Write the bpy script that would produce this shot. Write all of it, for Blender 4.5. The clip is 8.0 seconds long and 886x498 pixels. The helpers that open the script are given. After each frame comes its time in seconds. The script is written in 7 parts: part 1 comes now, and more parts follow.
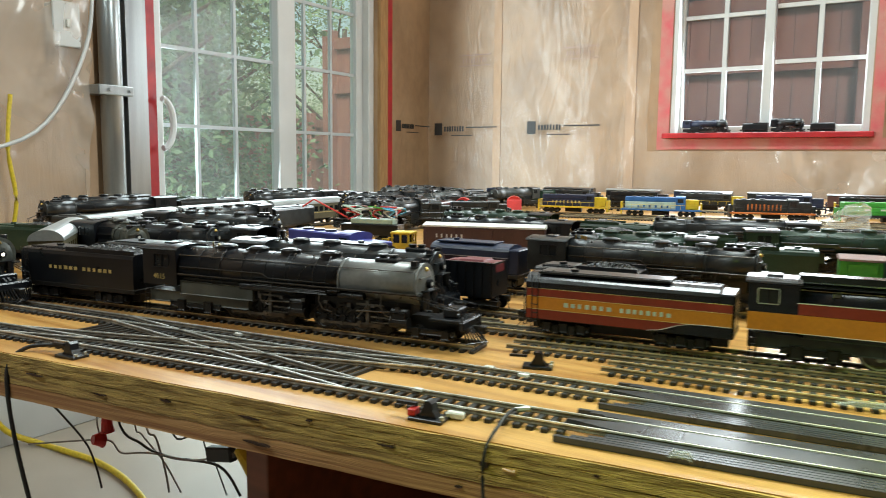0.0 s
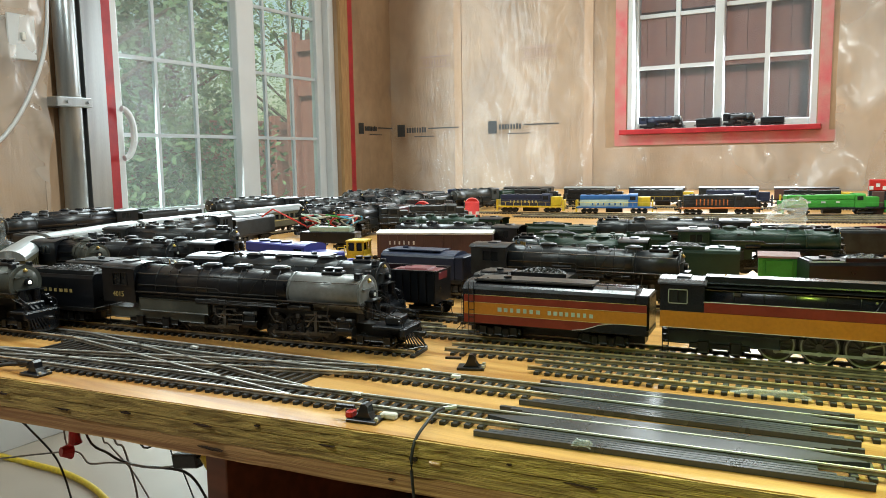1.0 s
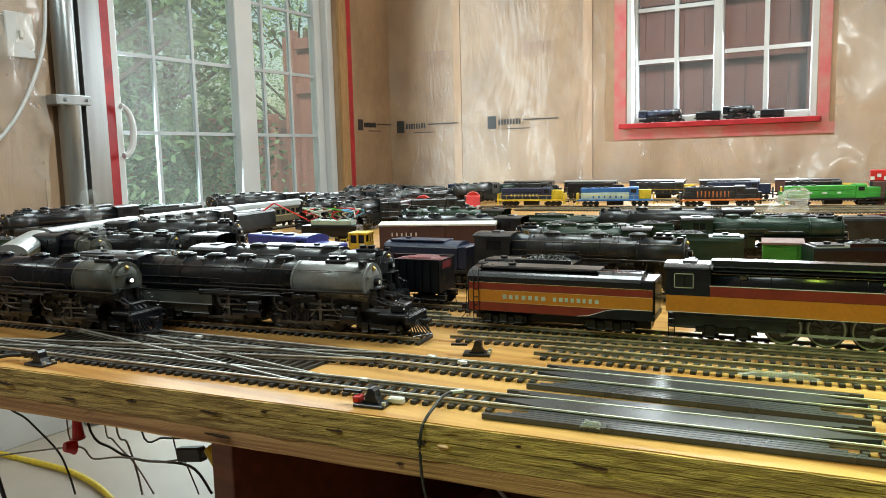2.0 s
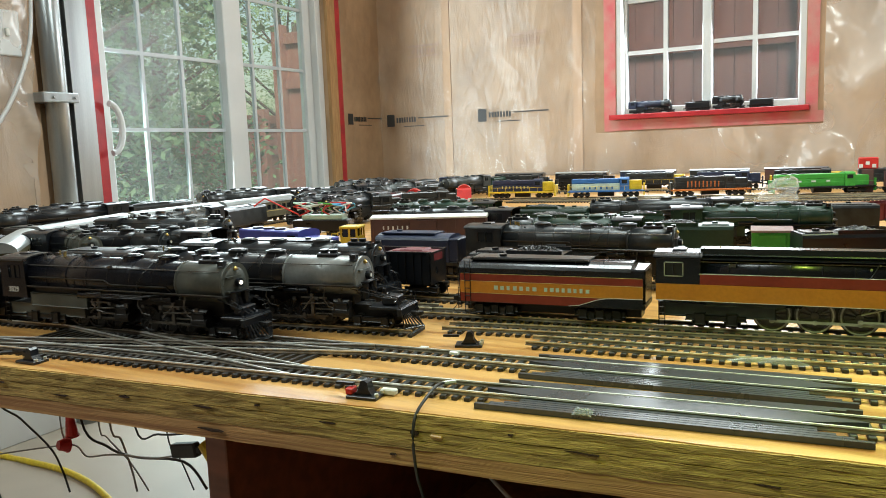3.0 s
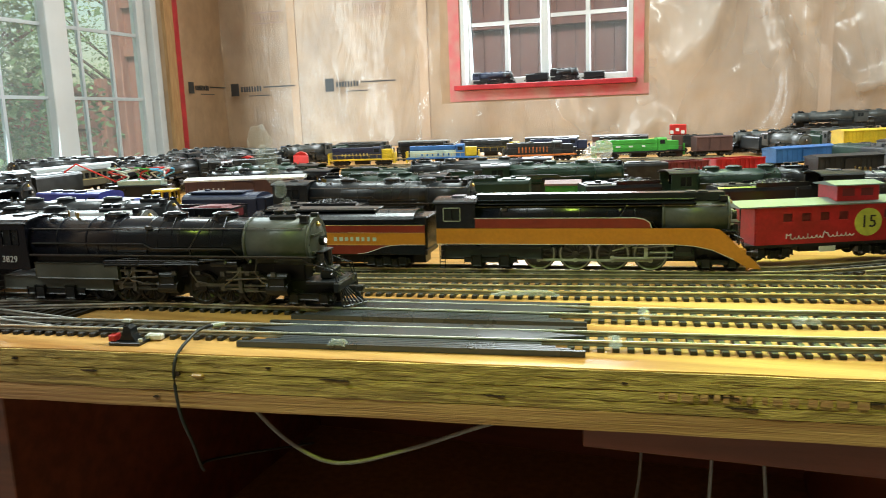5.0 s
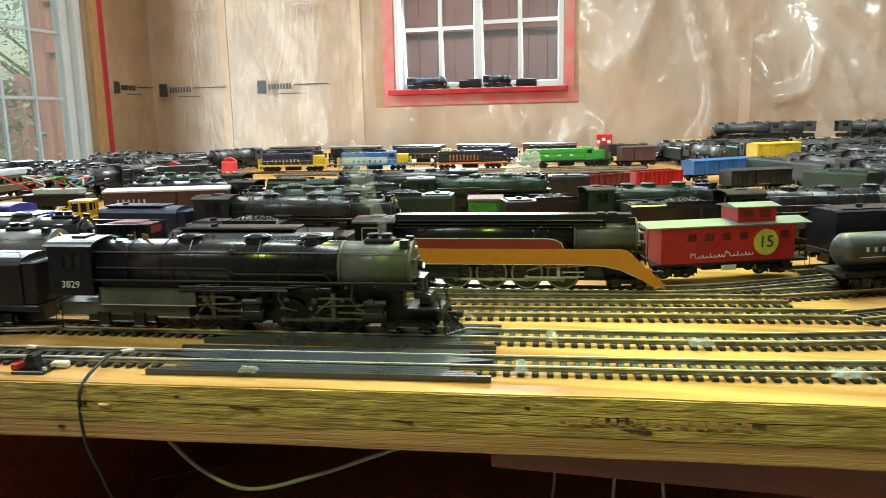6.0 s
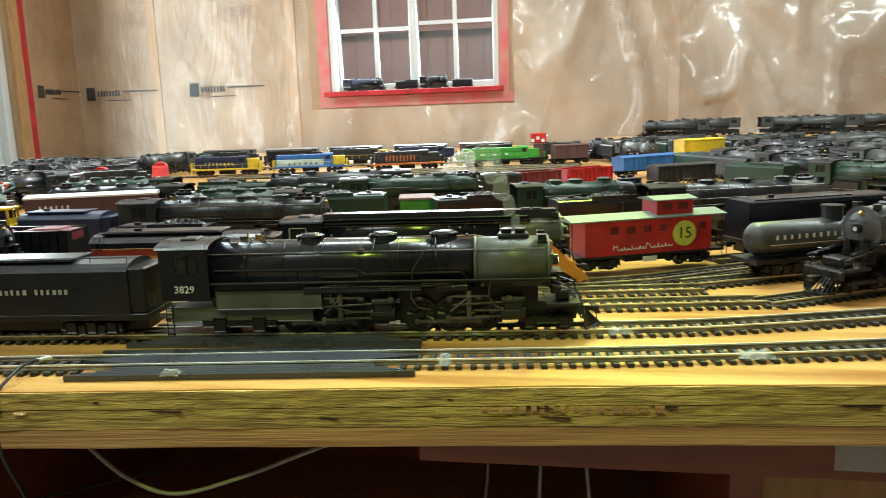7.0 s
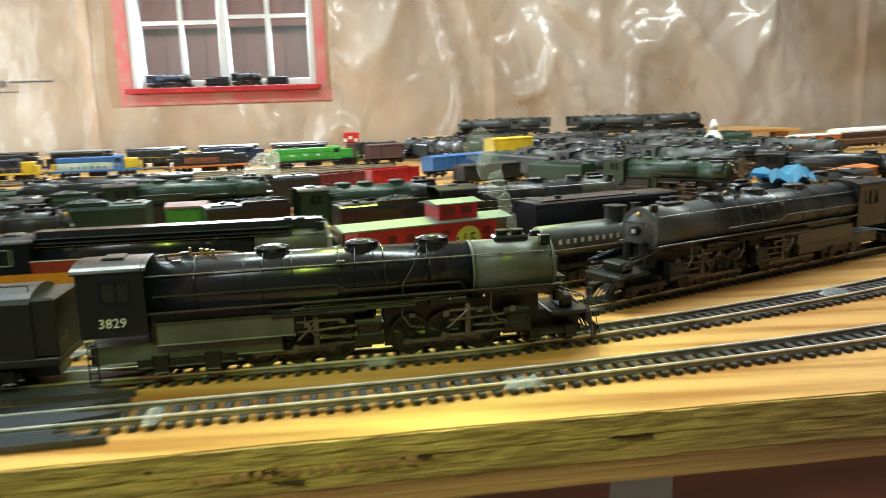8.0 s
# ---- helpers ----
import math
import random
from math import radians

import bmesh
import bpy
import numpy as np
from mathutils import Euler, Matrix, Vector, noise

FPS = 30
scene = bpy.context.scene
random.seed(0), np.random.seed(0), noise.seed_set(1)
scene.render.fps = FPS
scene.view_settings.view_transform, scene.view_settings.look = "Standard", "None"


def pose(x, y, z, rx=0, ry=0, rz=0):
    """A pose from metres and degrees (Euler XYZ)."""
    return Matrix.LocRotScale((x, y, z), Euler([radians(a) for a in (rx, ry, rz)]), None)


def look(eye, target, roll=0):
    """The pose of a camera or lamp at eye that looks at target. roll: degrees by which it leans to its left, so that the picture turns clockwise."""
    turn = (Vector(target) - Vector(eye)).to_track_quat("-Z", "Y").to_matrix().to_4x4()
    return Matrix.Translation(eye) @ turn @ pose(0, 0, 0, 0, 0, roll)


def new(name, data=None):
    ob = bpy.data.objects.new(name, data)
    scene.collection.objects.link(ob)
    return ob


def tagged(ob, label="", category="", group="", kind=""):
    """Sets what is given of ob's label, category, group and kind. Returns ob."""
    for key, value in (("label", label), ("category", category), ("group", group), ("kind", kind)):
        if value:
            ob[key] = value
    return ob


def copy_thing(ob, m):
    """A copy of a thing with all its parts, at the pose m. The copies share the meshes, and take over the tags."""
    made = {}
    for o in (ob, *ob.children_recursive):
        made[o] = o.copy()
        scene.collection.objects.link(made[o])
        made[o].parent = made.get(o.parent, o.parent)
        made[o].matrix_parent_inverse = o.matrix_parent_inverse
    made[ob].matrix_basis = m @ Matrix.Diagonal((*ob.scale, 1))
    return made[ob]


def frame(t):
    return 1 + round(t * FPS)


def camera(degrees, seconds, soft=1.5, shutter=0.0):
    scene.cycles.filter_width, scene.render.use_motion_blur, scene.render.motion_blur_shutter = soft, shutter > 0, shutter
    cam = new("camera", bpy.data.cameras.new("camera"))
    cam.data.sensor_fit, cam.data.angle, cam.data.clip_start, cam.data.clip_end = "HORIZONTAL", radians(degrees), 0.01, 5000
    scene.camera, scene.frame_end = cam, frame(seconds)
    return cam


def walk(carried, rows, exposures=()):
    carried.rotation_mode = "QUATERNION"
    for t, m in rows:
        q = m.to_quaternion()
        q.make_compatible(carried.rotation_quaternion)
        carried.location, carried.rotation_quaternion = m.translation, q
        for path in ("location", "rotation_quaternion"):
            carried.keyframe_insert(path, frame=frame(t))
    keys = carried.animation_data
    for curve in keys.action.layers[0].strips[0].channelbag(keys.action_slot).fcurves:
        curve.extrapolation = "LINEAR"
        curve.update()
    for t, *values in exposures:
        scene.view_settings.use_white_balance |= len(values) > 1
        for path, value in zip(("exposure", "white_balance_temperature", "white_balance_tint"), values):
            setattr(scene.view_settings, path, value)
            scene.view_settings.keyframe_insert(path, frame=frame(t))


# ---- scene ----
cam = camera(61.0, 8.0, soft=0.9, shutter=0.35)
PATH = [
    (0, (0.196, 0.211, 0.828), (-0.876, 1.884, 0.597), 0.6),
    (0.5, (0.238, 0.195, 0.842), (-0.791, 1.893, 0.605), -0.2),
    (1, (0.237, 0.189, 0.843), (-0.768, 1.901, 0.606), -0.9),
    (1.5, (0.233, 0.188, 0.838), (-0.772, 1.900, 0.600), -1.3),
    (3, (0.235, 0.187, 0.834), (-0.751, 1.907, 0.573), -2.1),
    (3.5, (0.243, 0.183, 0.832), (-0.684, 1.933, 0.553), -2.4),
    (4, (0.273, 0.187, 0.817), (-0.556, 1.982, 0.512), -2.4),
    (4.5, (0.285, 0.193, 0.811), (-0.456, 2.021, 0.482), -2.4),
    (6, (0.308, 0.192, 0.830), (-0.187, 2.099, 0.488), -1.2),
    (6.5, (0.312, 0.190, 0.830), (-0.118, 2.113, 0.490), -1.4),
    (7, (0.320, 0.189, 0.828), (-0.028, 2.129, 0.485), -1.9),
    (7.5, (0.342, 0.195, 0.829), (0.147, 2.152, 0.472), -2.5),
    (8, (0.362, 0.260, 0.824), (0.448, 2.220, 0.468), -1.8),
]
walk(cam, [(t, look(eye, target, roll)) for t, eye, target, roll in PATH], [(0.0, -0.14), (3.0, -0.10), (4.0, 0.02), (8.0, 0.10)])

# ---------------------------------------------------------------- world and light
T = 0.70            # height of the layout's plywood top
RT = T + 0.0048     # top of the rails
world = bpy.data.worlds.new("sky")
scene.world = world
world.use_nodes = True
wn = world.node_tree.nodes
sky = wn.new("ShaderNodeTexSky")
sky.sky_type, sky.sun_disc = "NISHITA", False
sky.sun_elevation, sky.sun_rotation = radians(46), radians(144)
sky.air_density, sky.dust_density = 1.5, 3.0
world.node_tree.links.new(sky.outputs[0], wn["Background"].inputs[0])
wn["Background"].inputs[1].default_value = 0.15
sun_data = bpy.data.lights.new("sun", "SUN")
sun_data.energy, sun_data.angle, sun_data.color = 5.0, radians(12), (1, 0.97, 0.92)
sun = new("sun", sun_data)
sun.matrix_world = look((-2, -4, 9), (-7, 3, 0))


def area(name, at, target, sx, sy, watts, colour):
    d = bpy.data.lights.new(name, "AREA")
    d.shape, d.size, d.size_y, d.energy, d.color = "RECTANGLE", sx, sy, watts, colour
    o = new(name, d)
    o.matrix_world = look(at, target)
    return o


# ceiling lights added out of view to brighten wall, floor and right side
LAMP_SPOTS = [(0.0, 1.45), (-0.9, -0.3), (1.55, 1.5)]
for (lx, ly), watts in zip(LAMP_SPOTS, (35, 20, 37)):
    area("added_tube_light", (lx, ly, 2.33), (lx, ly, 0), 1.2, 0.25, watts, (0.84, 0.99, 0.98))
area("door_daylight", (-2.02, 2.45, 1.15), (0, 2.2, 1.0), 1.1, 1.9, 60, (0.82, 0.97, 1.0))
area("window_daylight", (-0.38, 3.535, 1.38), (-0.38, 0, 0.9), 0.68, 0.75, 26, (0.88, 0.97, 1.0))
for at, aim, watts in (((0.45, -0.10, 1.70), (0.24, 0.54, T), 22), ((0.40, 1.35, 1.45), (0.30, 0.69, T), 34)):
    spot_data = bpy.data.lights.new("green_lamp", "SPOT")
    spot_data.energy, spot_data.color, spot_data.spot_size, spot_data.spot_blend = watts, (0.68, 1.0, 0.12), radians(32), 1.0
    spot_data.shadow_soft_size = 0.04
    spot = new("green_lamp", spot_data)
    spot.matrix_world = look(at, aim)


# ---------------------------------------------------------------- materials
def mat(name, base, rough=0.5, metal=0.0, second=None, scale=40.0, stretch=(1, 1, 1), bump=0.15, detail=6.0, per_object=0.0,
        emission=0.0, coat=0.0, contrast=(0.35, 0.7), fine=400.0, wear=0.0, spec=None):
    """A two-scale procedural paint: a broad noise between two tones, a fine grain, bump, and a slight change from piece to piece."""
    m = bpy.data.materials.new(name)
    m.use_nodes = True
    nt = m.node_tree
    n, link = nt.nodes, nt.links.new
    b = n["Principled BSDF"]
    second = second or tuple(c * 0.72 for c in base)
    co = n.new("ShaderNodeTexCoord")
    mp = n.new("ShaderNodeMapping")
    mp.inputs["Scale"].default_value = stretch
    link(co.outputs["Object"], mp.inputs[0])
    big = n.new("ShaderNodeTexNoise")
    big.inputs["Scale"].default_value, big.inputs["Detail"].default_value = scale, detail
    link(mp.outputs[0], big.inputs[0])
    ramp = n.new("ShaderNodeValToRGB")
    ramp.color_ramp.elements[0].position, ramp.color_ramp.elements[1].position = contrast
    ramp.color_ramp.elements[0].color, ramp.color_ramp.elements[1].color = (*second, 1), (*base, 1)
    link(big.outputs[0], ramp.inputs[0])
    small = n.new("ShaderNodeTexNoise")
    small.inputs["Scale"].default_value, small.inputs["Detail"].default_value = fine, 3
    link(mp.outputs[0], small.inputs[0])
    hsv = n.new("ShaderNodeHueSaturation")
    add = n.new("ShaderNodeMath")
    add.operation = "MULTIPLY_ADD"
    add.inputs[1].default_value, add.inputs[2].default_value = 0.35, 0.825
    link(small.outputs[0], add.inputs[0])
    last = add
    if per_object:
        info = n.new("ShaderNodeObjectInfo")
        m2 = n.new("ShaderNodeMath")
        m2.operation = "MULTIPLY_ADD"
        m2.inputs[1].default_value = per_object
        link(info.outputs["Random"], m2.inputs[0])
        link(add.outputs[0], m2.inputs[2])
        last = m2
    link(last.outputs[0], hsv.inputs["Value"])
    link(ramp.outputs[0], hsv.inputs["Color"])
    link(hsv.outputs[0], b.inputs["Base Color"])
    b.inputs["Metallic"].default_value = metal
    rr = n.new("ShaderNodeMapRange")
    rr.inputs["To Min"].default_value, rr.inputs["To Max"].default_value = max(0.05, rough - 0.1), min(1, rough + 0.12)
    link(big.outputs[0], rr.inputs[0])
    link(rr.outputs[0], b.inputs["Roughness"])
    b.inputs["Coat Weight"].default_value = coat
    b.inputs["Coat Roughness"].default_value = 0.15
    if spec is not None:
        b.inputs["Specular IOR Level"].default_value = spec
    if emission:
        b.inputs["Emission Color"].default_value = (*base, 1)
        b.inputs["Emission Strength"].default_value = emission
    if bump:
        bp = n.new("ShaderNodeBump")
        bp.inputs["Strength"].default_value, bp.inputs["Distance"].default_value = bump, 0.002
        mix = n.new("ShaderNodeMath")
        mix.operation = "ADD"
        link(big.outputs[0], mix.inputs[0])
        link(small.outputs[0], mix.inputs[1])
        link(mix.outputs[0], bp.inputs["Height"])
        link(bp.outputs[0], b.inputs["Normal"])
    return m


M = {}
M["black"] = mat("black_loco_paint", (0.009, 0.010, 0.014), 0.30, 0.0, (0.005, 0.006, 0.008), 60, bump=0.05, coat=0.10)
M["blackgloss"] = mat("glossy_black_paint", (0.007, 0.009, 0.016), 0.22, 0.0, (0.007, 0.007, 0.010), 60, bump=0.03)
M["dusty"] = mat("dusty_black_paint", (0.028, 0.033, 0.036), 0.34, 0.0, (0.011, 0.013, 0.015), 90, bump=0.08, coat=0.06)
M["running"] = mat("dark_running_gear", (0.016, 0.015, 0.014), 0.38, 0.1, (0.008, 0.007, 0.007), 120, bump=0.05)
M["graphite"] = mat("graphite_grey_smokebox", (0.105, 0.110, 0.095), 0.40, 0.1, (0.055, 0.058, 0.048), 45, bump=0.06)
M["silverpaint"] = mat("silver_grey_smokebox", (0.30, 0.31, 0.30), 0.34, 0.35, (0.17, 0.175, 0.17), 45, bump=0.06)
M["rod"] = mat("side_rod_metal", (0.17, 0.15, 0.12), 0.35, 0.5, (0.08, 0.07, 0.06), 120, bump=0.05)
M["rodsilver"] = mat("bright_rod_metal", (0.55, 0.56, 0.50), 0.38, 0.35, None, 120, bump=0.05)
M["tyre"] = mat("wheel_tyre_steel", (0.16, 0.15, 0.14), 0.35, 0.8, None, 120, bump=0.03)
M["rail"] = mat("nickel_silver_rail", (0.86, 0.86, 0.83), 0.34, 0.55, (0.66, 0.65, 0.60), 90, bump=0.05)
M["railold"] = mat("weathered_brass_rail", (0.74, 0.68, 0.48), 0.34, 0.55, (0.50, 0.44, 0.28), 90, bump=0.05)
M["tie"] = mat("black_plastic_tie", (0.018, 0.017, 0.016), 0.5, 0.0, None, 200, bump=0.1, per_object=0.5)
M["plate"] = mat("black_plastic_plate", (0.050, 0.054, 0.068), 0.28, 0.0, (0.034, 0.037, 0.047), 25, bump=0.01)
M["ply"] = mat("varnished_plywood_top", (0.62, 0.345, 0.105), 0.34, 0.0, (0.38, 0.165, 0.036), 7, (0.8, 11, 1), 0.10, 10, coat=0.12, fine=120, contrast=(0.38, 0.60))
M["ply_a"] = mat("plywood_edge_light", (0.62, 0.42, 0.125), 0.8, 0.0, (0.32, 0.20, 0.052), 110, (0.35, 1, 4), 1.0, 14, fine=420, contrast=(0.38, 0.60))
M["ply_b"] = mat("plywood_edge_mid", (0.58, 0.38, 0.12), 0.8, 0.0, (0.27, 0.155, 0.045), 90, (0.22, 1, 6), 1.0, 14, fine=300, contrast=(0.38, 0.60))
M["ply_c"] = mat("plywood_edge_brown", (0.54, 0.30, 0.12), 0.65, 0.0, (0.32, 0.145, 0.055), 30, (0.14, 1, 12), 0.5, 10, fine=160, contrast=(0.40, 0.62))
M["knot"] = mat("plywood_void", (0.05, 0.022, 0.010), 0.9, 0.0, None, 300)
M["desk"] = mat("reddish_brown_wood", (0.26, 0.075, 0.035), 0.42, 0.0, (0.16, 0.045, 0.02), 8, (1, 10, 10), 0.06, 6)
M["tan"] = mat("light_wood", (0.42, 0.24, 0.10), 0.6, 0.0, (0.30, 0.16, 0.06), 14, (8, 8, 1), 0.1)
M["muntin"] = mat("grey_white_muntin", (0.50, 0.54, 0.56), 0.4, 0.0, (0.44, 0.48, 0.50), 12, bump=0.02)
M["white"] = mat("white_vinyl", (0.60, 0.61, 0.61), 0.35, 0.0, (0.53, 0.54, 0.54), 6, bump=0.03)
M["offwhite"] = mat("white_paper", (0.78, 0.77, 0.72), 0.6, 0.0, None, 60, bump=0.1)
M["tape"] = mat("red_sheathing_tape", (0.48, 0.025, 0.03), 0.35, 0.0, (0.30, 0.012, 0.02), 14, bump=0.25)
M["tapepink"] = mat("red_tape_under_plastic", (0.58, 0.09, 0.11), 0.35, 0.0, (0.50, 0.24, 0.20), 12, bump=0.3)
M["stud"] = mat("galvanised_steel", (0.46, 0.49, 0.50), 0.30, 0.8, (0.30, 0.32, 0.33), 5, (5, 5, 0.2), 0.02)
M["floor"] = mat("beige_painted_floor", (0.47, 0.42, 0.35), 0.55, 0.0, (0.38, 0.33, 0.27), 3, bump=0.06)
M["ceil"] = mat("white_ceiling", (0.75, 0.74, 0.71), 0.8, 0.0, None, 5)
M["fence"] = mat("red_brown_fence", (0.27, 0.115, 0.085), 0.75, 0.0, (0.18, 0.07, 0.052), 6, (4, 4, 0.5), 0.2, per_object=0.25)
M["soil"] = mat("lawn_ground", (0.09, 0.11, 0.045), 0.95, 0.0, (0.06, 0.055, 0.03), 1.3, bump=0.4)
M["bark"] = mat("bark", (0.10, 0.07, 0.05), 0.9, 0.0, None, 12, (4, 4, 1), 0.6)
M["leaf"] = mat("leaves", (0.15, 0.24, 0.11), 0.7, 0.0, (0.085, 0.16, 0.07), 2.2, bump=0.0)
M["leaf2"] = mat("light_leaves", (0.24, 0.34, 0.16), 0.7, 0.0, (0.15, 0.25, 0.11), 2.2, bump=0.0)
M["red"] = mat("daylight_red_paint", (0.24, 0.030, 0.018), 0.35, 0.0, (0.20, 0.024, 0.014), 60, bump=0.02)
M["orange"] = mat("daylight_orange_paint", (0.56, 0.215, 0.020), 0.36, 0.0, (0.50, 0.185, 0.016), 60, bump=0.02)
M["cabred"] = mat("caboose_red_paint", (0.56, 0.018, 0.026), 0.4, 0.0, (0.34, 0.015, 0.016), 50, bump=0.04)
M["roofgrey"] = mat("light_grey_roof", (0.19, 0.23, 0.21), 0.5, 0.0, None, 40, bump=0.05)
M["silver"] = mat("silver_carriage_roof", (0.40, 0.42, 0.42), 0.35, 0.35, (0.30, 0.32, 0.32), 20, bump=0.04)
M["olive"] = mat("olive_green_carriage", (0.10, 0.085, 0.04), 0.5, 0.0, None, 40)
M["lettergold"] = mat("gold_lettering", (0.62, 0.47, 0.17), 0.5, 0.0, None, 100, bump=0)
M["letter"] = mat("white_lettering", (0.75, 0.75, 0.72), 0.5, 0.0, None, 100, bump=0)
M["lettergrey"] = mat("grey_lettering", (0.42, 0.42, 0.40), 0.5, 0.0, None, 100, bump=0)
M["yellow"] = mat("bright_yellow_paint", (0.75, 0.52, 0.03), 0.4, 0.0, None, 50, bump=0.03)
M["lime"] = mat("yellow_green_badge", (0.62, 0.66, 0.10), 0.45, 0.0, None, 50, bump=0.03)
M["blue"] = mat("blue_diesel_paint", (0.035, 0.15, 0.42), 0.4, 0.0, None, 40)
M["navy"] = mat("navy_paint", (0.02, 0.03, 0.07), 0.4, 0.0, None, 40)
M["cream"] = mat("pale_mint_paint", (0.52, 0.66, 0.60), 0.45, 0.0, None, 40)
M["violet"] = mat("violet_blue_paint", (0.07, 0.08, 0.34), 0.4, 0.0, (0.05, 0.055, 0.25), 40)
M["green"] = mat("bright_green_paint", (0.055, 0.36, 0.045), 0.42, 0.0, None, 40)
M["dkgreen"] = mat("dark_green_paint", (0.018, 0.05, 0.030), 0.38, 0.0, (0.012, 0.034, 0.020), 40)
M["maroon"] = mat("maroon_paint", (0.19, 0.022, 0.028), 0.5, 0.0, None, 40)
M["boxcar"] = mat("brown_boxcar_paint", (0.10, 0.045, 0.038), 0.6, 0.0, None, 40)
M["rgorange"] = mat("orange_paint", (0.62, 0.17, 0.03), 0.45, 0.0, None, 40)
M["scarlet"] = mat("scarlet_plastic", (0.62, 0.03, 0.025), 0.35, 0.0, None, 40)
M["pinkroof"] = mat("dull_pink_roof", (0.34, 0.22, 0.20), 0.55, 0.0, None, 40)
M["coal"] = mat("loose_coal", (0.035, 0.035, 0.037), 0.32, 0.0, (0.010, 0.010, 0.011), 260, bump=0.9)
M["cord"] = mat("dark_cable", (0.028, 0.026, 0.025), 0.5, 0.0, None, 100, bump=0.02)
M["greycord"] = mat("grey_cable", (0.34, 0.31, 0.28), 0.5, 0.0, None, 100, bump=0.02)
M["yellowcord"] = mat("yellow_extension_cord", (0.75, 0.55, 0.03), 0.45, 0.0, None, 100, bump=0.02)
M["brass"] = mat("polished_brass", (0.62, 0.44, 0.14), 0.3, 0.9, None, 100, bump=0.02)
M["bluecloth"] = mat("sky_blue_plastic", (0.09, 0.42, 0.68), 0.5, 0.0, None, 40)
M["glow"] = mat("lit_headlight", (1.0, 0.93, 0.75), 0.4, emission=3.0, bump=0)
M["tube"] = mat("added_lamp_tube", (1.0, 0.95, 0.85), 0.4, emission=3.0, bump=0)
M["mintplastic"] = mat("pale_green_plastic", (0.50, 0.66, 0.56), 0.4, 0.0, None, 40)
M["darkglass"] = mat("dark_cab_window", (0.02, 0.022, 0.024), 0.15, 0.0, None, 40, bump=0)


def glass(name, tint=(1, 1, 1), rough=0.0, alpha=0.12):
    m = bpy.data.materials.new(name)
    m.use_nodes = True
    nt = m.node_tree
    b = nt.nodes["Principled BSDF"]
    tr = nt.nodes.new("ShaderNodeBsdfTransparent")
    tr.inputs[0].default_value = (*tint, 1)
    mx = nt.nodes.new("ShaderNodeMixShader")
    mx.inputs[0].default_value = alpha
    b.inputs["Base Color"].default_value = (0.8, 0.84, 0.84, 1)
    b.inputs["Roughness"].default_value = rough
    nt.links.new(tr.outputs[0], mx.inputs[1])
    nt.links.new(b.outputs[0], mx.inputs[2])
    nt.links.new(mx.outputs[0], nt.nodes["Material Output"].inputs[0])
    return m


M["pane"] = glass("window_glass", (0.94, 1.0, 0.96), 0.08, 0.11)
M["clear"] = glass("clear_window_glass", (0.72, 0.75, 0.76), 0.03, 0.06)
M["railside"] = mat("dull_rail_side", (0.30, 0.27, 0.22), 0.36, 0.4, (0.12, 0.10, 0.08), 90, bump=0.05)
M["film"] = glass("crumpled_clear_plastic", (0.97, 0.98, 0.97), 0.22, 0.24)
M["smoke"] = glass("thin_white_smoke", (1, 1, 1), 1.0, 0.10)


def barrier():
    """Clear vapour-barrier sheet over tan fibre batts and studs: pinkish-tan blotches seen through wrinkled shiny plastic."""
    m = mat("plastic_sheet_over_insulation", (0.44, 0.285, 0.165), 0.5, 0.0, (0.20, 0.115, 0.058), 2.6, (1, 1, 0.8), 0.0, 8, coat=0.5, contrast=(0.3, 0.68), fine=26)
    nt = m.node_tree
    n, link = nt.nodes, nt.links.new
    b = n["Principled BSDF"]
    co = n.new("ShaderNodeTexCoord")
    mp = n.new("ShaderNodeMapping")
    mp.inputs["Scale"].default_value = (3.2, 3.2, 1.1)
    mp.inputs["Rotation"].default_value = (0.0, 0.35, 0.0)
    link(co.outputs["Object"], mp.inputs[0])
    wr = n.new("ShaderNodeTexNoise")
    wr.inputs["Scale"].default_value, wr.inputs["Detail"].default_value, wr.inputs["Distortion"].default_value = 1.6, 5, 1.4
    link(mp.outputs[0], wr.inputs[0])
    fold = n.new("ShaderNodeMath")
    fold.operation = "PINGPONG"
    fold.inputs[1].default_value = 0.09
    link(wr.outputs[0], fold.inputs[0])
    bp = n.new("ShaderNodeBump")
    bp.inputs["Strength"].default_value, bp.inputs["Distance"].default_value = 0.22, 0.12
    link(fold.outputs[0], bp.inputs["Height"])
    link(bp.outputs[0], b.inputs["Coat Normal"])
    bp2 = n.new("ShaderNodeBump")
    bp2.inputs["Strength"].default_value, bp2.inputs["Distance"].default_value = 0.10, 0.12
    link(fold.outputs[0], bp2.inputs["Height"])
    link(bp2.outputs[0], b.inputs["Normal"])
    b.inputs["Coat Roughness"].default_value = 0.22
    return m


M["barrier"] = barrier()
M["darkgraphite"] = mat("dark_graphite_smokebox", (0.085, 0.09, 0.088), 0.42, 0.2, (0.05, 0.053, 0.052), 70, bump=0.06)
M["darkwall"] = mat("dark_unseen_wall", (0.20, 0.15, 0.11), 0.8, 0.0, (0.13, 0.10, 0.07), 3)
M["studwood"] = mat("stud_behind_plastic", (0.50, 0.33, 0.21), 0.7, 0.0, (0.40, 0.25, 0.15), 5, (4, 4, 1))


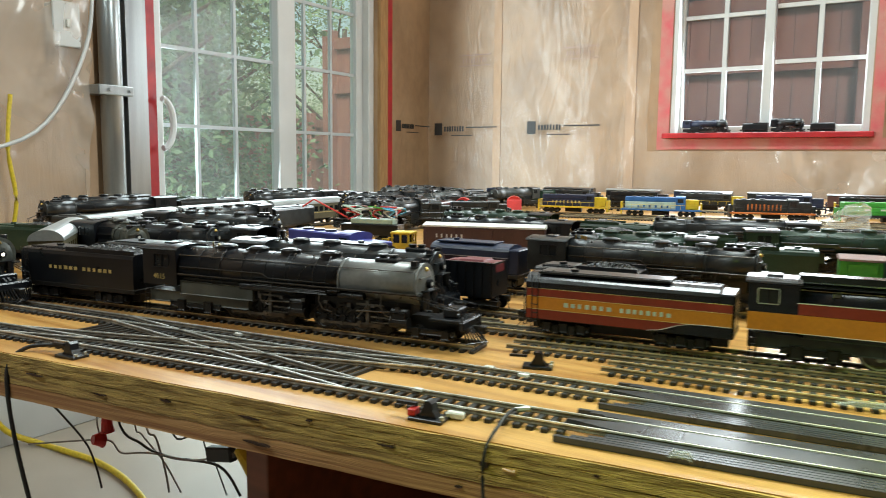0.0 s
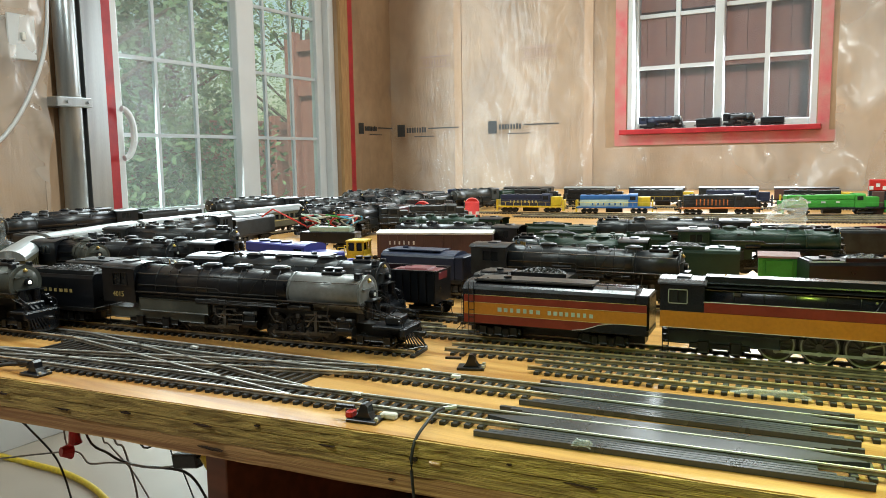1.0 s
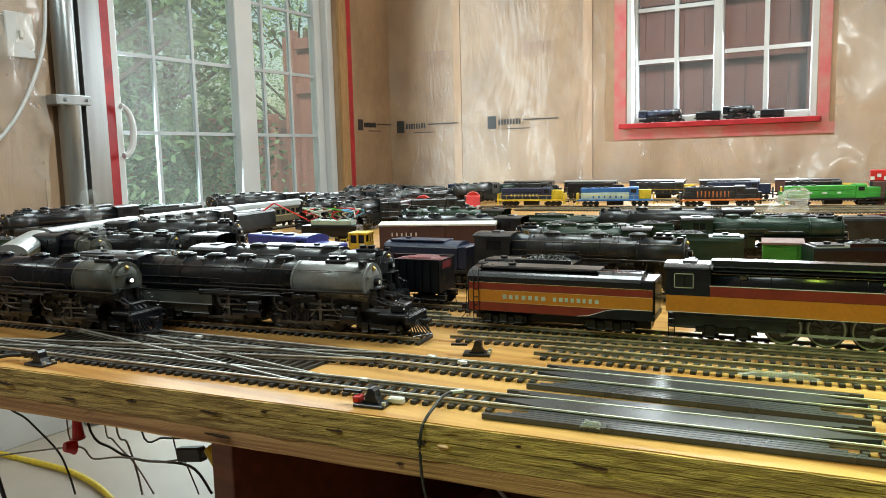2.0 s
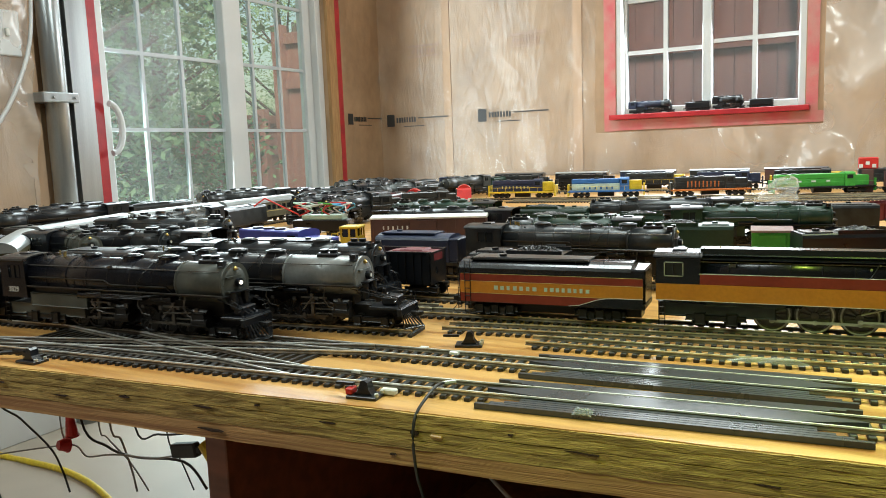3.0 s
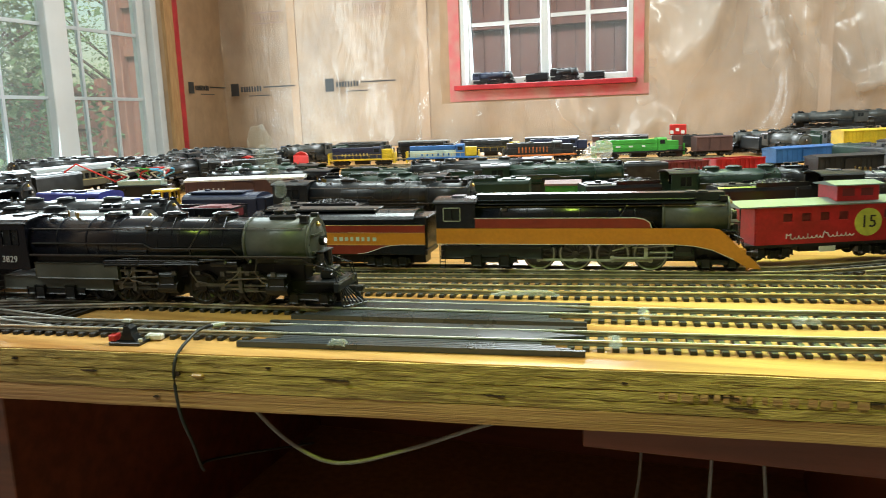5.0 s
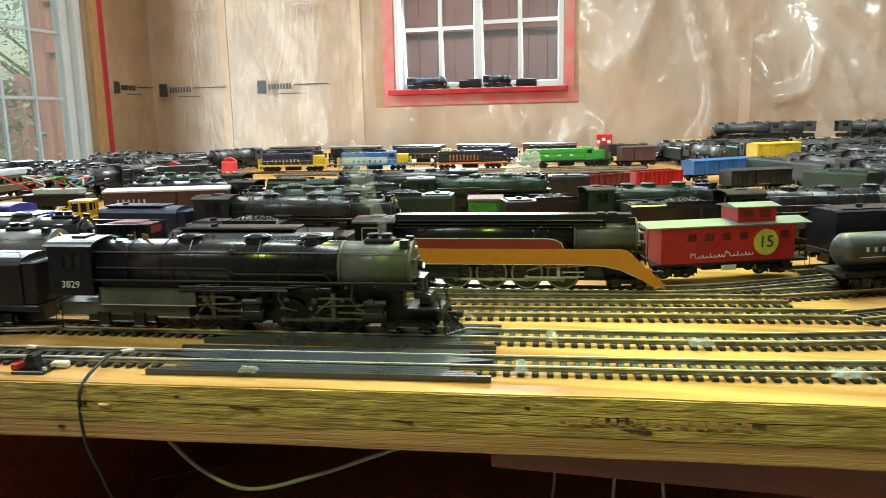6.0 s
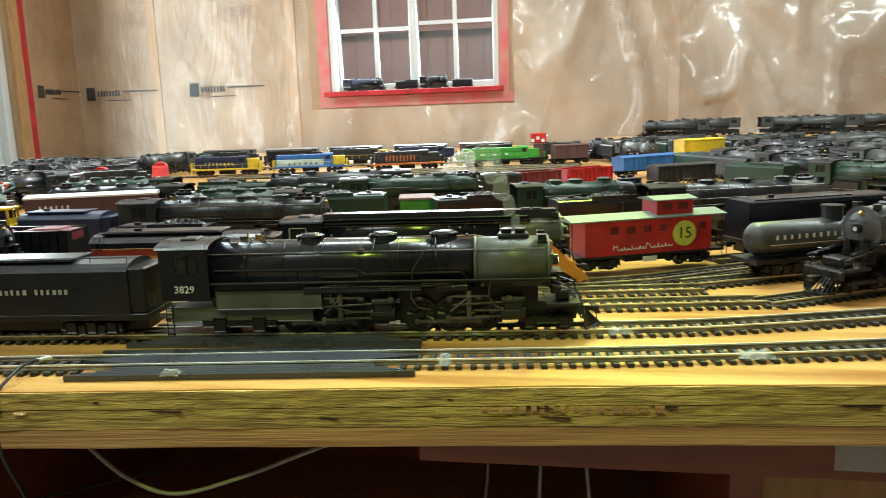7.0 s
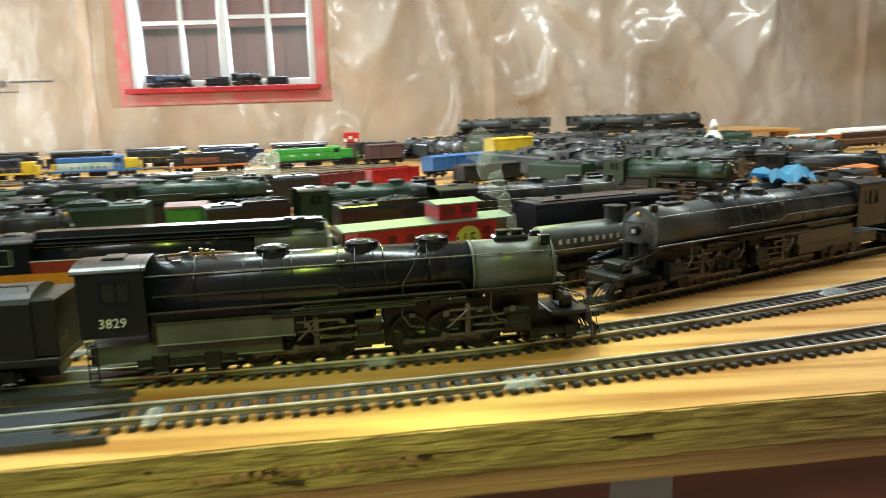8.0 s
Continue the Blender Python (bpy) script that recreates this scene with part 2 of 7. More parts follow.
def sheet_plastic():
    m = glass("wrinkled_vapour_sheet", (1, 1, 1), 0.16, 0.42)
    nt = m.node_tree
    n, link = nt.nodes, nt.links.new
    co = n.new("ShaderNodeTexCoord")
    mp = n.new("ShaderNodeMapping")
    mp.inputs["Scale"].default_value, mp.inputs["Rotation"].default_value = (3.0, 3.0, 2.2), (0, 0.35, 0)
    link(co.outputs["Object"], mp.inputs[0])
    tx = n.new("ShaderNodeTexNoise")
    tx.inputs["Scale"].default_value, tx.inputs["Detail"].default_value, tx.inputs["Distortion"].default_value = 1.4, 2.5, 0.5
    link(mp.outputs[0], tx.inputs[0])
    fold = tx
    bp = n.new("ShaderNodeBump")
    bp.inputs["Strength"].default_value, bp.inputs["Distance"].default_value = 0.7, 0.10
    link(fold.outputs[0], bp.inputs["Height"])
    b = n["Principled BSDF"]
    link(bp.outputs[0], b.inputs["Normal"])
    b.inputs["Base Color"].default_value = (0.70, 0.62, 0.55, 1)
    b.inputs["Specular IOR Level"].default_value = 0.9
    # haze: a noise of its own makes the film cloudier in patches
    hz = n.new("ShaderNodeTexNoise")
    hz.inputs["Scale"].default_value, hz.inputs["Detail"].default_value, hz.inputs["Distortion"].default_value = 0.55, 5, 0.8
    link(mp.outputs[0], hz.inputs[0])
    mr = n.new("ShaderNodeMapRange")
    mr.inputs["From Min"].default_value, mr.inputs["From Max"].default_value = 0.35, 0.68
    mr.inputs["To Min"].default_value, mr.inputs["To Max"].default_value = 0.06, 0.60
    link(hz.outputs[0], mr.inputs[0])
    # flat and clear on the boards near the door; bunched, cloudy and painted brighter past the window
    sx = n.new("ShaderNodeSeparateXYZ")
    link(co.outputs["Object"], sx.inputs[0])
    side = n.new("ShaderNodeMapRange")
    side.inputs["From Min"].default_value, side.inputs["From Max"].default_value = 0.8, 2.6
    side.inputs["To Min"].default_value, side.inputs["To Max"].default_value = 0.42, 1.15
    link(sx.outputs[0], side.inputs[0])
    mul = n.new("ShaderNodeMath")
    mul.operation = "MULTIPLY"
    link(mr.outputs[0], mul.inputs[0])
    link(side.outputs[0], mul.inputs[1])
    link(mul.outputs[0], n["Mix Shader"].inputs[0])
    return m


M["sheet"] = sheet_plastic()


# ---------------------------------------------------------------- mesh helpers
def box(bm, x0, x1, y0, y1, z0, z1, bevel=0.0, m=None):
    r = bmesh.ops.create_cube(bm, size=1)
    vs = r["verts"]
    for v in vs:
        v.co = Vector(((x0 + x1) / 2 + v.co.x * (x1 - x0), (y0 + y1) / 2 + v.co.y * (y1 - y0), (z0 + z1) / 2 + v.co.z * (z1 - z0)))
    if m is not None:
        bmesh.ops.transform(bm, matrix=m, verts=vs)
    if bevel:
        es = {e for v in vs for e in v.link_edges}
        bmesh.ops.bevel(bm, geom=list(es), offset=bevel, segments=1, affect="EDGES", profile=0.7)
    return bm


def rod(bm, a, b, r, seg=8, r2=None):
    a, b = Vector(a), Vector(b)
    d = b - a
    if d.length < 1e-7:
        return bm
    m = Matrix.Translation((a + b) / 2) @ d.to_track_quat("Z", "Y").to_matrix().to_4x4()
    bmesh.ops.create_cone(bm, cap_ends=True, segments=seg, radius1=r, radius2=r if r2 is None else r2, depth=d.length, matrix=m)
    return bm


def line(bm, pts, r, seg=5):
    for a, b in zip(pts, pts[1:]):
        rod(bm, a, b, r, seg)
    return bm


def lathe(bm, prof, axis="X", seg=20, at=(0, 0, 0)):
    """Turns a profile of (place along the axis, radius) round the axis."""
    rings = []
    ax = Vector(at)
    for s, r in prof:
        ring = []
        for i in range(seg):
            a = 2 * math.pi * i / seg
            c, d = r * math.cos(a), r * math.sin(a)
            ring.append(bm.verts.new(ax + (Vector((s, c, d)) if axis == "X" else Vector((c, d, s)))))
        rings.append(ring)
    for p, q in zip(rings, rings[1:]):
        for i in range(seg):
            f = bm.faces.new((p[i], p[(i + 1) % seg], q[(i + 1) % seg], q[i]))
            f.smooth = True
    for ring in (rings[0], rings[-1]):
        bm.faces.new(ring)
    return bm


def prism(bm, outline, axis, lo, hi):
    """Extrudes an outline of (a, b) along an axis: 'X' gives (s, a, b), 'Y' gives (a, s, b), 'Z' gives (a, b, s)."""
    put = {"X": lambda s, a, b: (s, a, b), "Y": lambda s, a, b: (a, s, b), "Z": lambda s, a, b: (a, b, s)}[axis]
    u = [bm.verts.new(put(lo, a, b)) for a, b in outline]
    w = [bm.verts.new(put(hi, a, b)) for a, b in outline]
    k = len(u)
    bm.faces.new(u)
    bm.faces.new(w)
    for i in range(k):
        bm.faces.new((u[i], u[(i + 1) % k], w[(i + 1) % k], w[i]))
    return bm


def mesh_of(name, bm, material):
    bmesh.ops.recalc_face_normals(bm, faces=bm.faces[:])
    me = bpy.data.meshes.new(name)
    bm.to_mesh(me)
    bm.free()
    me.materials.append(material)
    return me


def part(name, bm, material, parent=None, label=""):
    """Links a bmesh, or a mesh that is shared, as one mesh object under a thing or a part."""
    me = bm if isinstance(bm, bpy.types.Mesh) else mesh_of(name, bm, material)
    o = new(name, me)
    if parent:
        o.parent = parent
    if label:
        o["label"] = label
    return o


def thing(name, label, category, group="", kind="", at=None):
    o = new(name)
    o.empty_display_size = 0.02
    tagged(o, label, category, group, kind)
    if at is not None:
        o.matrix_basis = at
    return o


def bmn():
    return bmesh.new()


def lettering(name, words, size, material, parent, m, depth=0.0002):
    """Words in the built-in font as a flat mesh; it reads along the local x, upright along local y."""
    c = bpy.data.curves.new(name, "FONT")
    c.body, c.size, c.extrude, c.align_x, c.align_y = words, size, depth, "CENTER", "CENTER"
    c.resolution_u = 2
    tmp = new(name, c)
    bpy.context.view_layer.update()
    me = bpy.data.meshes.new_from_object(tmp.evaluated_get(bpy.context.evaluated_depsgraph_get()))
    bpy.data.objects.remove(tmp)
    me.materials.clear()
    me.materials.append(material)
    o = new(name, me)
    o.parent = parent
    o.matrix_basis = m
    return o


def bars(bm, x0, x1, z0, z1, y, count, side=-1, seedv=1, depth=0.0003, fill=0.30):
    """A word that stays unread: a row of narrow blocks on a side wall."""
    rng = random.Random(seedv)
    w = (x1 - x0) / count
    for i in range(count):
        a = x0 + i * w + w * (1 - fill) * 0.4
        b = a + w * fill * rng.uniform(0.82, 1.18)
        box(bm, a, b, y, y + side * depth, z0, z0 + (z1 - z0) * rng.uniform(0.86, 1.0))
    return bm


def along(front, rear, z=None):
    """The pose whose x axis runs from the rear point to the front point, with its origin at the front, on the rails."""
    f, r = Vector((front[0], front[1], 0)), Vector((rear[0], rear[1], 0))
    d = f - r
    return Matrix.Translation((front[0], front[1], RT if z is None else z)) @ Matrix.Rotation(math.atan2(d.y, d.x), 4, "Z")


# ---------------------------------------------------------------- rolling stock, built in metres at HO size; x runs forward, z = 0 is the rail top
WHEELS = {}


def wheel_mesh(r, spokes, material):
    key = (round(r, 5), spokes, material.name)
    if key not in WHEELS:
        bm = bmn()
        w = 0.0026
        if spokes:
            seg = spokes * 4
            rings = []
            for f, y0, y1 in ((0.0, -w * 0.62, -w * 0.62), (0.20, -w * 0.62, -w * 0.62), (0.24, -w * 0.34, -w * 0.02), (0.78, -w * 0.30, -w * 0.02), (0.83, -w * 0.5, -w * 0.5), (1.0, -w * 0.5, -w * 0.5), (1.0, w * 0.25, w * 0.25), (1.07, w * 0.25, w * 0.25), (1.07, w * 0.5, w * 0.5), (0.0, w * 0.5, w * 0.5)):
                if f == 0.0:
                    rings.append([bm.verts.new((0, y0, 0))] * seg)
                    continue
                row = []
                for i in range(seg):
                    an = 2 * math.pi * i / seg
                    weight = 0.6 < an < 2.5 and 0.2 < f < 0.8
                    row.append(bm.verts.new((r * f * math.cos(an), y0 if i % 4 < 2 or weight else y1, -r * f * math.sin(an))))
                rings.append(row)
            for p, q in zip(rings, rings[1:]):
                for i in range(seg):
                    vs = []
                    for vtx in (p[i], p[(i + 1) % seg], q[(i + 1) % seg], q[i]):
                        if vtx not in vs:
                            vs.append(vtx)
                    bm.faces.new(vs)
        else:
            rod(bm, (0, -w * 0.5, 0), (0, w * 0.25, 0), r, 16)
            rod(bm, (0, w * 0.25, 0), (0, w * 0.5, 0), r * 1.1, 16)
            rod(bm, (0, -w * 0.8, 0), (0, -w * 0.5, 0), r * 0.5, 8)
        WHEELS[key] = mesh_of("wheel", bm, material)
    return WHEELS[key]


def wheels(parent, xs, r, spokes=0, material=None, name="wheel"):
    out = []
    me = wheel_mesh(r, spokes, material or M["running"])
    for x in xs:
        for side in (-1, 1):
            o = part(name, me, None, parent)
            o.matrix_basis = pose(x, side * 0.0083, r, 0, 0, 0 if side < 0 else 180)
            out.append(o)
    return out


def coal_bed(x0, x1, hw, z, seedv, h=0.004, n=26):
    bm = bmn()
    rng = random.Random(seedv)
    m = max(6, int(n * 2 * hw / (x1 - x0) * 1.2))
    grid = []
    for i in range(n + 1):
        row = []
        for j in range(m + 1):
            u, v = i / n, j / m
            bulge = math.sin(math.pi * u) ** 0.5 * math.sin(math.pi * v) ** 0.5
            row.append(bm.verts.new((x0 + (x1 - x0) * u + rng.uniform(-0.0005, 0.0005), -hw + 2 * hw * v + rng.uniform(-0.0005, 0.0005), z + h * bulge * (0.55 + rng.random() * 0.6))))
        grid.append(row)
    for i in range(n):
        for j in range(m):
            bm.faces.new((grid[i][j], grid[i + 1][j], grid[i + 1][j + 1], grid[i][j + 1]))
    return bm


def truck(parent, xc, n=2, pitch=0.018, r=0.0055, colour="running", detail=True):
    xs = [xc + (i - (n - 1) / 2) * pitch for i in range(n)]
    wheels(parent, xs, r)
    for side in (-1, 1):
        bm = bmn()
        box(bm, xs[0] - 0.006, xs[-1] + 0.006, side * 0.0115, side * 0.0140, 0.0045, 0.0085, 0.0006)
        if detail:
            for x in xs:
                box(bm, x - 0.003, x + 0.003, side * 0.0112, side * 0.0150, 0.0030, 0.0095, 0.0006)
            for x in [(a + b) / 2 for a, b in zip(xs, xs[1:])]:
                box(bm, x - 0.0022, x + 0.0022, side * 0.0110, side * 0.0146, 0.0020, 0.0075, 0.0004)
        part("truck_frame", bm, M[colour], parent)


def coupler(parent, x, sign):
    bm = bmn()
    box(bm, x, x + sign * 0.006, -0.0014, 0.0014, 0.0095, 0.0120)
    box(bm, x + sign * 0.005, x + sign * 0.0095, -0.0028, 0.0026, 0.0090, 0.0125, 0.0006)
    line(bm, [(x + sign * 0.008, 0, 0.009), (x + sign * 0.0085, -0.001, 0.004), (x + sign * 0.0105, -0.0035, 0.0015), (x + sign * 0.008, -0.005, 0.0008)], 0.0003, 4)
    part("coupler", bm, M["running"], parent)


def arch(hw, z0, z1, rise, n=10):
    """The cross-section (y, z) of a body with upright sides and a bowed roof."""
    pts = [(-hw, z0), (hw, z0), (hw, z1)]
    for i in range(1, n):
        a = math.pi * i / n
        pts.append((hw * math.cos(a), z1 + rise * math.sin(a)))
    pts.append((-hw, z1))
    return pts


def tender(label, L=0.15, colour="black", coal=True, seedv=1, height=0.043, lod=0, rake=False, bands=None, axles=3, words=0, wordmat="lettergrey", group="", roof=None, wspan=(0.74, 0.18), wordz=0.0275):
    """Tender, with its front at x = 0 and its rear at x = -L."""
    t = thing("tender", label, "model tender", group)
    hw = 0.0172
    bm = bmn()
    box(bm, -L, -0.002, -hw, hw, 0.0110, 0.0150, 0.0005)
    box(bm, -L + 0.004, -0.006, -0.0075, 0.0075, 0.0035, 0.0115)
    part("frame", bm, M["running"], t)
    bm = bmn()
    if rake:
        prism(bm, arch(hw, 0.0150, height - 0.006, 0.006, 8), "X", -L + 0.001, -0.012)
        box(bm, -0.013, -0.002, -hw * 0.94, hw * 0.94, 0.0150, height - 0.004, 0.001)
    else:
        top = height
        r = 0.004
        o = [(-hw, 0.0150), (hw, 0.0150), (hw, top - r), (hw - r * 0.3, top - r * 0.3), (hw - r, top), (-hw + r, top), (-hw + r * 0.3, top - r * 0.3), (-hw, top - r)]
        prism(bm, o, "X", -L + 0.001, -0.003)
    part("body", bm, M[colour], t)
    if bands:
        for (z0, z1, mt) in bands:
            for side in (-1, 1):
                bm = bmn()
                box(bm, -L + 0.002, -0.0035, side * hw, side * (hw + 0.0004), z0, z1)
                part("stripe", bm, M[mt], t)
    if roof:
        bm = bmn()
        prism(bm, arch(hw * 0.97, height - 0.004, height - 0.001, 0.005, 8), "X", -L * 0.98, -L * 0.02)
        part("roof", bm, M[roof], t)
    if coal:
        part("coal", coal_bed(-L * 0.58, -0.008, hw - 0.003, height - 0.001, seedv, 0.006, 30 if lod == 0 else 14), M["coal"], t, "heaped loose coal")
        for side in (-1, 1):
            bm = bmn()
            box(bm, -L * 0.60, -0.004, side * (hw - 0.0028), side * (hw - 0.0018), height - 0.002, height + 0.0028)
            part("coal_board", bm, M[colour], t)
    bm = bmn()
    box(bm, -L * 0.94, -L * (0.64 if coal else 0.30), -hw * 0.7, hw * 0.7, height - 0.0005, height + 0.0012, 0.0004)
    rod(bm, (-L * 0.78, 0, height), (-L * 0.78, 0, height + 0.003), 0.0032, 10)
    if lod == 0:
        for k in range(7):
            rod(bm, (-L * (0.08 + 0.14 * k), -hw * 0.82, height - 0.001), (-L * (0.08 + 0.14 * k), -hw * 0.82, height + 0.0022), 0.0003, 4)
        line(bm, [(-L * 0.08, -hw * 0.82, height + 0.002), (-L * 0.92, -hw * 0.82, height + 0.002)], 0.0003, 4)
    part("water_hatch", bm, M[colour] if not bands else M["black"], t)
    truck(t, -L * 0.80, axles, 0.0125 if axles > 2 else 0.018, 0.0052, detail=lod < 2)
    truck(t, -L * 0.24, axles, 0.0125 if axles > 2 else 0.018, 0.0052, detail=lod < 2)
    if lod == 0:
        bm = bmn()
        for k in range(7):
            rod(bm, (-L - 0.0004, -hw * 0.95, 0.006 + k * 0.0052), (-L - 0.0004, -hw * 0.6, 0.006 + k * 0.0052), 0.0003, 4)
        for y in (-0.95, -0.6):
            rod(bm, (-L - 0.0004, hw * y, 0.005), (-L - 0.0004, hw * y, height), 0.0003, 4)
        part("ladder", bm, M["black"], t)
        bm = bmn()
        for k in range(6):
            rod(bm, (-L + 0.006, -hw - 0.0008, 0.004 + k * 0.006), (-L + 0.0105, -hw - 0.0008, 0.004 + k * 0.006), 0.0003, 4)
        for x in (-L + 0.006, -L + 0.0105):
            rod(bm, (x, -hw - 0.0008, 0.003), (x, -hw - 0.0008, height), 0.0003, 4)
        part("side_ladder", bm, M["black"], t)
    coupler(t, -L, -1)
    if words:
        bm = bmn()
        bars(bm, -L * wspan[0], -L * (wspan[0] + wspan[1]) / 2 - 0.002, wordz, wordz + 0.0032, -hw - 0.0004, words // 2, seedv=seedv, fill=0.55)
        bars(bm, -L * (wspan[0] + wspan[1]) / 2 + 0.002, -L * wspan[1], wordz, wordz + 0.0032, -hw - 0.0004, words - words // 2, seedv=seedv + 5, fill=0.55)
        part("lettering", bm, M[wordmat], t, "unread railway name in blocks")
    return t


def steam(label, L=0.232, colour="black", smokebox="graphite", sets=((3, 0.0103), (3, 0.0103)), lod=0, boiler_r=0.0150, group="", seedv=1, cabcol=None,
          domes=(0.36, 0.56, 0.70), number="", rods="rod", skirt=None, white_front=False, zc=0.0375, ends=(0.115, 0.29, 0.825)):
    """Steam engine without its tender, from the pilot's tip at x = 0 to the cab's rear at x = -L. Returns it with the drivers and rods."""
    e = thing("steam_locomotive", label, "model locomotive", group)
    rng = random.Random(seedv)
    hi = lod == 0
    seg = 28 if hi else (18 if lod == 1 else 12)
    hw = 0.0172
    sb0, sb1, fb, cab0, cab1 = -L * ends[0], -L * ends[1], -L * 0.60, -L * ends[2], -L * 0.985
    r0, r1 = boiler_r * 0.94, boiler_r
    # boiler with its bands
    bm = bmn()
    lathe(bm, [(sb1, r0), (fb, r1), (cab0, r1)], "X", seg, (0, 0, zc))
    boiler = part("boiler", bm, M[colour], e)
    for k in range(1, 7 if hi else 1):
        bm = bmn()
        x = sb1 + (cab0 - sb1) * k / 7
        r = r0 + (r1 - r0) * min(1, (x - sb1) / (fb - sb1)) + 0.00018
        lathe(bm, [(x + 0.0005, r), (x - 0.0005, r)], "X", seg, (0, 0, zc))
        part("boiler_band", bm, M[colour], boiler)
    bm = bmn()
    lathe(bm, [(sb0, r0), (sb1, r0)], "X", seg, (0, 0, zc))
    smoke = part("smokebox", bm, M[smokebox], e)
    for xa, rr0 in ((sb0, 1.02), (sb1, 1.025)):
        bm = bmn()
        lathe(bm, [(xa + 0.0008, r0 * rr0), (xa - 0.0009, r0 * rr0)], "X", seg, (0, 0, zc))
        part("smokebox_ring", bm, M[smokebox], smoke)
    bm = bmn()
    lathe(bm, [(sb0 - 0.0005, r0 * 0.92), (sb0 + 0.0008, r0 * 0.80), (sb0 + 0.0022, r0 * 0.5), (sb0 + 0.003, r0 * 0.12)], "X", seg, (0, 0, zc))
    if lod < 2:
        for k in range(16):
            a = 2 * math.pi * k / 16
            rod(bm, (sb0 - 0.001, r0 * 0.86 * math.cos(a), zc + r0 * 0.86 * math.sin(a)), (sb0 + 0.0012, r0 * 0.86 * math.cos(a), zc + r0 * 0.86 * math.sin(a)), 0.0005, 5)
        for s in (-0.35, 0.35):
            box(bm, sb0 + 0.001, sb0 + 0.003, -r0 * 0.7, r0 * 0.3, zc + r0 * s - 0.0006, zc + r0 * s + 0.0006)
    part("smokebox_door", bm, M["silver"] if white_front else M[smokebox], e)
    # headlight, number board, bell
    bm = bmn()
    rod(bm, (sb0 - 0.001, 0, zc + r0 * (0.15 if not hi else 0.05)), (sb0 + 0.006, 0, zc + r0 * (0.15 if not hi else 0.05)), 0.0032, 12)
    part("headlight", bm, M["black"], e)
    bm = bmn()
    rod(bm, (sb0 + 0.006, 0, zc + r0 * (0.15 if not hi else 0.05)), (sb0 + 0.0064, 0, zc + r0 * (0.15 if not hi else 0.05)), 0.0015, 10)
    part("headlight_lens", bm, M["glow"] if hi and seedv == 3829 else M["letter"], e)
    if lod < 2:
        for s in (-1, 1):
            bm = bmn()
            box(bm, sb0 - 0.006, sb0 - 0.001, s * 0.006, s * 0.0095, zc + r0 * 0.88, zc + r0 * 1.14, 0.0004)
            part("number_board", bm, M["black"], e)
        bm = bmn()
        lathe(bm, [(0, 0.0004), (0.0006, 0.0022), (0.002, 0.0016), (0.0032, 0.0006)], "Z", 10, (sb0 + 0.0015, 0, zc + r0 * 0.62))
        part("bell", bm, M["brass"], e)
    # stack and domes
    bm = bmn()
    xs = sb0 - (sb0 - sb1) * 0.45
    top = zc + r0
    box(bm, xs - 0.010, xs + 0.008, -0.0048, 0.0048, top - 0.002, top + 0.0022, 0.001)
    part("chimney_base", bm, M["black"], e)
    for dx in (0.003, -0.005):
        bm = bmn()
        lathe(bm, [(top + 0.0015, 0.0034), (top + 0.0035, 0.0029), (top + 0.0040, 0.0036), (top + 0.0048, 0.0035)], "Z", 12, (xs + dx, 0, 0))
        part("chimney", bm, M["black"], e)
    for k, d in enumerate(domes):
        bm = bmn()
        x = -L * d
        top = zc + r1
        rings = []
        for (sx, sy, z) in ((0.0098, 0.0085, -0.005), (0.0086, 0.0072, -0.0008), (0.0078, 0.0064, 0.0012), (0.0086, 0.0070, 0.0016), (0.0084, 0.0068, 0.0023), (0.0060, 0.0048, 0.0026), (0.0058, 0.0046, 0.0032), (0.0030, 0.0024, 0.0034)):
            rings.append([bm.verts.new((x + sx * math.cos(2 * math.pi * i / 14), sy * math.sin(2 * math.pi * i / 14), top + z)) for i in range(14)])
        for p, q in zip(rings, rings[1:]):
            for i in range(14):
                bm.faces.new((p[i], p[(i + 1) % 14], q[(i + 1) % 14], q[i])).smooth = True
        bm.faces.new(rings[-1])
        dome = part("sand_dome" if k != 1 else "steam_dome", bm, M[colour], e)
        for s in (-1, 1) if hi else ():
            for dx in (-0.004, 0.004):
                bm = bmn()
                line(bm, [(x + dx, s * 0.006, top + 0.0005), (x + dx * 1.2, s * r1 * 0.80, zc + r1 * 0.66), (x + dx * 1.3, s * r1 * 1.03, zc), (x + dx * 1.3, s * r1 * 0.9, zc - r1 * 0.75)], 0.00022, 4)
                part("sand_pipe", bm, M[colour], dome)
    if lod < 2:
        bm = bmn()
        x = -L * 0.76
        for k in range(3):
            rod(bm, (x - k * 0.003, -0.003 + k * 0.003, zc + r1 * 0.9), (x - k * 0.003, -0.003 + k * 0.003, zc + r1 + 0.003), 0.0009, 6)
        line(bm, [(x - 0.011, 0.002, zc + r1), (x - 0.011, 0.002, zc + r1 + 0.004)], 0.0006, 5)
        part("safety_valve", bm, M["brass"] if hi else M["rod"], e)
        for s in (-1, 1):
            bm = bmn()
            z = zc + r1 * 0.62
            y = s * r1 * 0.86
            line(bm, [(sb0 - 0.002, s * r0 * 0.86, z), (cab0, y, z)], 0.00035, 5)
            for k in range(9):
                x = sb0 - 0.004 + (cab0 - sb0) * k / 8.3
                rod(bm, (x, y * 0.92, z - 0.0003), (x, y * 1.02, z + 0.0003), 0.00055, 5)
            part("handrail", bm, M["tyre"] if hi else M[colour], e)
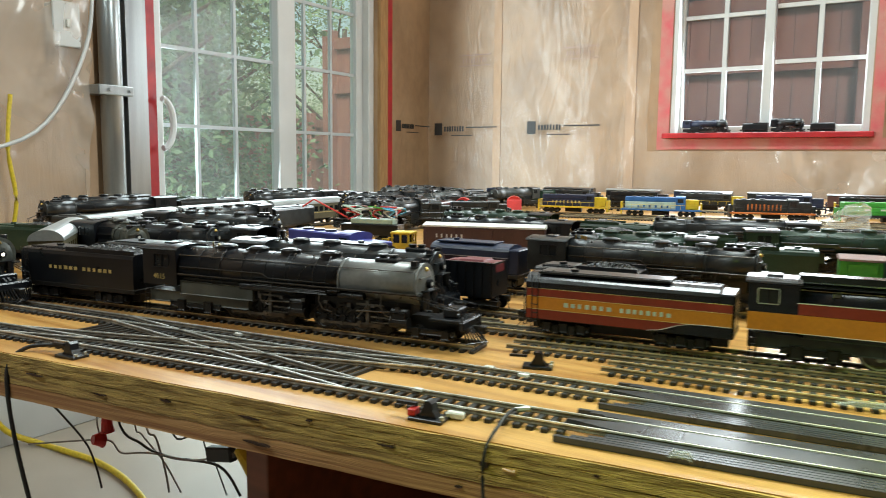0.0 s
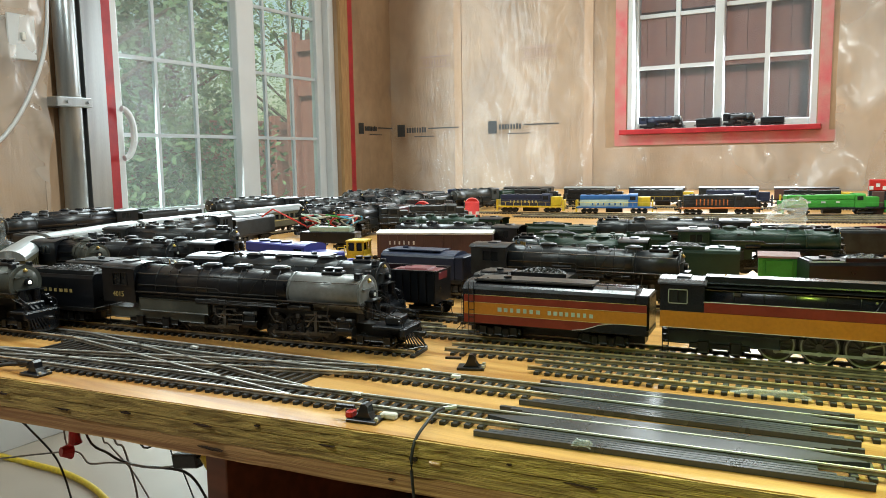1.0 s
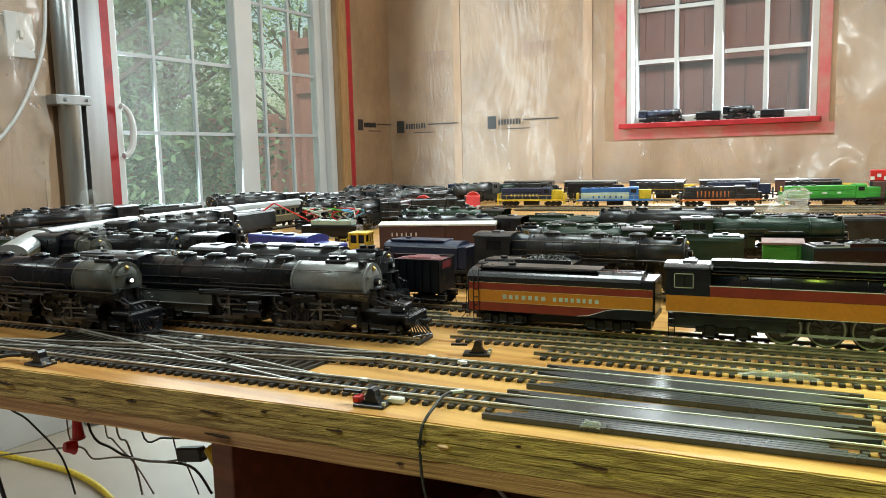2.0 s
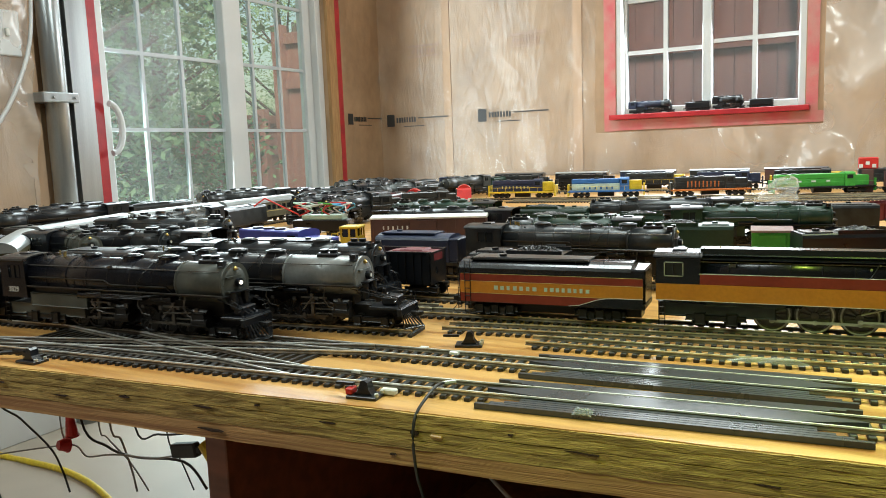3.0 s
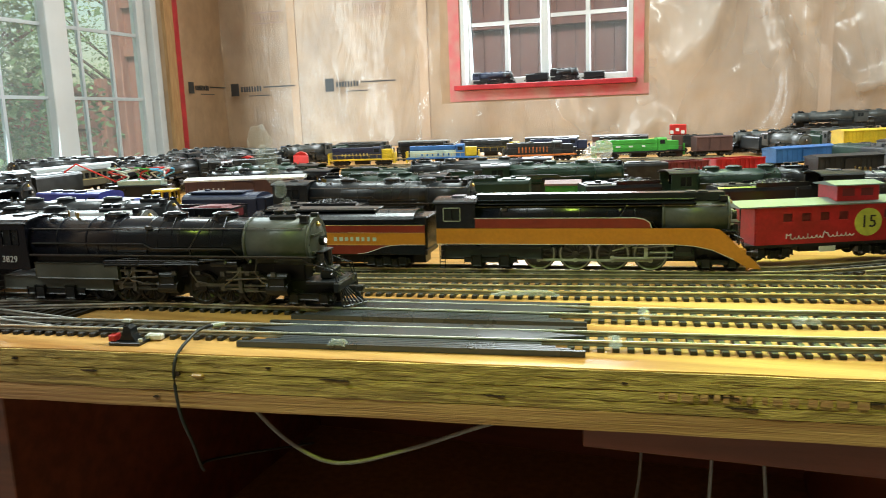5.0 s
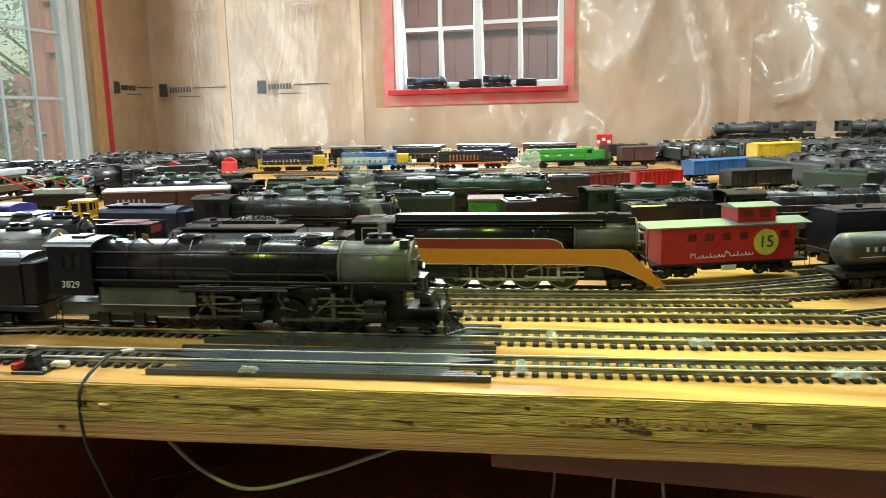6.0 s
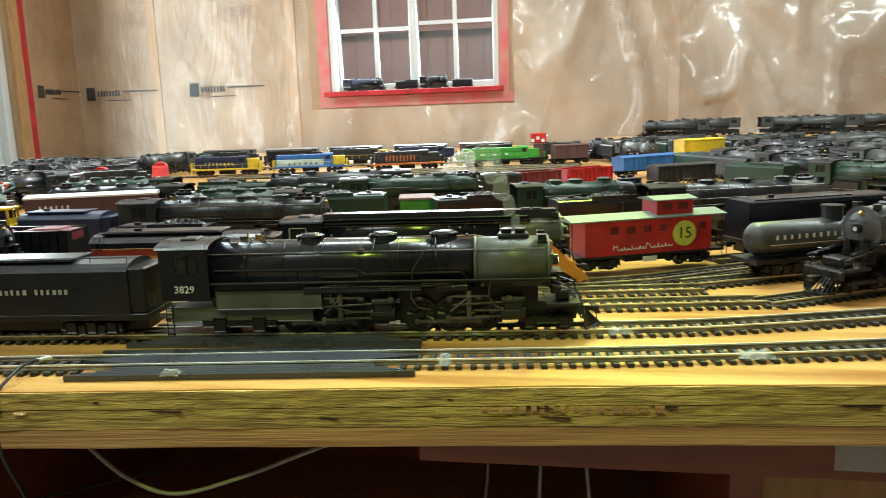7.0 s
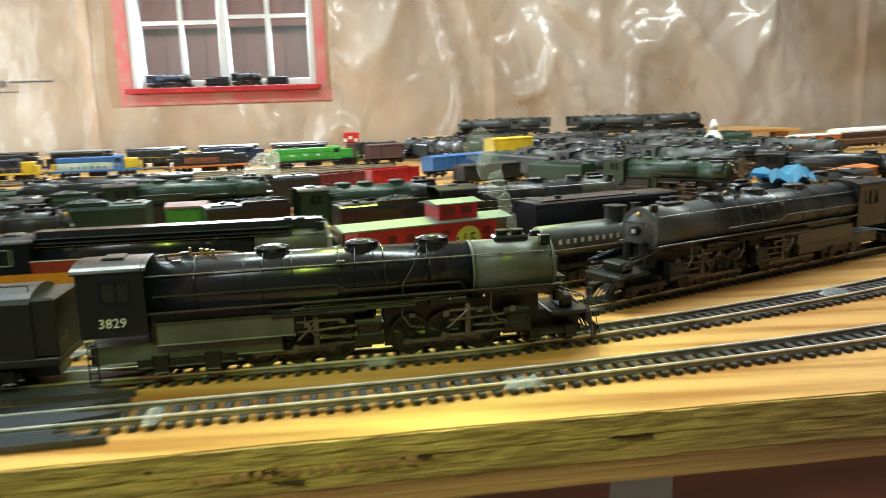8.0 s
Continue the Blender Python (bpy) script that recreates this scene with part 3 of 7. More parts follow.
    # small fittings that catch the light
    if lod < 2:
        bm = bmn()
        for k in range(16 if hi else 9):
            x = sb1 + (cab0 - sb1) * rng.random()
            a = rng.uniform(-1.2, 1.2)
            rr0 = r1 * rng.uniform(1.0, 1.06)
            p = Vector((x, rr0 * math.sin(a), zc + rr0 * math.cos(a)))
            if k % 3:
                rod(bm, p, p + Vector((0, math.sin(a), math.cos(a))) * rng.uniform(0.0012, 0.0026), rng.uniform(0.0005, 0.0011), 6)
            else:
                box(bm, p.x - 0.002, p.x + 0.002, p.y - 0.001, p.y + 0.001, p.z - 0.0008, p.z + 0.0012)
        tagged(part("boiler_fitting", bm, M["tyre"], e), kind="stuff")
        for s in (-1, 1):
            bm = bmn()
            z = zc - r1 * 0.15
            y = s * r1 * 1.03
            xa, xb = sb1 - 0.004, cab0 + 0.004
            line(bm, [(xa, s * r0 * 0.9, zc - r0 * 0.55), (xa - 0.004, y, z), (xa + (xb - xa) * 0.4, y, z), (xa + (xb - xa) * 0.44, y, z + 0.003), (xb, y, z + 0.003)], 0.0005, 5)
            line(bm, [(xa + (xb - xa) * 0.15, s * 0.006, zc + r1 * 0.95), (xa + (xb - xa) * 0.18, s * r1 * 0.9, zc + r1 * 0.45), (xa + (xb - xa) * 0.22, y, zc - 0.002), (xa + (xb - xa) * 0.22, s * r1 * 0.95, 0.029)], 0.0004, 5)
            part("side_pipe", bm, M["running"], e)
    # running boards, tanks and piping
    for s in (-1, 1):
        bm = bmn()
        zb = 0.0312 if hi and not skirt else 0.0285
        box(bm, cab0, sb0 + 0.004, s * 0.0105, s * 0.0168, zb, zb + 0.0008)
        if not skirt:
            box(bm, -L * 0.56, -L * 0.40, s * 0.0110, s * 0.0165, zb - 0.0045, zb - 0.0005, 0.0008)
            if hi:
                for k in range(4):
                    z = zb - 0.001 - 0.0012 * k
                    line(bm, [(sb1 - 0.004 * k, s * 0.0160, zb - 0.0005), (-L * (0.36 + 0.03 * k), s * 0.0166, z), (-L * (0.60 + 0.02 * k), s * 0.0166, z), (-L * 0.66, s * 0.0155, z - 0.003)], 0.0004, 4)
        part("running_board", bm, M["running" if not skirt else colour], e)
        bm = bmn()
        rod(bm, (-L * 0.37, s * 0.0135, zb - 0.0035), (-L * 0.30, s * 0.0135, zb - 0.0035), 0.0026, 10)
        part("air_tank", bm, M["black"], e)
        bm = bmn()
        rod(bm, (-L * 0.54, s * 0.0140, zb + 0.0035), (-L * 0.62, s * 0.0140, zb + 0.0035), 0.0018, 8)
        part("air_tank", bm, M["black"], e)
    if hi and not skirt:
        for s in (-1, 1):
            bm = bmn()
            line(bm, [(cab0 + 0.002, s * 0.0172, zb + 0.0012), (sb0 + 0.002, s * 0.0172, zb + 0.0012)], 0.00045, 6)
            part("edge_pipe", bm, M["tyre"], e)
            bm = bmn()
            rod(bm, (-L * 0.66, s * 0.0142, zb - 0.0040), (-L * 0.49, s * 0.0142, zb - 0.0040), 0.0029, 12)
            part("air_reservoir", bm, M[colour], e)
            for x0 in (-L * 0.60, -L * 0.42, -L * 0.25):
                bm = bmn()
                line(bm, [(x0, s * 0.0150, zb - 0.001), (x0 - 0.001, s * 0.0160, 0.022), (x0 + 0.003, s * 0.0158, 0.016), (x0 + 0.010, s * 0.0150, 0.0145)], 0.0005, 5)
                part("drain_pipe", bm, M["tyre"], e)
            bm = bmn()
            for k in range(7):
                x0 = -L * (0.20 + 0.065 * k)
                rod(bm, (x0, s * 0.0150, zb - 0.0012), (x0, s * 0.0163, zb - 0.0022 - 0.0008 * (k % 3)), 0.0008, 6)
                box(bm, x0 - 0.004, x0 - 0.001, s * 0.0150, s * 0.0162, 0.0195 + 0.001 * (k % 2), 0.0225)
            tagged(part("valve_fitting", bm, M["tyre"], e), kind="stuff")
    # firebox and ash pan
    bm = bmn()
    box(bm, cab0, fb + 0.004, -0.0132, 0.0132, 0.0165, zc, 0.001)
    part("firebox", bm, M[colour], e)
    for s in (-1, 1):
        bm = bmn()
        box(bm, cab0 + 0.004, fb - 0.006, s * 0.0130, s * 0.0160, 0.0165, 0.0268, 0.0006)
        box(bm, cab1 + 0.004, fb - 0.012, s * 0.0085, s * 0.0135, 0.0085, 0.0175, 0.0006)
        part("ash_pan", bm, M["graphite" if hi and not skirt else "dusty"], e, "dusty grey ash pan panel")
    bm = bmn()
    box(bm, cab1, -0.016, -0.0058, 0.0058, 0.0060, 0.0165)
    if hi and not skirt:
        for xa, xb in ((-L * 0.455, -L * 0.225), (-L * 0.76, -L * 0.48)):
            box(bm, xb, xa, -0.0066, 0.0066, 0.0042, 0.0300)
    box(bm, sb1 - 0.002, sb0 - 0.006, -0.0062, 0.0062, 0.015, zc - r0 * 0.8, 0.0008)
    part("frame", bm, M["running"], e)
    # cab
    ccol = M[cabcol or colour]
    zt = zc + r1 * 0.86
    for s in (-1, 1):
        bm = bmn()
        y0, y1 = s * (hw - 0.0006), s * hw
        w0, w1, w2, w3 = cab0 - 0.0055, cab0 - 0.0125, cab0 - 0.0150, cab0 - 0.0220
        x_hi, x_lo = cab0 + 0.001, cab1
        zs0, zs1 = zc - 0.0005, zc + r1 * 0.60
        box(bm, x_lo, x_hi, y0, y1, 0.0225, zs0)
        box(bm, x_lo, x_hi, y0, y1, zs1, zt)
        wa, wb = x_hi - (x_hi - x_lo) * (0.24 if not skirt else 0.40), x_hi - (x_hi - x_lo) * (0.66 if not skirt else 0.80)
        box(bm, wa, x_hi, y0, y1, zs0, zs1)
        box(bm, x_lo, wb, y0, y1, zs0, zs1)
        mid = (wa + wb) / 2
        box(bm, mid - 0.0004, mid + 0.0004, y0, y1, zs0, zs1)
        cabside = part("cab_side", bm, ccol, e)
        bm = bmn()
        box(bm, wb, wa, y0 - s * 0.0006, y0 - s * 0.0002, zs0, zs1)
        part("cab_window", bm, M["darkglass"], cabside)
        if hi:
            bm = bmn()
            for (a, b, c, d) in ((wb - 0.0006, wb, zs0, zs1), (wa, wa + 0.0006, zs0, zs1), (wb, wa, zs0 - 0.0006, zs0), (wb, wa, zs1, zs1 + 0.0006)):
                box(bm, a, b, y1, y1 + s * 0.0004, c, d)
            part("window_frame", bm, M["rodsilver"] if skirt else ccol, cabside)
    bm = bmn()
    roofpts = []
    for i in range(11):
        a = math.pi * i / 10
        roofpts.append(((hw + 0.0006) * math.cos(a), zt + r1 * 0.24 * math.sin(a)))
    inner = [(y * 0.95, z - 0.0008) for y, z in reversed(roofpts)]
    prism(bm, roofpts + inner, "X", cab1 - 0.002, cab0 + 0.002)
    part("cab_roof", bm, M["black" if not cabcol else cabcol], e)
    bm = bmn()
    box(bm, (cab0 + cab1) / 2 - 0.005, (cab0 + cab1) / 2 + 0.005, -0.006, 0.006, zt + r1 * 0.21, zt + r1 * 0.30, 0.0006)
    part("roof_hatch", bm, M["black"], e)
    bm = bmn()
    prism(bm, [(y, z) for y, z in roofpts] + [(-hw, 0.0225), (hw, 0.0225)], "X", cab0 - 0.0005, cab0 + 0.0006)
    part("cab_front", bm, ccol, e)
    if hi:
        bm = bmn()
        for k in range(5):
            box(bm, cab1 + 0.002, cab1 + 0.006, -hw - 0.0004, -hw + 0.0012, 0.002 + 0.004 * k, 0.0024 + 0.004 * k)
        for x in (cab1 + 0.002, cab1 + 0.006):
            rod(bm, (x, -hw, 0.0015), (x, -hw, 0.021), 0.00035, 4)
        part("cab_steps", bm, M["running"], e)
    if number:
        lettering("road_number", number, 0.0062, M["letter"] if seedv == 3829 else M["lettergold"], e, pose((cab0 + cab1) / 2, -hw - 0.0002, 0.0290, 90, 0, 0))
    # wheels, cylinders, rods
    drivers, moving = [], []
    total = sum(n for n, r in sets)
    spread = (-L * 0.235, -L * 0.72) if len(sets) > 1 else ((-L * 0.268, -L * 0.719) if skirt else (-L * 0.30, -L * 0.66))
    x = spread[0]
    gap = 0.019 if len(sets) > 1 else 0.0
    for si, (n, r) in enumerate(sets):
        pitch = (spread[0] - spread[1] - gap * (len(sets) - 1)) / total
        xsd = [x - pitch * (k + 0.5) for k in range(n)]
        xcyl = x + 0.0085 if si == 0 else x + 0.0065
        x = x - pitch * n - gap
        ws = wheels(e, xsd, r, 12 if lod < 2 else 0, M["running"] if not skirt else M["tyre"], "driving_wheel")
        drivers += [(w, r) for w in ws]
        for w in ws if skirt else ():
            bm = bmn()
            ring = [[bm.verts.new((a * math.cos(2 * math.pi * i / 28), yy, a * math.sin(2 * math.pi * i / 28))) for i in range(28)] for a, yy in ((r * 0.90, -0.0015), (r * 0.99, -0.0015), (r * 0.99, -0.0012), (r * 0.90, -0.0012))]
            for p, q in zip(ring, ring[1:] + ring[:1]):
                for i in range(28):
                    bm.faces.new((p[i], p[(i + 1) % 28], q[(i + 1) % 28], q[i]))
            part("tyre", bm, M["rodsilver"], w)
        for s in (-1, 1):
            bm = bmn()
            rod(bm, (xcyl - 0.0065, s * 0.0135, 0.0118), (xcyl + 0.0075, s * 0.0135, 0.0118), 0.0042, 12)
            rod(bm, (xcyl - 0.0060, s * 0.0132, 0.0185), (xcyl + 0.0070, s * 0.0132, 0.0185), 0.0030, 12)
            box(bm, xcyl - 0.0050, xcyl + 0.0060, s * 0.0100, s * 0.0168, 0.0115, 0.0190, 0.0008)
            part("cylinder_block", bm, M["running"], e)
            bm = bmn()
            rr = r * 0.36
            y = s * 0.0122
            box(bm, xsd[-1] - 0.0015, xsd[0] + 0.0015, y - 0.0004, y + 0.0004, r - 0.0009, r + 0.0009)
            for q in xsd:
                rod(bm, (q, y - 0.0007, r), (q, y + 0.0007, r), 0.0016, 8)
            o = part("side_rod", bm, M[rods], e)
            o.matrix_basis = pose(0, 0, -rr)
            moving.append((o, rr, r, "side"))
            bm = bmn()
            q = xsd[min(1, n - 1)]
            y = s * 0.0136
            box(bm, q - 0.001, xcyl - 0.012, y - 0.0004, y + 0.0004, r - 0.0008, r + 0.0007)
            rod(bm, (q, y - 0.0007, r), (q, y + 0.0007, r), 0.0017, 8)
            o = part("main_rod", bm, M[rods], e)
            o.matrix_basis = pose(0, 0, -rr * 0.5)
            moving.append((o, rr * 0.7, r, "main"))
            bm = bmn()
            box(bm, xcyl - 0.022, xcyl - 0.006, s * 0.0135, s * 0.0152, 0.0133, 0.0142)
            box(bm, xcyl - 0.022, xcyl - 0.006, s * 0.0135, s * 0.0152, 0.0098, 0.0105)
            if lod < 2:
                box(bm, xcyl - 0.026, xcyl - 0.0235, s * 0.0125, s * 0.0150, 0.0090, 0.0250)
                line(bm, [(xcyl - 0.006, s * 0.0150, 0.0185), (xcyl - 0.034, s * 0.0150, 0.0172)], 0.0006, 5)
                line(bm, [(xcyl - 0.0245, s * 0.0152, 0.0220), (q, s * 0.0152, r + 0.003)], 0.0006, 5)
                box(bm, xcyl - 0.034, xcyl - 0.012, s * 0.0140, s * 0.0149, 0.0215, 0.0228)
            part("crosshead_guide", bm, M[rods], e)
    wheels(e, (-L * 0.09, -L * 0.165) if len(sets) > 1 or L > 0.2 else (-L * 0.14,), 0.0052, 8 if hi else 0, M["running"], "pilot_wheel")
    wheels(e, (-L * 0.77, -L * 0.86), 0.0055, 0, M["running"], "trailing_wheel")
    for s in (-1, 1):
        bm = bmn()
        box(bm, -L * 0.90, -L * 0.73, s * 0.0115, s * 0.0140, 0.0055, 0.0095, 0.0006)
        for q in (-L * 0.77, -L * 0.86):
            box(bm, q - 0.0035, q + 0.0035, s * 0.0115, s * 0.0152, 0.003, 0.011, 0.0006)
        part("trailing_truck", bm, M["running"], e)
        bm = bmn()
        box(bm, -L * 0.19, -L * 0.07, s * 0.0112, s * 0.0132, 0.0052, 0.0088, 0.0006)
        for q in (-L * 0.09, -L * 0.165):
            box(bm, q - 0.0028, q + 0.0028, s * 0.0112, s * 0.0142, 0.0032, 0.0092, 0.0005)
        part("pilot_truck", bm, M["running"], e)
    # pilot deck and cowcatcher
    bm = bmn()
    box(bm, -L * 0.13, -0.013, -0.0150, 0.0150, 0.0150, 0.0172, 0.0004)
    box(bm, -0.016, -0.0125, -0.0162, 0.0162, 0.0105, 0.0165, 0.0006)
    box(bm, -L * 0.105, -0.020, -0.0085, 0.0085, 0.0172, 0.0235, 0.001)
    part("pilot_deck", bm, M["black" if not skirt else "orange"], e)
    bm = bmn()
    nsl = 13 if lod < 2 else 7
    for k in range(nsl):
        f = k / (nsl - 1) * 2 - 1
        rod(bm, (-0.0125, f * 0.0148, 0.0118), (-0.0015 - abs(f) * 0.010, f * 0.0132, 0.0015), 0.0006, 5)
    rod(bm, (-0.0015, 0, 0.0015), (-0.0115, 0.0132, 0.0015), 0.0007, 5)
    rod(bm, (-0.0015, 0, 0.0015), (-0.0115, -0.0132, 0.0015), 0.0007, 5)
    part("cowcatcher", bm, M["black" if not skirt else "orange"], e)
    coupler(e, -0.012, 1)
    if lod < 2:
        for s in (-1, 1):
            bm = bmn()
            rod(bm, (sb0 + 0.004, s * 0.0065, 0.0215), (sb0 + 0.004, s * 0.0065, 0.0330), 0.0030, 10)
            rod(bm, (sb0 + 0.004, s * 0.0065, 0.0255), (sb0 + 0.004, s * 0.0065, 0.0275), 0.0034, 10)
            part("air_pump", bm, M["black"], e)
            bm = bmn()
            line(bm, [(-0.014, s * 0.0155, 0.0170), (-0.015, s * 0.0155, 0.0235), (sb0 - 0.004, s * 0.0150, 0.0300)], 0.00035, 5)
            line(bm, [(-0.014, s * 0.012, 0.0170), (-0.016, s * 0.012, 0.0240), (sb0 + 0.002, s * 0.010, 0.0300)], 0.00035, 5)
            for k in range(4):
                z = 0.0185 + 0.003 * k
                rod(bm, (-0.0145 - 0.003 * k, s * 0.0155, z), (-0.0150 - 0.003 * k, s * 0.012, z), 0.0003, 4)
            part("pilot_ladder", bm, M["black"], e)
        bm = bmn()
        box(bm, sb0 - 0.002, sb0 + 0.0075, -0.0085, 0.0085, 0.0335, 0.0341)
        for k in range(6):
            a = rng.uniform(-0.008, 0.008)
            line(bm, [(sb0 + 0.0045, a, 0.030), (sb0 + 0.007, a * 1.2, 0.024), (-0.016, a, 0.018)], 0.0004, 4)
        tagged(part("front_piping", bm, M["black"], e), kind="stuff")
    if skirt:
        for s in (-1, 1):
            bm = bmn()
            prism(bm, [(cab1, 0.0195), (-L * 0.25, 0.0195), (-L * 0.20, 0.0186), (-L * 0.15, 0.0160), (-L * 0.09, 0.0095), (-0.012, 0.0040), (-0.003, 0.0030), (-0.007, 0.0085), (-L * 0.055, 0.0130), (-L * 0.085, 0.0200), (-L * 0.115, 0.0275), (-L * 0.130, 0.0302), (-L * 0.150, 0.0312), (cab1, 0.0312)], "Y", s * 0.0170, s * 0.0178)
            part("skirt", bm, M["orange"], e, "orange side skirt")
            bm = bmn()
            prism(bm, [(cab0, 0.0314), (-L * 0.325, 0.0314), (-L * 0.330, 0.0352), (-L * 0.345, 0.0374), (-L * 0.37, 0.0384), (cab0, 0.0384)], "Y", s * 0.0150, s * 0.0174)
            part("red_band", bm, M["red"], e)
            bm = bmn()
            line(bm, [(cab0, s * 0.0175, 0.0386), (-L * 0.37, s * 0.0175, 0.0386), (-L * 0.345, s * 0.0175, 0.0376), (-L * 0.329, s * 0.0175, 0.0353), (-L * 0.323, s * 0.0175, 0.0315)], 0.00028, 4)
            part("pale_line", bm, M["letter"], e)
            bm = bmn()
            line(bm, [(cab1, s * 0.0179, 0.0197), (-L * 0.25, s * 0.0179, 0.0197), (-L * 0.20, s * 0.0179, 0.0188), (-L * 0.15, s * 0.0179, 0.0162), (-L * 0.09, s * 0.0179, 0.0097)], 0.00025, 4)
            part("pale_line", bm, M["letter"], e)
            bm = bmn()
            box(bm, cab0, -L * 0.20, s * 0.0080, s * 0.0120, zc + r1 * 0.74, zc + r1 * 0.95, 0.0015)
            part("skyline_casing", bm, M["blackgloss"], e)
        bm = bmn()
        prism(bm, [(-0.0075, zc + r1 * 0.85), (0.0075, zc + r1 * 0.85), (0.006, zc + r1 * 1.22), (-0.006, zc + r1 * 1.22)], "X", cab0, sb0 - 0.003)
        part("top_casing", bm, M["blackgloss"], e)
    return e, drivers, moving


def hood_diesel(label, L=0.18, upper="navy", lower="yellow", mid="navy", nose="yellow", group="", words=None, cab_at=0.22, seedv=1):
    """Road-switcher diesel, centred on x = 0."""
    d = thing("diesel_locomotive", label, "model locomotive", group)
    h = L / 2
    bm = bmn()
    box(bm, -h, h, -0.0170, 0.0170, 0.0125, 0.0165, 0.0005)
    part("sill", bm, M[lower], d)
    bm = bmn()
    box(bm, -h + 0.010, h - L * cab_at - 0.018, -0.0135, 0.0135, 0.0165, 0.0335, 0.0008)
    part("hood", bm, M[mid], d)
    bm = bmn()
    box(bm, -h + 0.010, h - L * cab_at - 0.018, -0.0137, 0.0137, 0.0335, 0.0450, 0.0014)
    part("hood_top", bm, M[upper], d)
    for k in range(14):
        if k % 2 == 0:
            bm = bmn()
            xa = -h + 0.014 + k * (L * 0.62) / 14
            box(bm, xa, xa + 0.006, -0.0139, -0.0134, 0.0185, 0.0320)
            part("hood_door", bm, M[mid], d)
    bm = bmn()
    xc = h - L * cab_at
    prism(bm, arch(0.0160, 0.0165, 0.0440, 0.0042, 8), "X", xc - 0.018, xc + 0.004)
    cabp = part("cab", bm, M[upper], d)
    for s in (-1, 1):
        bm = bmn()
        box(bm, xc - 0.014, xc - 0.001, s * 0.0160, s * 0.0163, 0.0325, 0.0415)
        part("cab_window", bm, M["darkglass"], cabp)
    bm = bmn()
    box(bm, xc + 0.004, h - 0.007, -0.0100, 0.0100, 0.0165, 0.0400, 0.0015)
    part("nose", bm, M[nose], d)
    for k in range(3):
        bm = bmn()
        rod(bm, (-h + 0.03 + k * 0.02, 0, 0.045), (-h + 0.03 + k * 0.02, 0, 0.0470), 0.0065, 14)
        part("roof_fan", bm, M["dusty"], d)
    bm = bmn()
    rod(bm, (-0.020, 0, 0.009), (0.020, 0, 0.009), 0.0075, 10)
    part("fuel_tank", bm, M["running"], d)
    truck(d, -h * 0.64, 3, 0.014, 0.0055, detail=False)
    truck(d, h * 0.64, 3, 0.014, 0.0055, detail=False)
    for s in (-1, 1):
        bm = bmn()
        line(bm, [(-h + 0.003, s * 0.0162, 0.0265), (h - 0.003, s * 0.0162, 0.0265)], 0.0004, 4)
        for k in range(9):
            x = -h + 0.003 + (L - 0.006) * k / 8
            rod(bm, (x, s * 0.0162, 0.0165), (x, s * 0.0162, 0.0265), 0.0004, 4)
        part("handrail", bm, M[nose], d)
    for s in (-1, 1):
        bm = bmn()
        box(bm, s * (h - 0.0035), s * h, -0.0165, 0.0165, 0.0040, 0.0320, 0.0005)
        part("end_plate", bm, M[nose], d)
    coupler(d, h, 1)
    coupler(d, -h, -1)
    if words:
        z0, z1, n, mt = words
        bm = bmn()
        bars(bm, -h * 0.62, h * 0.25, z0, z1, -0.0141, n, seedv=seedv)
        part("lettering", bm, M[mt], d)
    return d


def carriage(label, L=0.20, group="", wall="olive", roof="silver"):
    """Passenger carriage with a bright bowed roof, centred on x = 0."""
    c = thing("passenger_car", label, "model carriage", group)
    h = L / 2
    for s in (-1, 1):
        bm = bmn()
        zs0, zs1 = 0.0255, 0.0345
        box(bm, -h, h, s * 0.0152, s * 0.0162, 0.0115, zs0)
        box(bm, -h, h, s * 0.0152, s * 0.0162, zs1, 0.0400)
        n = 13
        for k in range(n + 1):
            x = -h + L * k / n
            box(bm, max(-h, x - 0.0024), min(h, x + 0.0024), s * 0.0152, s * 0.0162, zs0, zs1)
        sd = part("side_wall", bm, M[wall], c)
        bm = bmn()
        box(bm, -h + 0.001, h - 0.001, s * 0.0145, s * 0.0150, zs0, zs1)
        part("window_strip", bm, M["darkglass"], sd)
        bm = bmn()
        box(bm, -h, h, s * 0.0162, s * 0.0165, 0.0225, 0.0237)
        part("stripe", bm, M["lettergold"], sd)
    bm = bmn()
    prism(bm, arch(0.0168, 0.0398, 0.0405, 0.0105, 12), "X", -h - 0.001, h + 0.001)
    part("roof", bm, M[roof], c)
    for s in (-1, 1):
        bm = bmn()
        box(bm, s * h, s * (h - 0.001), -0.0152, 0.0152, 0.0115, 0.0400)
        part("end_wall", bm, M[wall], c)
        truck(c, s * h * 0.72, 2, 0.024, 0.0055, detail=False)
    bm = bmn()
    box(bm, -h, h, -0.0148, 0.0148, 0.0100, 0.0130)
    box(bm, -h * 0.3, h * 0.3, -0.011, 0.011, 0.0045, 0.0100, 0.001)
    part("underframe", bm, M["running"], c)
    return c


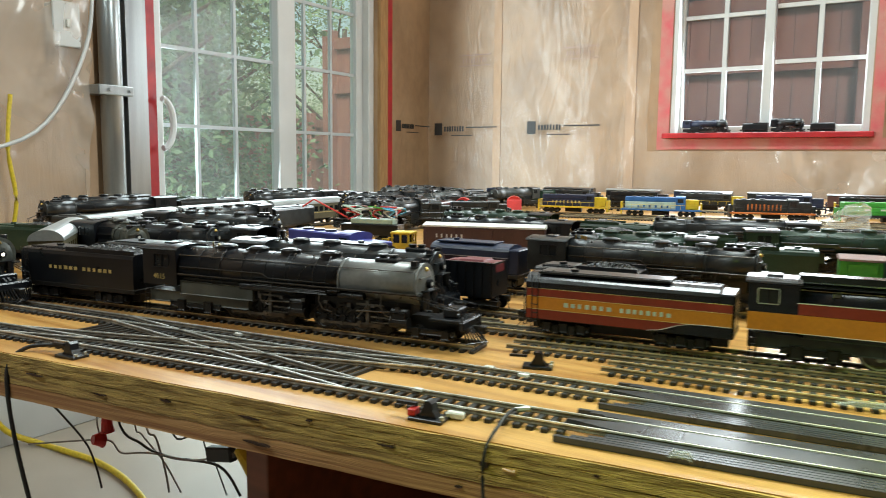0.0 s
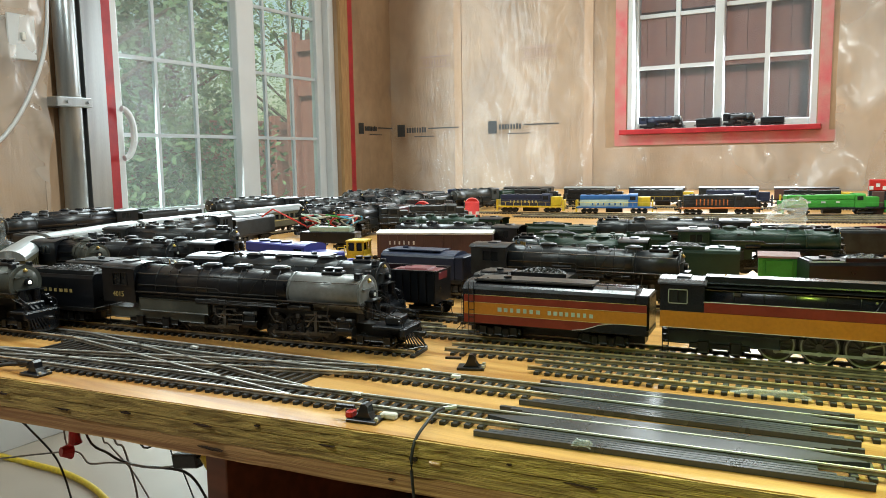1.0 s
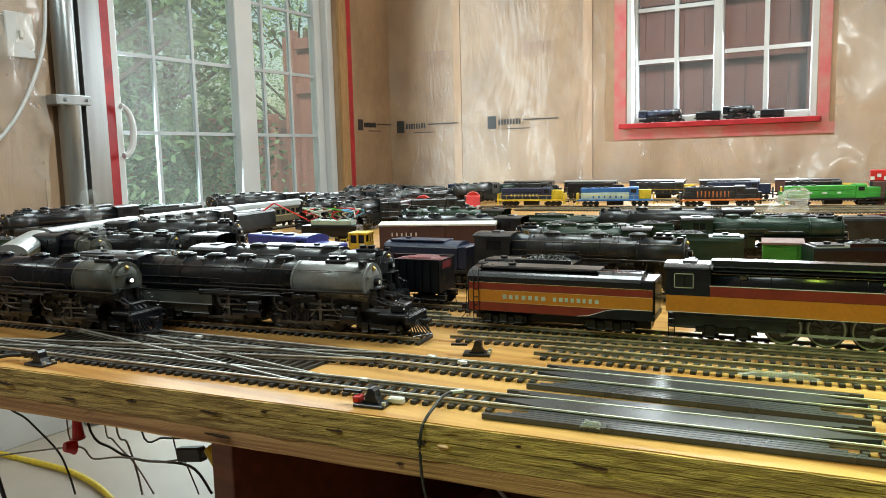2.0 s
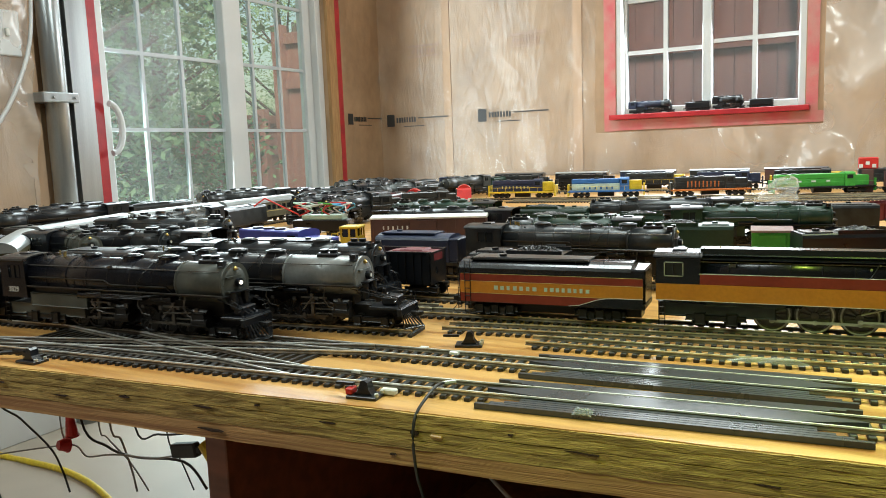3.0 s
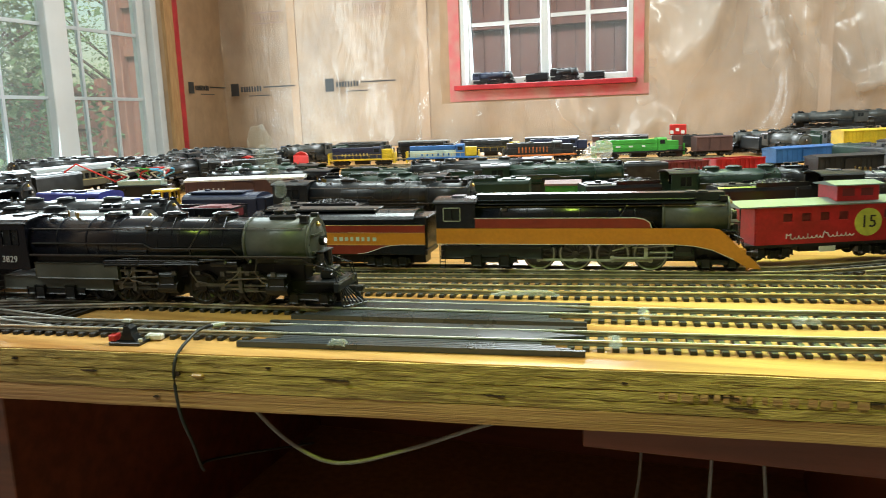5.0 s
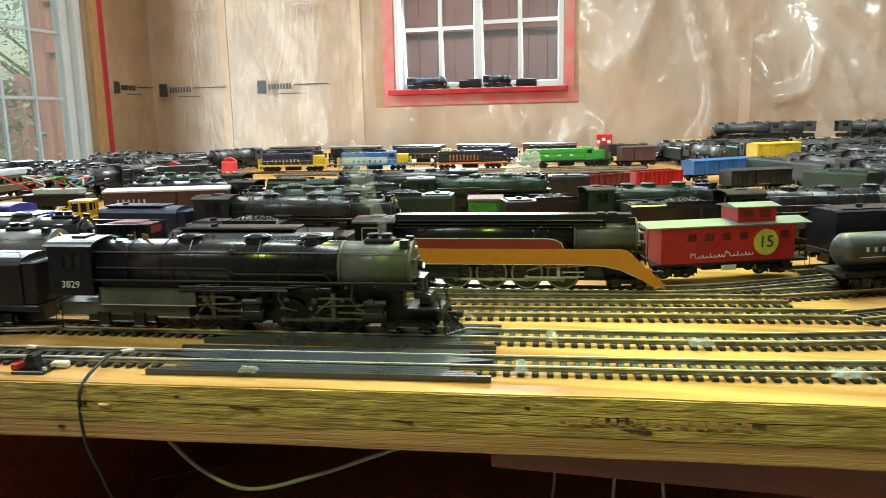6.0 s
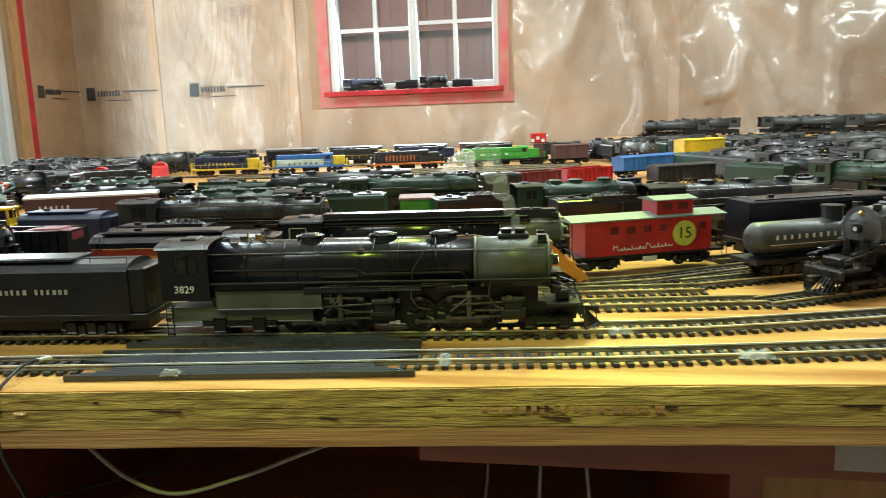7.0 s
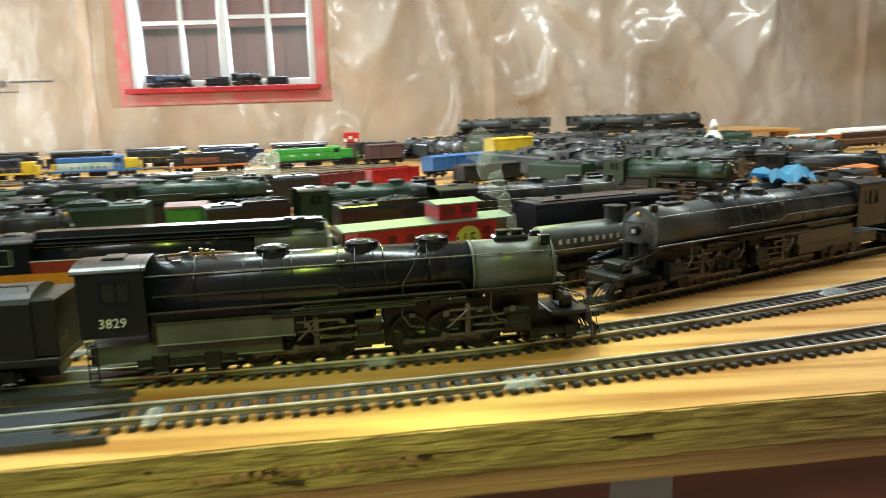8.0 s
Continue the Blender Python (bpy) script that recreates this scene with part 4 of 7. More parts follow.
def box_car(label, L=0.16, wall="boxcar", roof="offwhite", height=0.046, group="", words=None, open_top=False, load=None):
    c = thing("gondola_car" if open_top else "box_car", label, "model wagon", group)
    h = L / 2
    if open_top:
        bm = bmn()
        box(bm, -h, h, -0.0165, 0.0165, 0.0115, 0.0145)
        part("floor", bm, M[wall], c)
        for s in (-1, 1):
            bm = bmn()
            box(bm, -h, h, s * 0.0155, s * 0.0168, 0.0145, height)
            for k in range(11):
                x = -h + 0.002 + (L - 0.004) * k / 10
                box(bm, x - 0.0012, x + 0.0012, s * 0.0168, s * 0.0180, 0.0125, height - 0.001)
            box(bm, -h, h, s * 0.0150, s * 0.0182, height - 0.001, height + 0.0008)
            part("side_wall", bm, M[wall], c)
            bm = bmn()
            box(bm, s * h, s * (h - 0.0012), -0.0155, 0.0155, 0.0145, height)
            part("end_wall", bm, M[wall], c)
        if load:
            bm = bmn()
            rng = random.Random(5)
            for k in range(9):
                x = rng.uniform(-h * 0.8, h * 0.8)
                box(bm, x - 0.01, x + 0.012, -0.011, 0.011, 0.03, height + rng.uniform(-0.003, 0.002), 0.002)
            part("load", bm, M[load], c)
    else:
        bm = bmn()
        box(bm, -h, h, -0.0165, 0.0165, 0.0125, height - 0.004, 0.0004)
        part("body", bm, M[wall], c)
        for s in (-1, 1):
            bm = bmn()
            for k in range(13):
                x = -h + 0.003 + (L - 0.006) * k / 12
                box(bm, x - 0.0006, x + 0.0006, s * 0.0165, s * 0.0172, 0.0135, height - 0.005)
            part("side_ribs", bm, M[wall], c)
            bm = bmn()
            box(bm, -0.012, 0.012, s * 0.0172, s * 0.0180, 0.0140, height - 0.006, 0.0004)
            part("sliding_door", bm, M[wall], c)
        bm = bmn()
        prism(bm, [(-0.0172, height - 0.004), (0.0172, height - 0.004), (0.0172, height - 0.002), (0, height + 0.001), (-0.0172, height - 0.002)], "X", -h - 0.001, h + 0.001)
        part("roof", bm, M[roof], c)
        if words:
            bm = bmn()
            bars(bm, -h * 0.8, -h * 0.3, 0.030, 0.035, -0.0176, words, seedv=3)
            part("lettering", bm, M["letter"], c)
    bm = bmn()
    box(bm, -h, h, -0.004, 0.004, 0.0085, 0.0125)
    part("underframe", bm, M["running"], c)
    truck(c, -h * 0.72, 2, 0.020, 0.0052, detail=False)
    truck(c, h * 0.72, 2, 0.020, 0.0052, detail=False)
    coupler(c, h, 1)
    coupler(c, -h, -1)
    return c


# ---------------------------------------------------------------- the room
def struct(name, bm, material, label, parent=None):
    o = part(name, bm, material, parent, "")
    return tagged(o, label, name.split("_")[0], "", "structure")


XL, XR, YB, YF, ZC = -2.0, 3.2, 3.49, -1.6, 2.4
bm = bmn()
box(bm, XL - 0.15, XR, YF, YB + 0.15, -0.1, 0.0)
struct("floor", bm, M["floor"], "beige painted floor of the workshop room")
bm = bmn()
box(bm, XL, XR, YF, YB, ZC, ZC + 0.1)
struct("ceiling", bm, M["ceil"], "plain white ceiling with added unseen tube lamps")
# unseen walls added to close the room, dark so the engines reflect less
bm = bmn()
box(bm, XR, XR + 0.12, YF, YB, 0, ZC)
struct("wall_east", bm, M["darkwall"], "plain unseen wall added in a dark colour to dim reflections")
bm = bmn()
box(bm, XL - 0.15, XR + 0.12, YF - 0.12, YF, 0, ZC)
struct("wall_south", bm, M["darkwall"], "plain unseen wall added in a dark colour to dim reflections")
# wall with the window
WX0, WX1, WZ0, WZ1 = -0.752, -0.004, 0.958, 1.80
bm = bmn()
box(bm, XL, WX0, YB, YB + 0.15, 0, ZC)
box(bm, WX1, XR + 0.12, YB, YB + 0.15, 0, ZC)
box(bm, WX0, WX1, YB, YB + 0.15, 0, WZ0)
box(bm, WX0, WX1, YB, YB + 0.15, WZ1, ZC)
wall_n = struct("wall_north", bm, M["barrier"], "tan insulated wall under wrinkled clear plastic sheet")
# wall with the glazed door
DY0, DY1, DZ1 = 1.845, 3.055, 2.06
bm = bmn()
box(bm, XL - 0.15, XL, YF, DY0, 0, ZC)
box(bm, XL - 0.15, XL, DY1, YB + 0.15, 0, ZC)
box(bm, XL - 0.15, XL, DY0, DY1, DZ1, ZC)
wall_w = struct("wall_west", bm, M["barrier"], "tan insulated wall under clear plastic sheet")
bm = bmn()
box(bm, XL, XL + 0.02, YF, DY0 - 0.05, 0.0, 0.20, 0.003)
struct("baseboard", bm, M["white"], "white painted baseboard along the wall")

# wrinkled clear sheets hung a little before the batts, and the studs that show through
def plastic_sheet(at, ang, w, h, holes, label, seedv):
    bm = bmn()
    nx, nz = int(w / 0.022), int(h / 0.022)
    g = []
    for i in range(nx + 1):
        col = []
        for k in range(nz + 1):
            x, z = w * i / nx, h * k / nz
            p = Vector((x * 2.3 + z * 0.55 + seedv, z * 0.75 - x * 0.2, seedv))
            a = noise.noise(p * 1.1)
            ridge = 1 - abs(noise.noise(p * 2.2 + Vector((a * 1.6, a, 3))))
            fine = 1 - abs(noise.noise(p * 5.5 + Vector((a * 2, 0, 9))))
            amp = 0.35 + 0.65 * max(0, min(1, (x - w * 0.30) * 1.0)) if w > 3 else 0.6
            col.append(bm.verts.new((x, -0.010 - amp * (0.075 * ridge ** 5 + 0.012 * fine ** 4), z)))
        g.append(col)
    for i in range(nx):
        for k in range(nz):
            x, z = w * (i + 0.5) / nx, h * (k + 0.5) / nz
            if any(a < x < b and c < z < d for a, b, c, d in holes):
                continue
            bm.faces.new((g[i][k], g[i + 1][k], g[i + 1][k + 1], g[i][k + 1])).smooth = True
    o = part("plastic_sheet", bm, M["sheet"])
    o.matrix_basis = pose(*at, 0, 0, ang)
    o.visible_shadow = False
    tagged(o, label, "sheet", "", "structure")


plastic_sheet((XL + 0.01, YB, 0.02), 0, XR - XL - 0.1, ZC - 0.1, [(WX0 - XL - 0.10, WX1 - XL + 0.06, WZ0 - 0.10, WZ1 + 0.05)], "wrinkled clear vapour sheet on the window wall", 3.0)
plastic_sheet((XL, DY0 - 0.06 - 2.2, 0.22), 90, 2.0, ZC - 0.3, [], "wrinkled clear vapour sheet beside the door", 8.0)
for x in (-1.62, -0.95, 0.70, 1.15, 1.75, 2.3):
    bm = bmn()
    box(bm, x, x + 0.042, YB - 0.004, YB - 0.0005, 0.0, ZC)
    part("stud", bm, M["studwood"], wall_n)
for y in (0.75, 1.16, 1.58):
    bm = bmn()
    box(bm, XL + 0.0005, XL + 0.004, y, y + 0.042, 0.2, ZC)
    part("stud", bm, M["studwood"], wall_w)

# printed sheet marks
def print_mark(at, w, facing):
    bm = bmn()
    s = w / 0.34
    box(bm, 0, 0.045 * s, 0, -0.0015, -0.030 * s, 0.030 * s)
    bars(bm, 0.055 * s, 0.175 * s, -0.012 * s, 0.016 * s, 0, 8, seedv=7, depth=0.0015, fill=0.72)
    box(bm, 0.185 * s, 0.36 * s, 0, -0.0015, 0.004 * s, 0.010 * s)
    box(bm, 0.10 * s, 0.22 * s, 0, -0.0015, -0.034 * s, -0.030 * s)
    o = part("printed_mark", bm, M["cord"], wall_n if facing == "S" else wall_w)
    o.matrix_basis = pose(at[0], at[1], at[2], 0, 0, 0 if facing == "S" else 90)


for x in (-1.93, -1.41):
    print_mark((x, YB - 0.050, 0.99), 0.34, "S")
print_mark((XL + 0.002, 3.20, 1.0), 0.30, "W")
bm = bmn()
for x in (-1.80, -1.25):
    box(bm, x, x + 0.18, YB - 0.036, YB - 0.034, 1.345, 1.349)
    box(bm, x, x + 0.18, YB - 0.036, YB - 0.034, 1.295, 1.298)
    bars(bm, x + 0.02, x + 0.16, 1.31, 1.335, YB - 0.034, 9, seedv=9, depth=0.001)
part("printed_mark", bm, M["pinkroof"], wall_n)


# window
def sash_window():
    w = thing("window_1", "white vinyl window with muntins in red-taped opening", "window", kind="structure")
    y0, y1 = YB + 0.055, YB + 0.095
    t = 0.030
    for nm, a in (("window_frame", (WX0, WX0 + t, WZ0, WZ1)), ("window_frame", (WX1 - t, WX1, WZ0, WZ1)), ("window_frame", (WX0 + t, WX1 - t, WZ0, WZ0 + t)), ("window_frame", (WX0 + t, WX1 - t, WZ1 - t, WZ1))):
        bm = bmn()
        box(bm, a[0], a[1], y0, y1, a[2], a[3], 0.003)
        part(nm, bm, M["white"], w)
    bm = bmn()
    box(bm, -0.402, -0.364, y0 - 0.004, y1, WZ0 + t, WZ1 - t, 0.003)
    part("mullion", bm, M["white"], w)
    for x in (-0.556, -0.198):
        bm = bmn()
        box(bm, x - 0.009, x + 0.009, y0 + 0.008, y1 - 0.008, WZ0 + t, WZ1 - t)
        part("muntin", bm, M["white"], w)
    for z in (1.225, 1.445, 1.650):
        for a, b, dz in ((WX0 + t, -0.406, 0.0), (-0.360, WX1 - t, 0.018)):
            bm = bmn()
            box(bm, a, b, y0 + 0.009, y1 - 0.009, z + dz - 0.008, z + dz + 0.008)
            part("muntin", bm, M["white"], w)
    for a, b in ((WX0 + t, -0.406), (-0.360, WX1 - t)):
        bm = bmn()
        box(bm, a, b, y0 + 0.018, y0 + 0.022, WZ0 + t, WZ1 - t)
        o = part("pane", bm, M["clear"], w)
        o.visible_shadow = False
    bm = bmn()
    box(bm, WX0 - 0.02, WX1 + 0.02, YB - 0.055, YB + 0.055, WZ0 - 0.022, WZ0 - 0.001, 0.002)
    part("window_sill", bm, M["tape"], w, "sill board wrapped in red tape")
    return w


sash_window()
bm = bmn()
rngt = random.Random(4)
box(bm, WX0 - 0.055, WX0 - 0.004, YB - 0.004, YB, WZ0 - 0.07, WZ1 + 0.06)
box(bm, WX1 + 0.004, WX1 + 0.046, YB - 0.004, YB, WZ0 - 0.06, WZ1 + 0.06)
box(bm, WX0 - 0.02, WX1 + 0.07, YB - 0.006, YB - 0.001, WZ0 - 0.068, WZ0 - 0.024)
box(bm, WX0 - 0.06, WX1 + 0.06, YB - 0.004, YB, WZ1 + 0.004, WZ1 + 0.06)
struct("trim_window_tape", bm, M["tapepink"], "red sheathing tape round the window under plastic")
bm = bmn()
for y in (WX0, WX1 - 0.02):
    box(bm, y, y + 0.02, YB + 0.0, YB + 0.055, WZ0, WZ1)
struct("trim_window_reveal", bm, M["white"], "white window reveal boards")


# glazed sliding door
def patio_door():
    d = thing("door_1", "white sliding patio door with glazed muntin panes", "door", kind="structure")
    xo = XL - 0.075

    def bar(nm, y0, y1, z0, z1, x0=-0.02, x1=0.02, b=0.003):
        bm = bmn()
        box(bm, xo + x0, xo + x1, y0, y1, z0, z1, b)
        part(nm, bm, M["muntin" if nm == "muntin" else "white"], d)
    bar("door_frame", DY0, DY0 + 0.018, 0, DZ1, -0.05, 0.055)
    bar("door_frame", 3.016, DY1, 0, DZ1, -0.05, 0.055)
    bar("door_frame", DY0, DY1, DZ1 - 0.04, DZ1 - 0.001, -0.048, 0.053)
    bar("door_frame", DY0, DY1, 0.0, 0.05, -0.048, 0.053)
    bar("stile", 2.457, 2.556, 0.05, DZ1 - 0.04, -0.015, 0.035)
    bar("stile", DY0 + 0.018, 1.915, 0.05, DZ1 - 0.04)
    bar("stile", 2.968, 3.016, 0.05, DZ1 - 0.04)
    for y0, y1, vs in ((1.915, 2.457, (2.074, 2.256)), (2.556, 2.968, (2.640, 2.808))):
        for z in (0.402, 0.674, 0.946, 1.218, 1.490, 1.762):
            bar("muntin", y0, y1, z - 0.0065, z + 0.0065, -0.006, 0.006, 0)
        for y in vs:
            bar("muntin", y - 0.0065, y + 0.0065, 0.05, DZ1 - 0.04, -0.007, 0.007, 0)
        bm = bmn()
        box(bm, xo - 0.002, xo + 0.002, y0, y1, 0.05, DZ1 - 0.04)
        o = part("pane", bm, M["pane"], d)
        o.visible_shadow = False
    bm = bmn()
    pts = [(XL + 0.03, 1.846 + 0.044 * math.sin(a), 0.945 + 0.082 * math.cos(a)) for a in [math.pi * (0.0 + k / 14) for k in range(15)]]
    line(bm, pts, 0.011, 8)
    part("looped_hose", bm, M["white"], d, "white looped hose hanging at the jamb")


patio_door()
bm = bmn()
box(bm, XL, XL + 0.004, 1.777, DY0, 0, ZC)
box(bm, XL, XL + 0.004, 3.114, 3.166, 0, ZC)
struct("trim_door_tape", bm, M["tape"], "red sheathing tape beside the door")
bm = bmn()
box(bm, XL, XL + 0.018, DY1 + 0.001, 3.113, 0, ZC)
struct("trim_door_stud", bm, M["tan"], "bare wood stud beside the door")


def steel_duct():
    d = thing("steel_stud", "galvanised round pipe strapped beside a steel stud", "stud")
    bm = bmn()
    lathe(bm, [(0, 0.034), (ZC, 0.034)], "Z", 24, (XL + 0.040, 1.655, 0))
    part("round_pipe", bm, M["stud"], d)
    bm = bmn()
    box(bm, XL, XL + 0.055, 1.702, 1.775, 0, ZC)
    part("channel", bm, M["stud"], d)
    bm = bmn()
    box(bm, XL, XL + 0.082, 1.585, 1.705, 1.02, 1.05, 0.003)
    part("strap", bm, M["stud"], d)
    for y in (1.62, 1.69):
        bm = bmn()
        rod(bm, (XL + 0.085, y, 1.035), (XL + 0.089, y, 1.035), 0.005, 8)
        part("screw", bm, M["stud"], d)


steel_duct()


def light_switch():
    s = thing("light_switch", "white toggle switch on a metal box", "switch")
    bm = bmn()
    box(bm, XL, XL + 0.045, 1.475, 1.550, 1.155, 1.275, 0.004)
    part("wall_box", bm, M["offwhite"], s)
    bm = bmn()
    box(bm, XL + 0.046, XL + 0.052, 1.470, 1.555, 1.150, 1.280, 0.003)
    pl = part("cover_plate", bm, M["white"], s)
    bm = bmn()
    box(bm, XL + 0.052, XL + 0.062, 1.507, 1.518, 1.205, 1.228, 0.002)
    part("toggle", bm, M["offwhite"], pl)


light_switch()


def cable(name, label, pts, r, material, seg=6, smooth=6):
    """A cable through a few points, bent softly."""
    P = [Vector(p) for p in pts]
    out = []
    for i in range(len(P) - 1):
        p0, p1, p2, p3 = P[max(0, i - 1)], P[i], P[i + 1], P[min(len(P) - 1, i + 2)]
        for k in range(smooth):
            t = k / smooth
            out.append(0.5 * ((2 * p1) + (p2 - p0) * t + (2 * p0 - 5 * p1 + 4 * p2 - p3) * t * t + (3 * p1 - p0 - 3 * p2 + p3) * t ** 3))
    out.append(P[-1])
    bm = bmn()
    rings = []
    for i, p in enumerate(out):
        d = (out[min(i + 1, len(out) - 1)] - out[max(0, i - 1)]).normalized()
        q = d.to_track_quat("Z", "Y")
        rings.append([bm.verts.new(p + q @ Vector((r * math.cos(2 * math.pi * j / seg), r * math.sin(2 * math.pi * j / seg), 0))) for j in range(seg)])
    for a, b in zip(rings, rings[1:]):
        for j in range(seg):
            bm.faces.new((a[j], a[(j + 1) % seg], b[(j + 1) % seg], b[j])).smooth = True
    bm.faces.new(rings[0])
    bm.faces.new(rings[-1])
    o = part(name, bm, material)
    return tagged(o, label, "cable")


cable("white_wire", "thin white wire hanging from the wall switch", [(XL + 0.05, 1.60, 1.75), (XL + 0.05, 1.60, 1.35), (XL + 0.06, 1.55, 1.12), (XL + 0.06, 1.40, 0.90), (XL + 0.05, 1.15, 0.82)], 0.006, M["white"])
cable("coiled_lead", "yellow cord hanging by the wall", [(XL + 0.04, 1.345, 1.0), (XL + 0.05, 1.325, 0.85), (XL + 0.05, 1.34, 0.70), (XL + 0.04, 1.31, 0.55)], 0.006, M["yellowcord"])

# unseen lamps on the ceiling, added at the lights that brighten the room
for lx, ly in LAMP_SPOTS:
    lamp = thing("ceiling_lamp", "added unseen ceiling lamp with lit tube cover", "lamp", "ceiling lamps")
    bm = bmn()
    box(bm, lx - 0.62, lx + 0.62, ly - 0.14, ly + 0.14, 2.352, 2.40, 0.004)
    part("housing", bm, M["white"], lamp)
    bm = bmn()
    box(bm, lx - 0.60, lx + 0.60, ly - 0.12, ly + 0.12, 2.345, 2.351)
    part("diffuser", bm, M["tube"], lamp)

# ---------------------------------------------------------------- outdoors
bm = bmn()
box(bm, -400, 400, -400, 400, -0.4, -0.18)
struct("ground", bm, M["soil"], "green lawn and soil outdoors")
bm = bmn()
box(bm, -0.05, 0.05, -0.01, 0.01, 0, 1)
BOARD = mesh_of("board", bm, M["fence"])


def fence(label, a, b, top, rails=True):
    f = thing("fence", label, "fence")
    a, b = Vector(a), Vector(b)
    n = int((b - a).length / 0.145)
    ang = math.atan2((b - a).y, (b - a).x)
    rng = random.Random(2)
    for k in range(n + 1):
        p = a + (b - a) * k / n
        o = part("board", BOARD, None, f)
        o.matrix_basis = pose(p.x, p.y, -0.18, 0, 0, math.degrees(ang)) @ Matrix.Diagonal((1.42, 1, top + 0.18 + rng.uniform(-0.006, 0.006), 1))
    for z in (top - 0.06, top - 0.50):
        bm = bmn()
        box(bm, 0, (b - a).length, -0.05, -0.012, z - 0.05, z + 0.05)
        o = part("rail", bm, M["fence"], f)
        o.matrix_basis = pose(a.x, a.y, 0, 0, 0, math.degrees(ang))
    for k in range(int((b - a).length / 2.4) + 1):
        p = a + (b - a).normalized() * 2.4 * k
        bm = bmn()
        box(bm, -0.06, 0.06, -0.10, 0.02, -0.18, top + 0.08, 0.008)
        o = part("post", bm, M["fence"], f)
        o.matrix_basis = pose(p.x, p.y, 0, 0, 0, math.degrees(ang))


fence("tall red-brown board fence behind the window", (-5.0, 6.2), (3.5, 6.2), 2.05)
fence("red-brown board fence behind the garden trees", (-7.2, 1.0), (-7.2, 12.5), 1.40)


def neighbour():
    h = thing("neighbour_house", "dark neighbouring house beyond the fence", "house")
    bm = bmn()
    box(bm, -4, 5, 9.5, 14, -0.2, 4.4)
    part("wall", bm, M["dusty"], h)
    bm = bmn()
    prism(bm, [(9.1, 4.3), (14.4, 4.3), (11.8, 6.4)], "X", -4.4, 5.4)
    part("roof", bm, M["dusty"], h)


neighbour()


def tree(label, x, y, height, spread, leafmat, seedv):
    rng = random.Random(seedv)
    t = thing("tree", label, "tree")
    bm = bmn()
    rod(bm, (x, y, -0.2), (x + 0.1, y, height * 0.55), 0.11, 9, 0.06)
    for k in range(7):
        a = rng.uniform(0, 6.28)
        z = height * rng.uniform(0.15, 0.5)
        rod(bm, (x, y, z), (x + math.cos(a) * spread * 0.7, y + math.sin(a) * spread * 0.7, z + spread * 0.5), 0.035, 6, 0.012)
    part("trunk", bm, M["bark"], t)
    verts, faces = [], []
    for c in range(60):
        a, u = rng.uniform(0, 6.28), rng.random() ** 0.5
        zz = rng.uniform(0.02, 1.0)
        rad = spread * (0.55 + 0.45 * math.sin(math.pi * min(1, zz + 0.15))) * u
        cx, cy, cz = x + rad * math.cos(a), y + rad * math.sin(a), height * zz
        for q in range(150):
            p = Vector((cx + rng.gauss(0, 0.22), cy + rng.gauss(0, 0.22), cz + rng.gauss(0, 0.16)))
            d1 = Vector((rng.uniform(-1, 1), rng.uniform(-1, 1), rng.uniform(-0.7, 0.5))).normalized()
            d2 = d1.cross(Vector((rng.uniform(-1, 1), rng.uniform(-1, 1), rng.uniform(-1, 1)))).normalized()
            s = rng.uniform(0.022, 0.050)
            i = len(verts)
            verts += [p - d1 * s, p + d2 * s * 0.45, p + d1 * s, p - d2 * s * 0.45]
            faces.append((i, i + 1, i + 2, i + 3))
    me = bpy.data.meshes.new("crown")
    me.from_pydata([tuple(v) for v in verts], [], faces)
    me.materials.append(leafmat)
    part("crown", me, None, t)


tree("leafy green garden tree near the glazed door", -4.6, 3.3, 4.2, 1.15, M["leaf"], 11)
tree("dense green shrub by the door", -5.4, 4.6, 3.8, 1.0, M["leaf"], 12)
tree("leafy green garden tree before the fence", -6.2, 5.6, 4.6, 0.9, M["leaf2"], 13)
tree("pale green tree behind the fence", -9.5, 7.6, 6.0, 2.2, M["leaf2"], 14)
tree("pale green tree behind the fence", -9.0, 10.8, 5.6, 2.2, M["leaf2"], 15)
tree("tall green tree behind the fence", -10.5, 4.2, 7.0, 2.6, M["leaf"], 16)
tree("tall green tree behind the fence", -11.5, 14.0, 7.0, 2.8, M["leaf2"], 17)


# ---------------------------------------------------------------- the layout's table
def front_y(x):
    """The front edge of the plywood top."""
    if x < 0.20:
        return 0.504 + 0.118 * x - 0.004
    return 0.5236 + 0.118 * (x - 0.20) - 0.055 * (x - 0.20) ** 2 if x < 0.9 else 0.5792


TX0, TX1, TY1 = -1.30, 2.4, 3.44


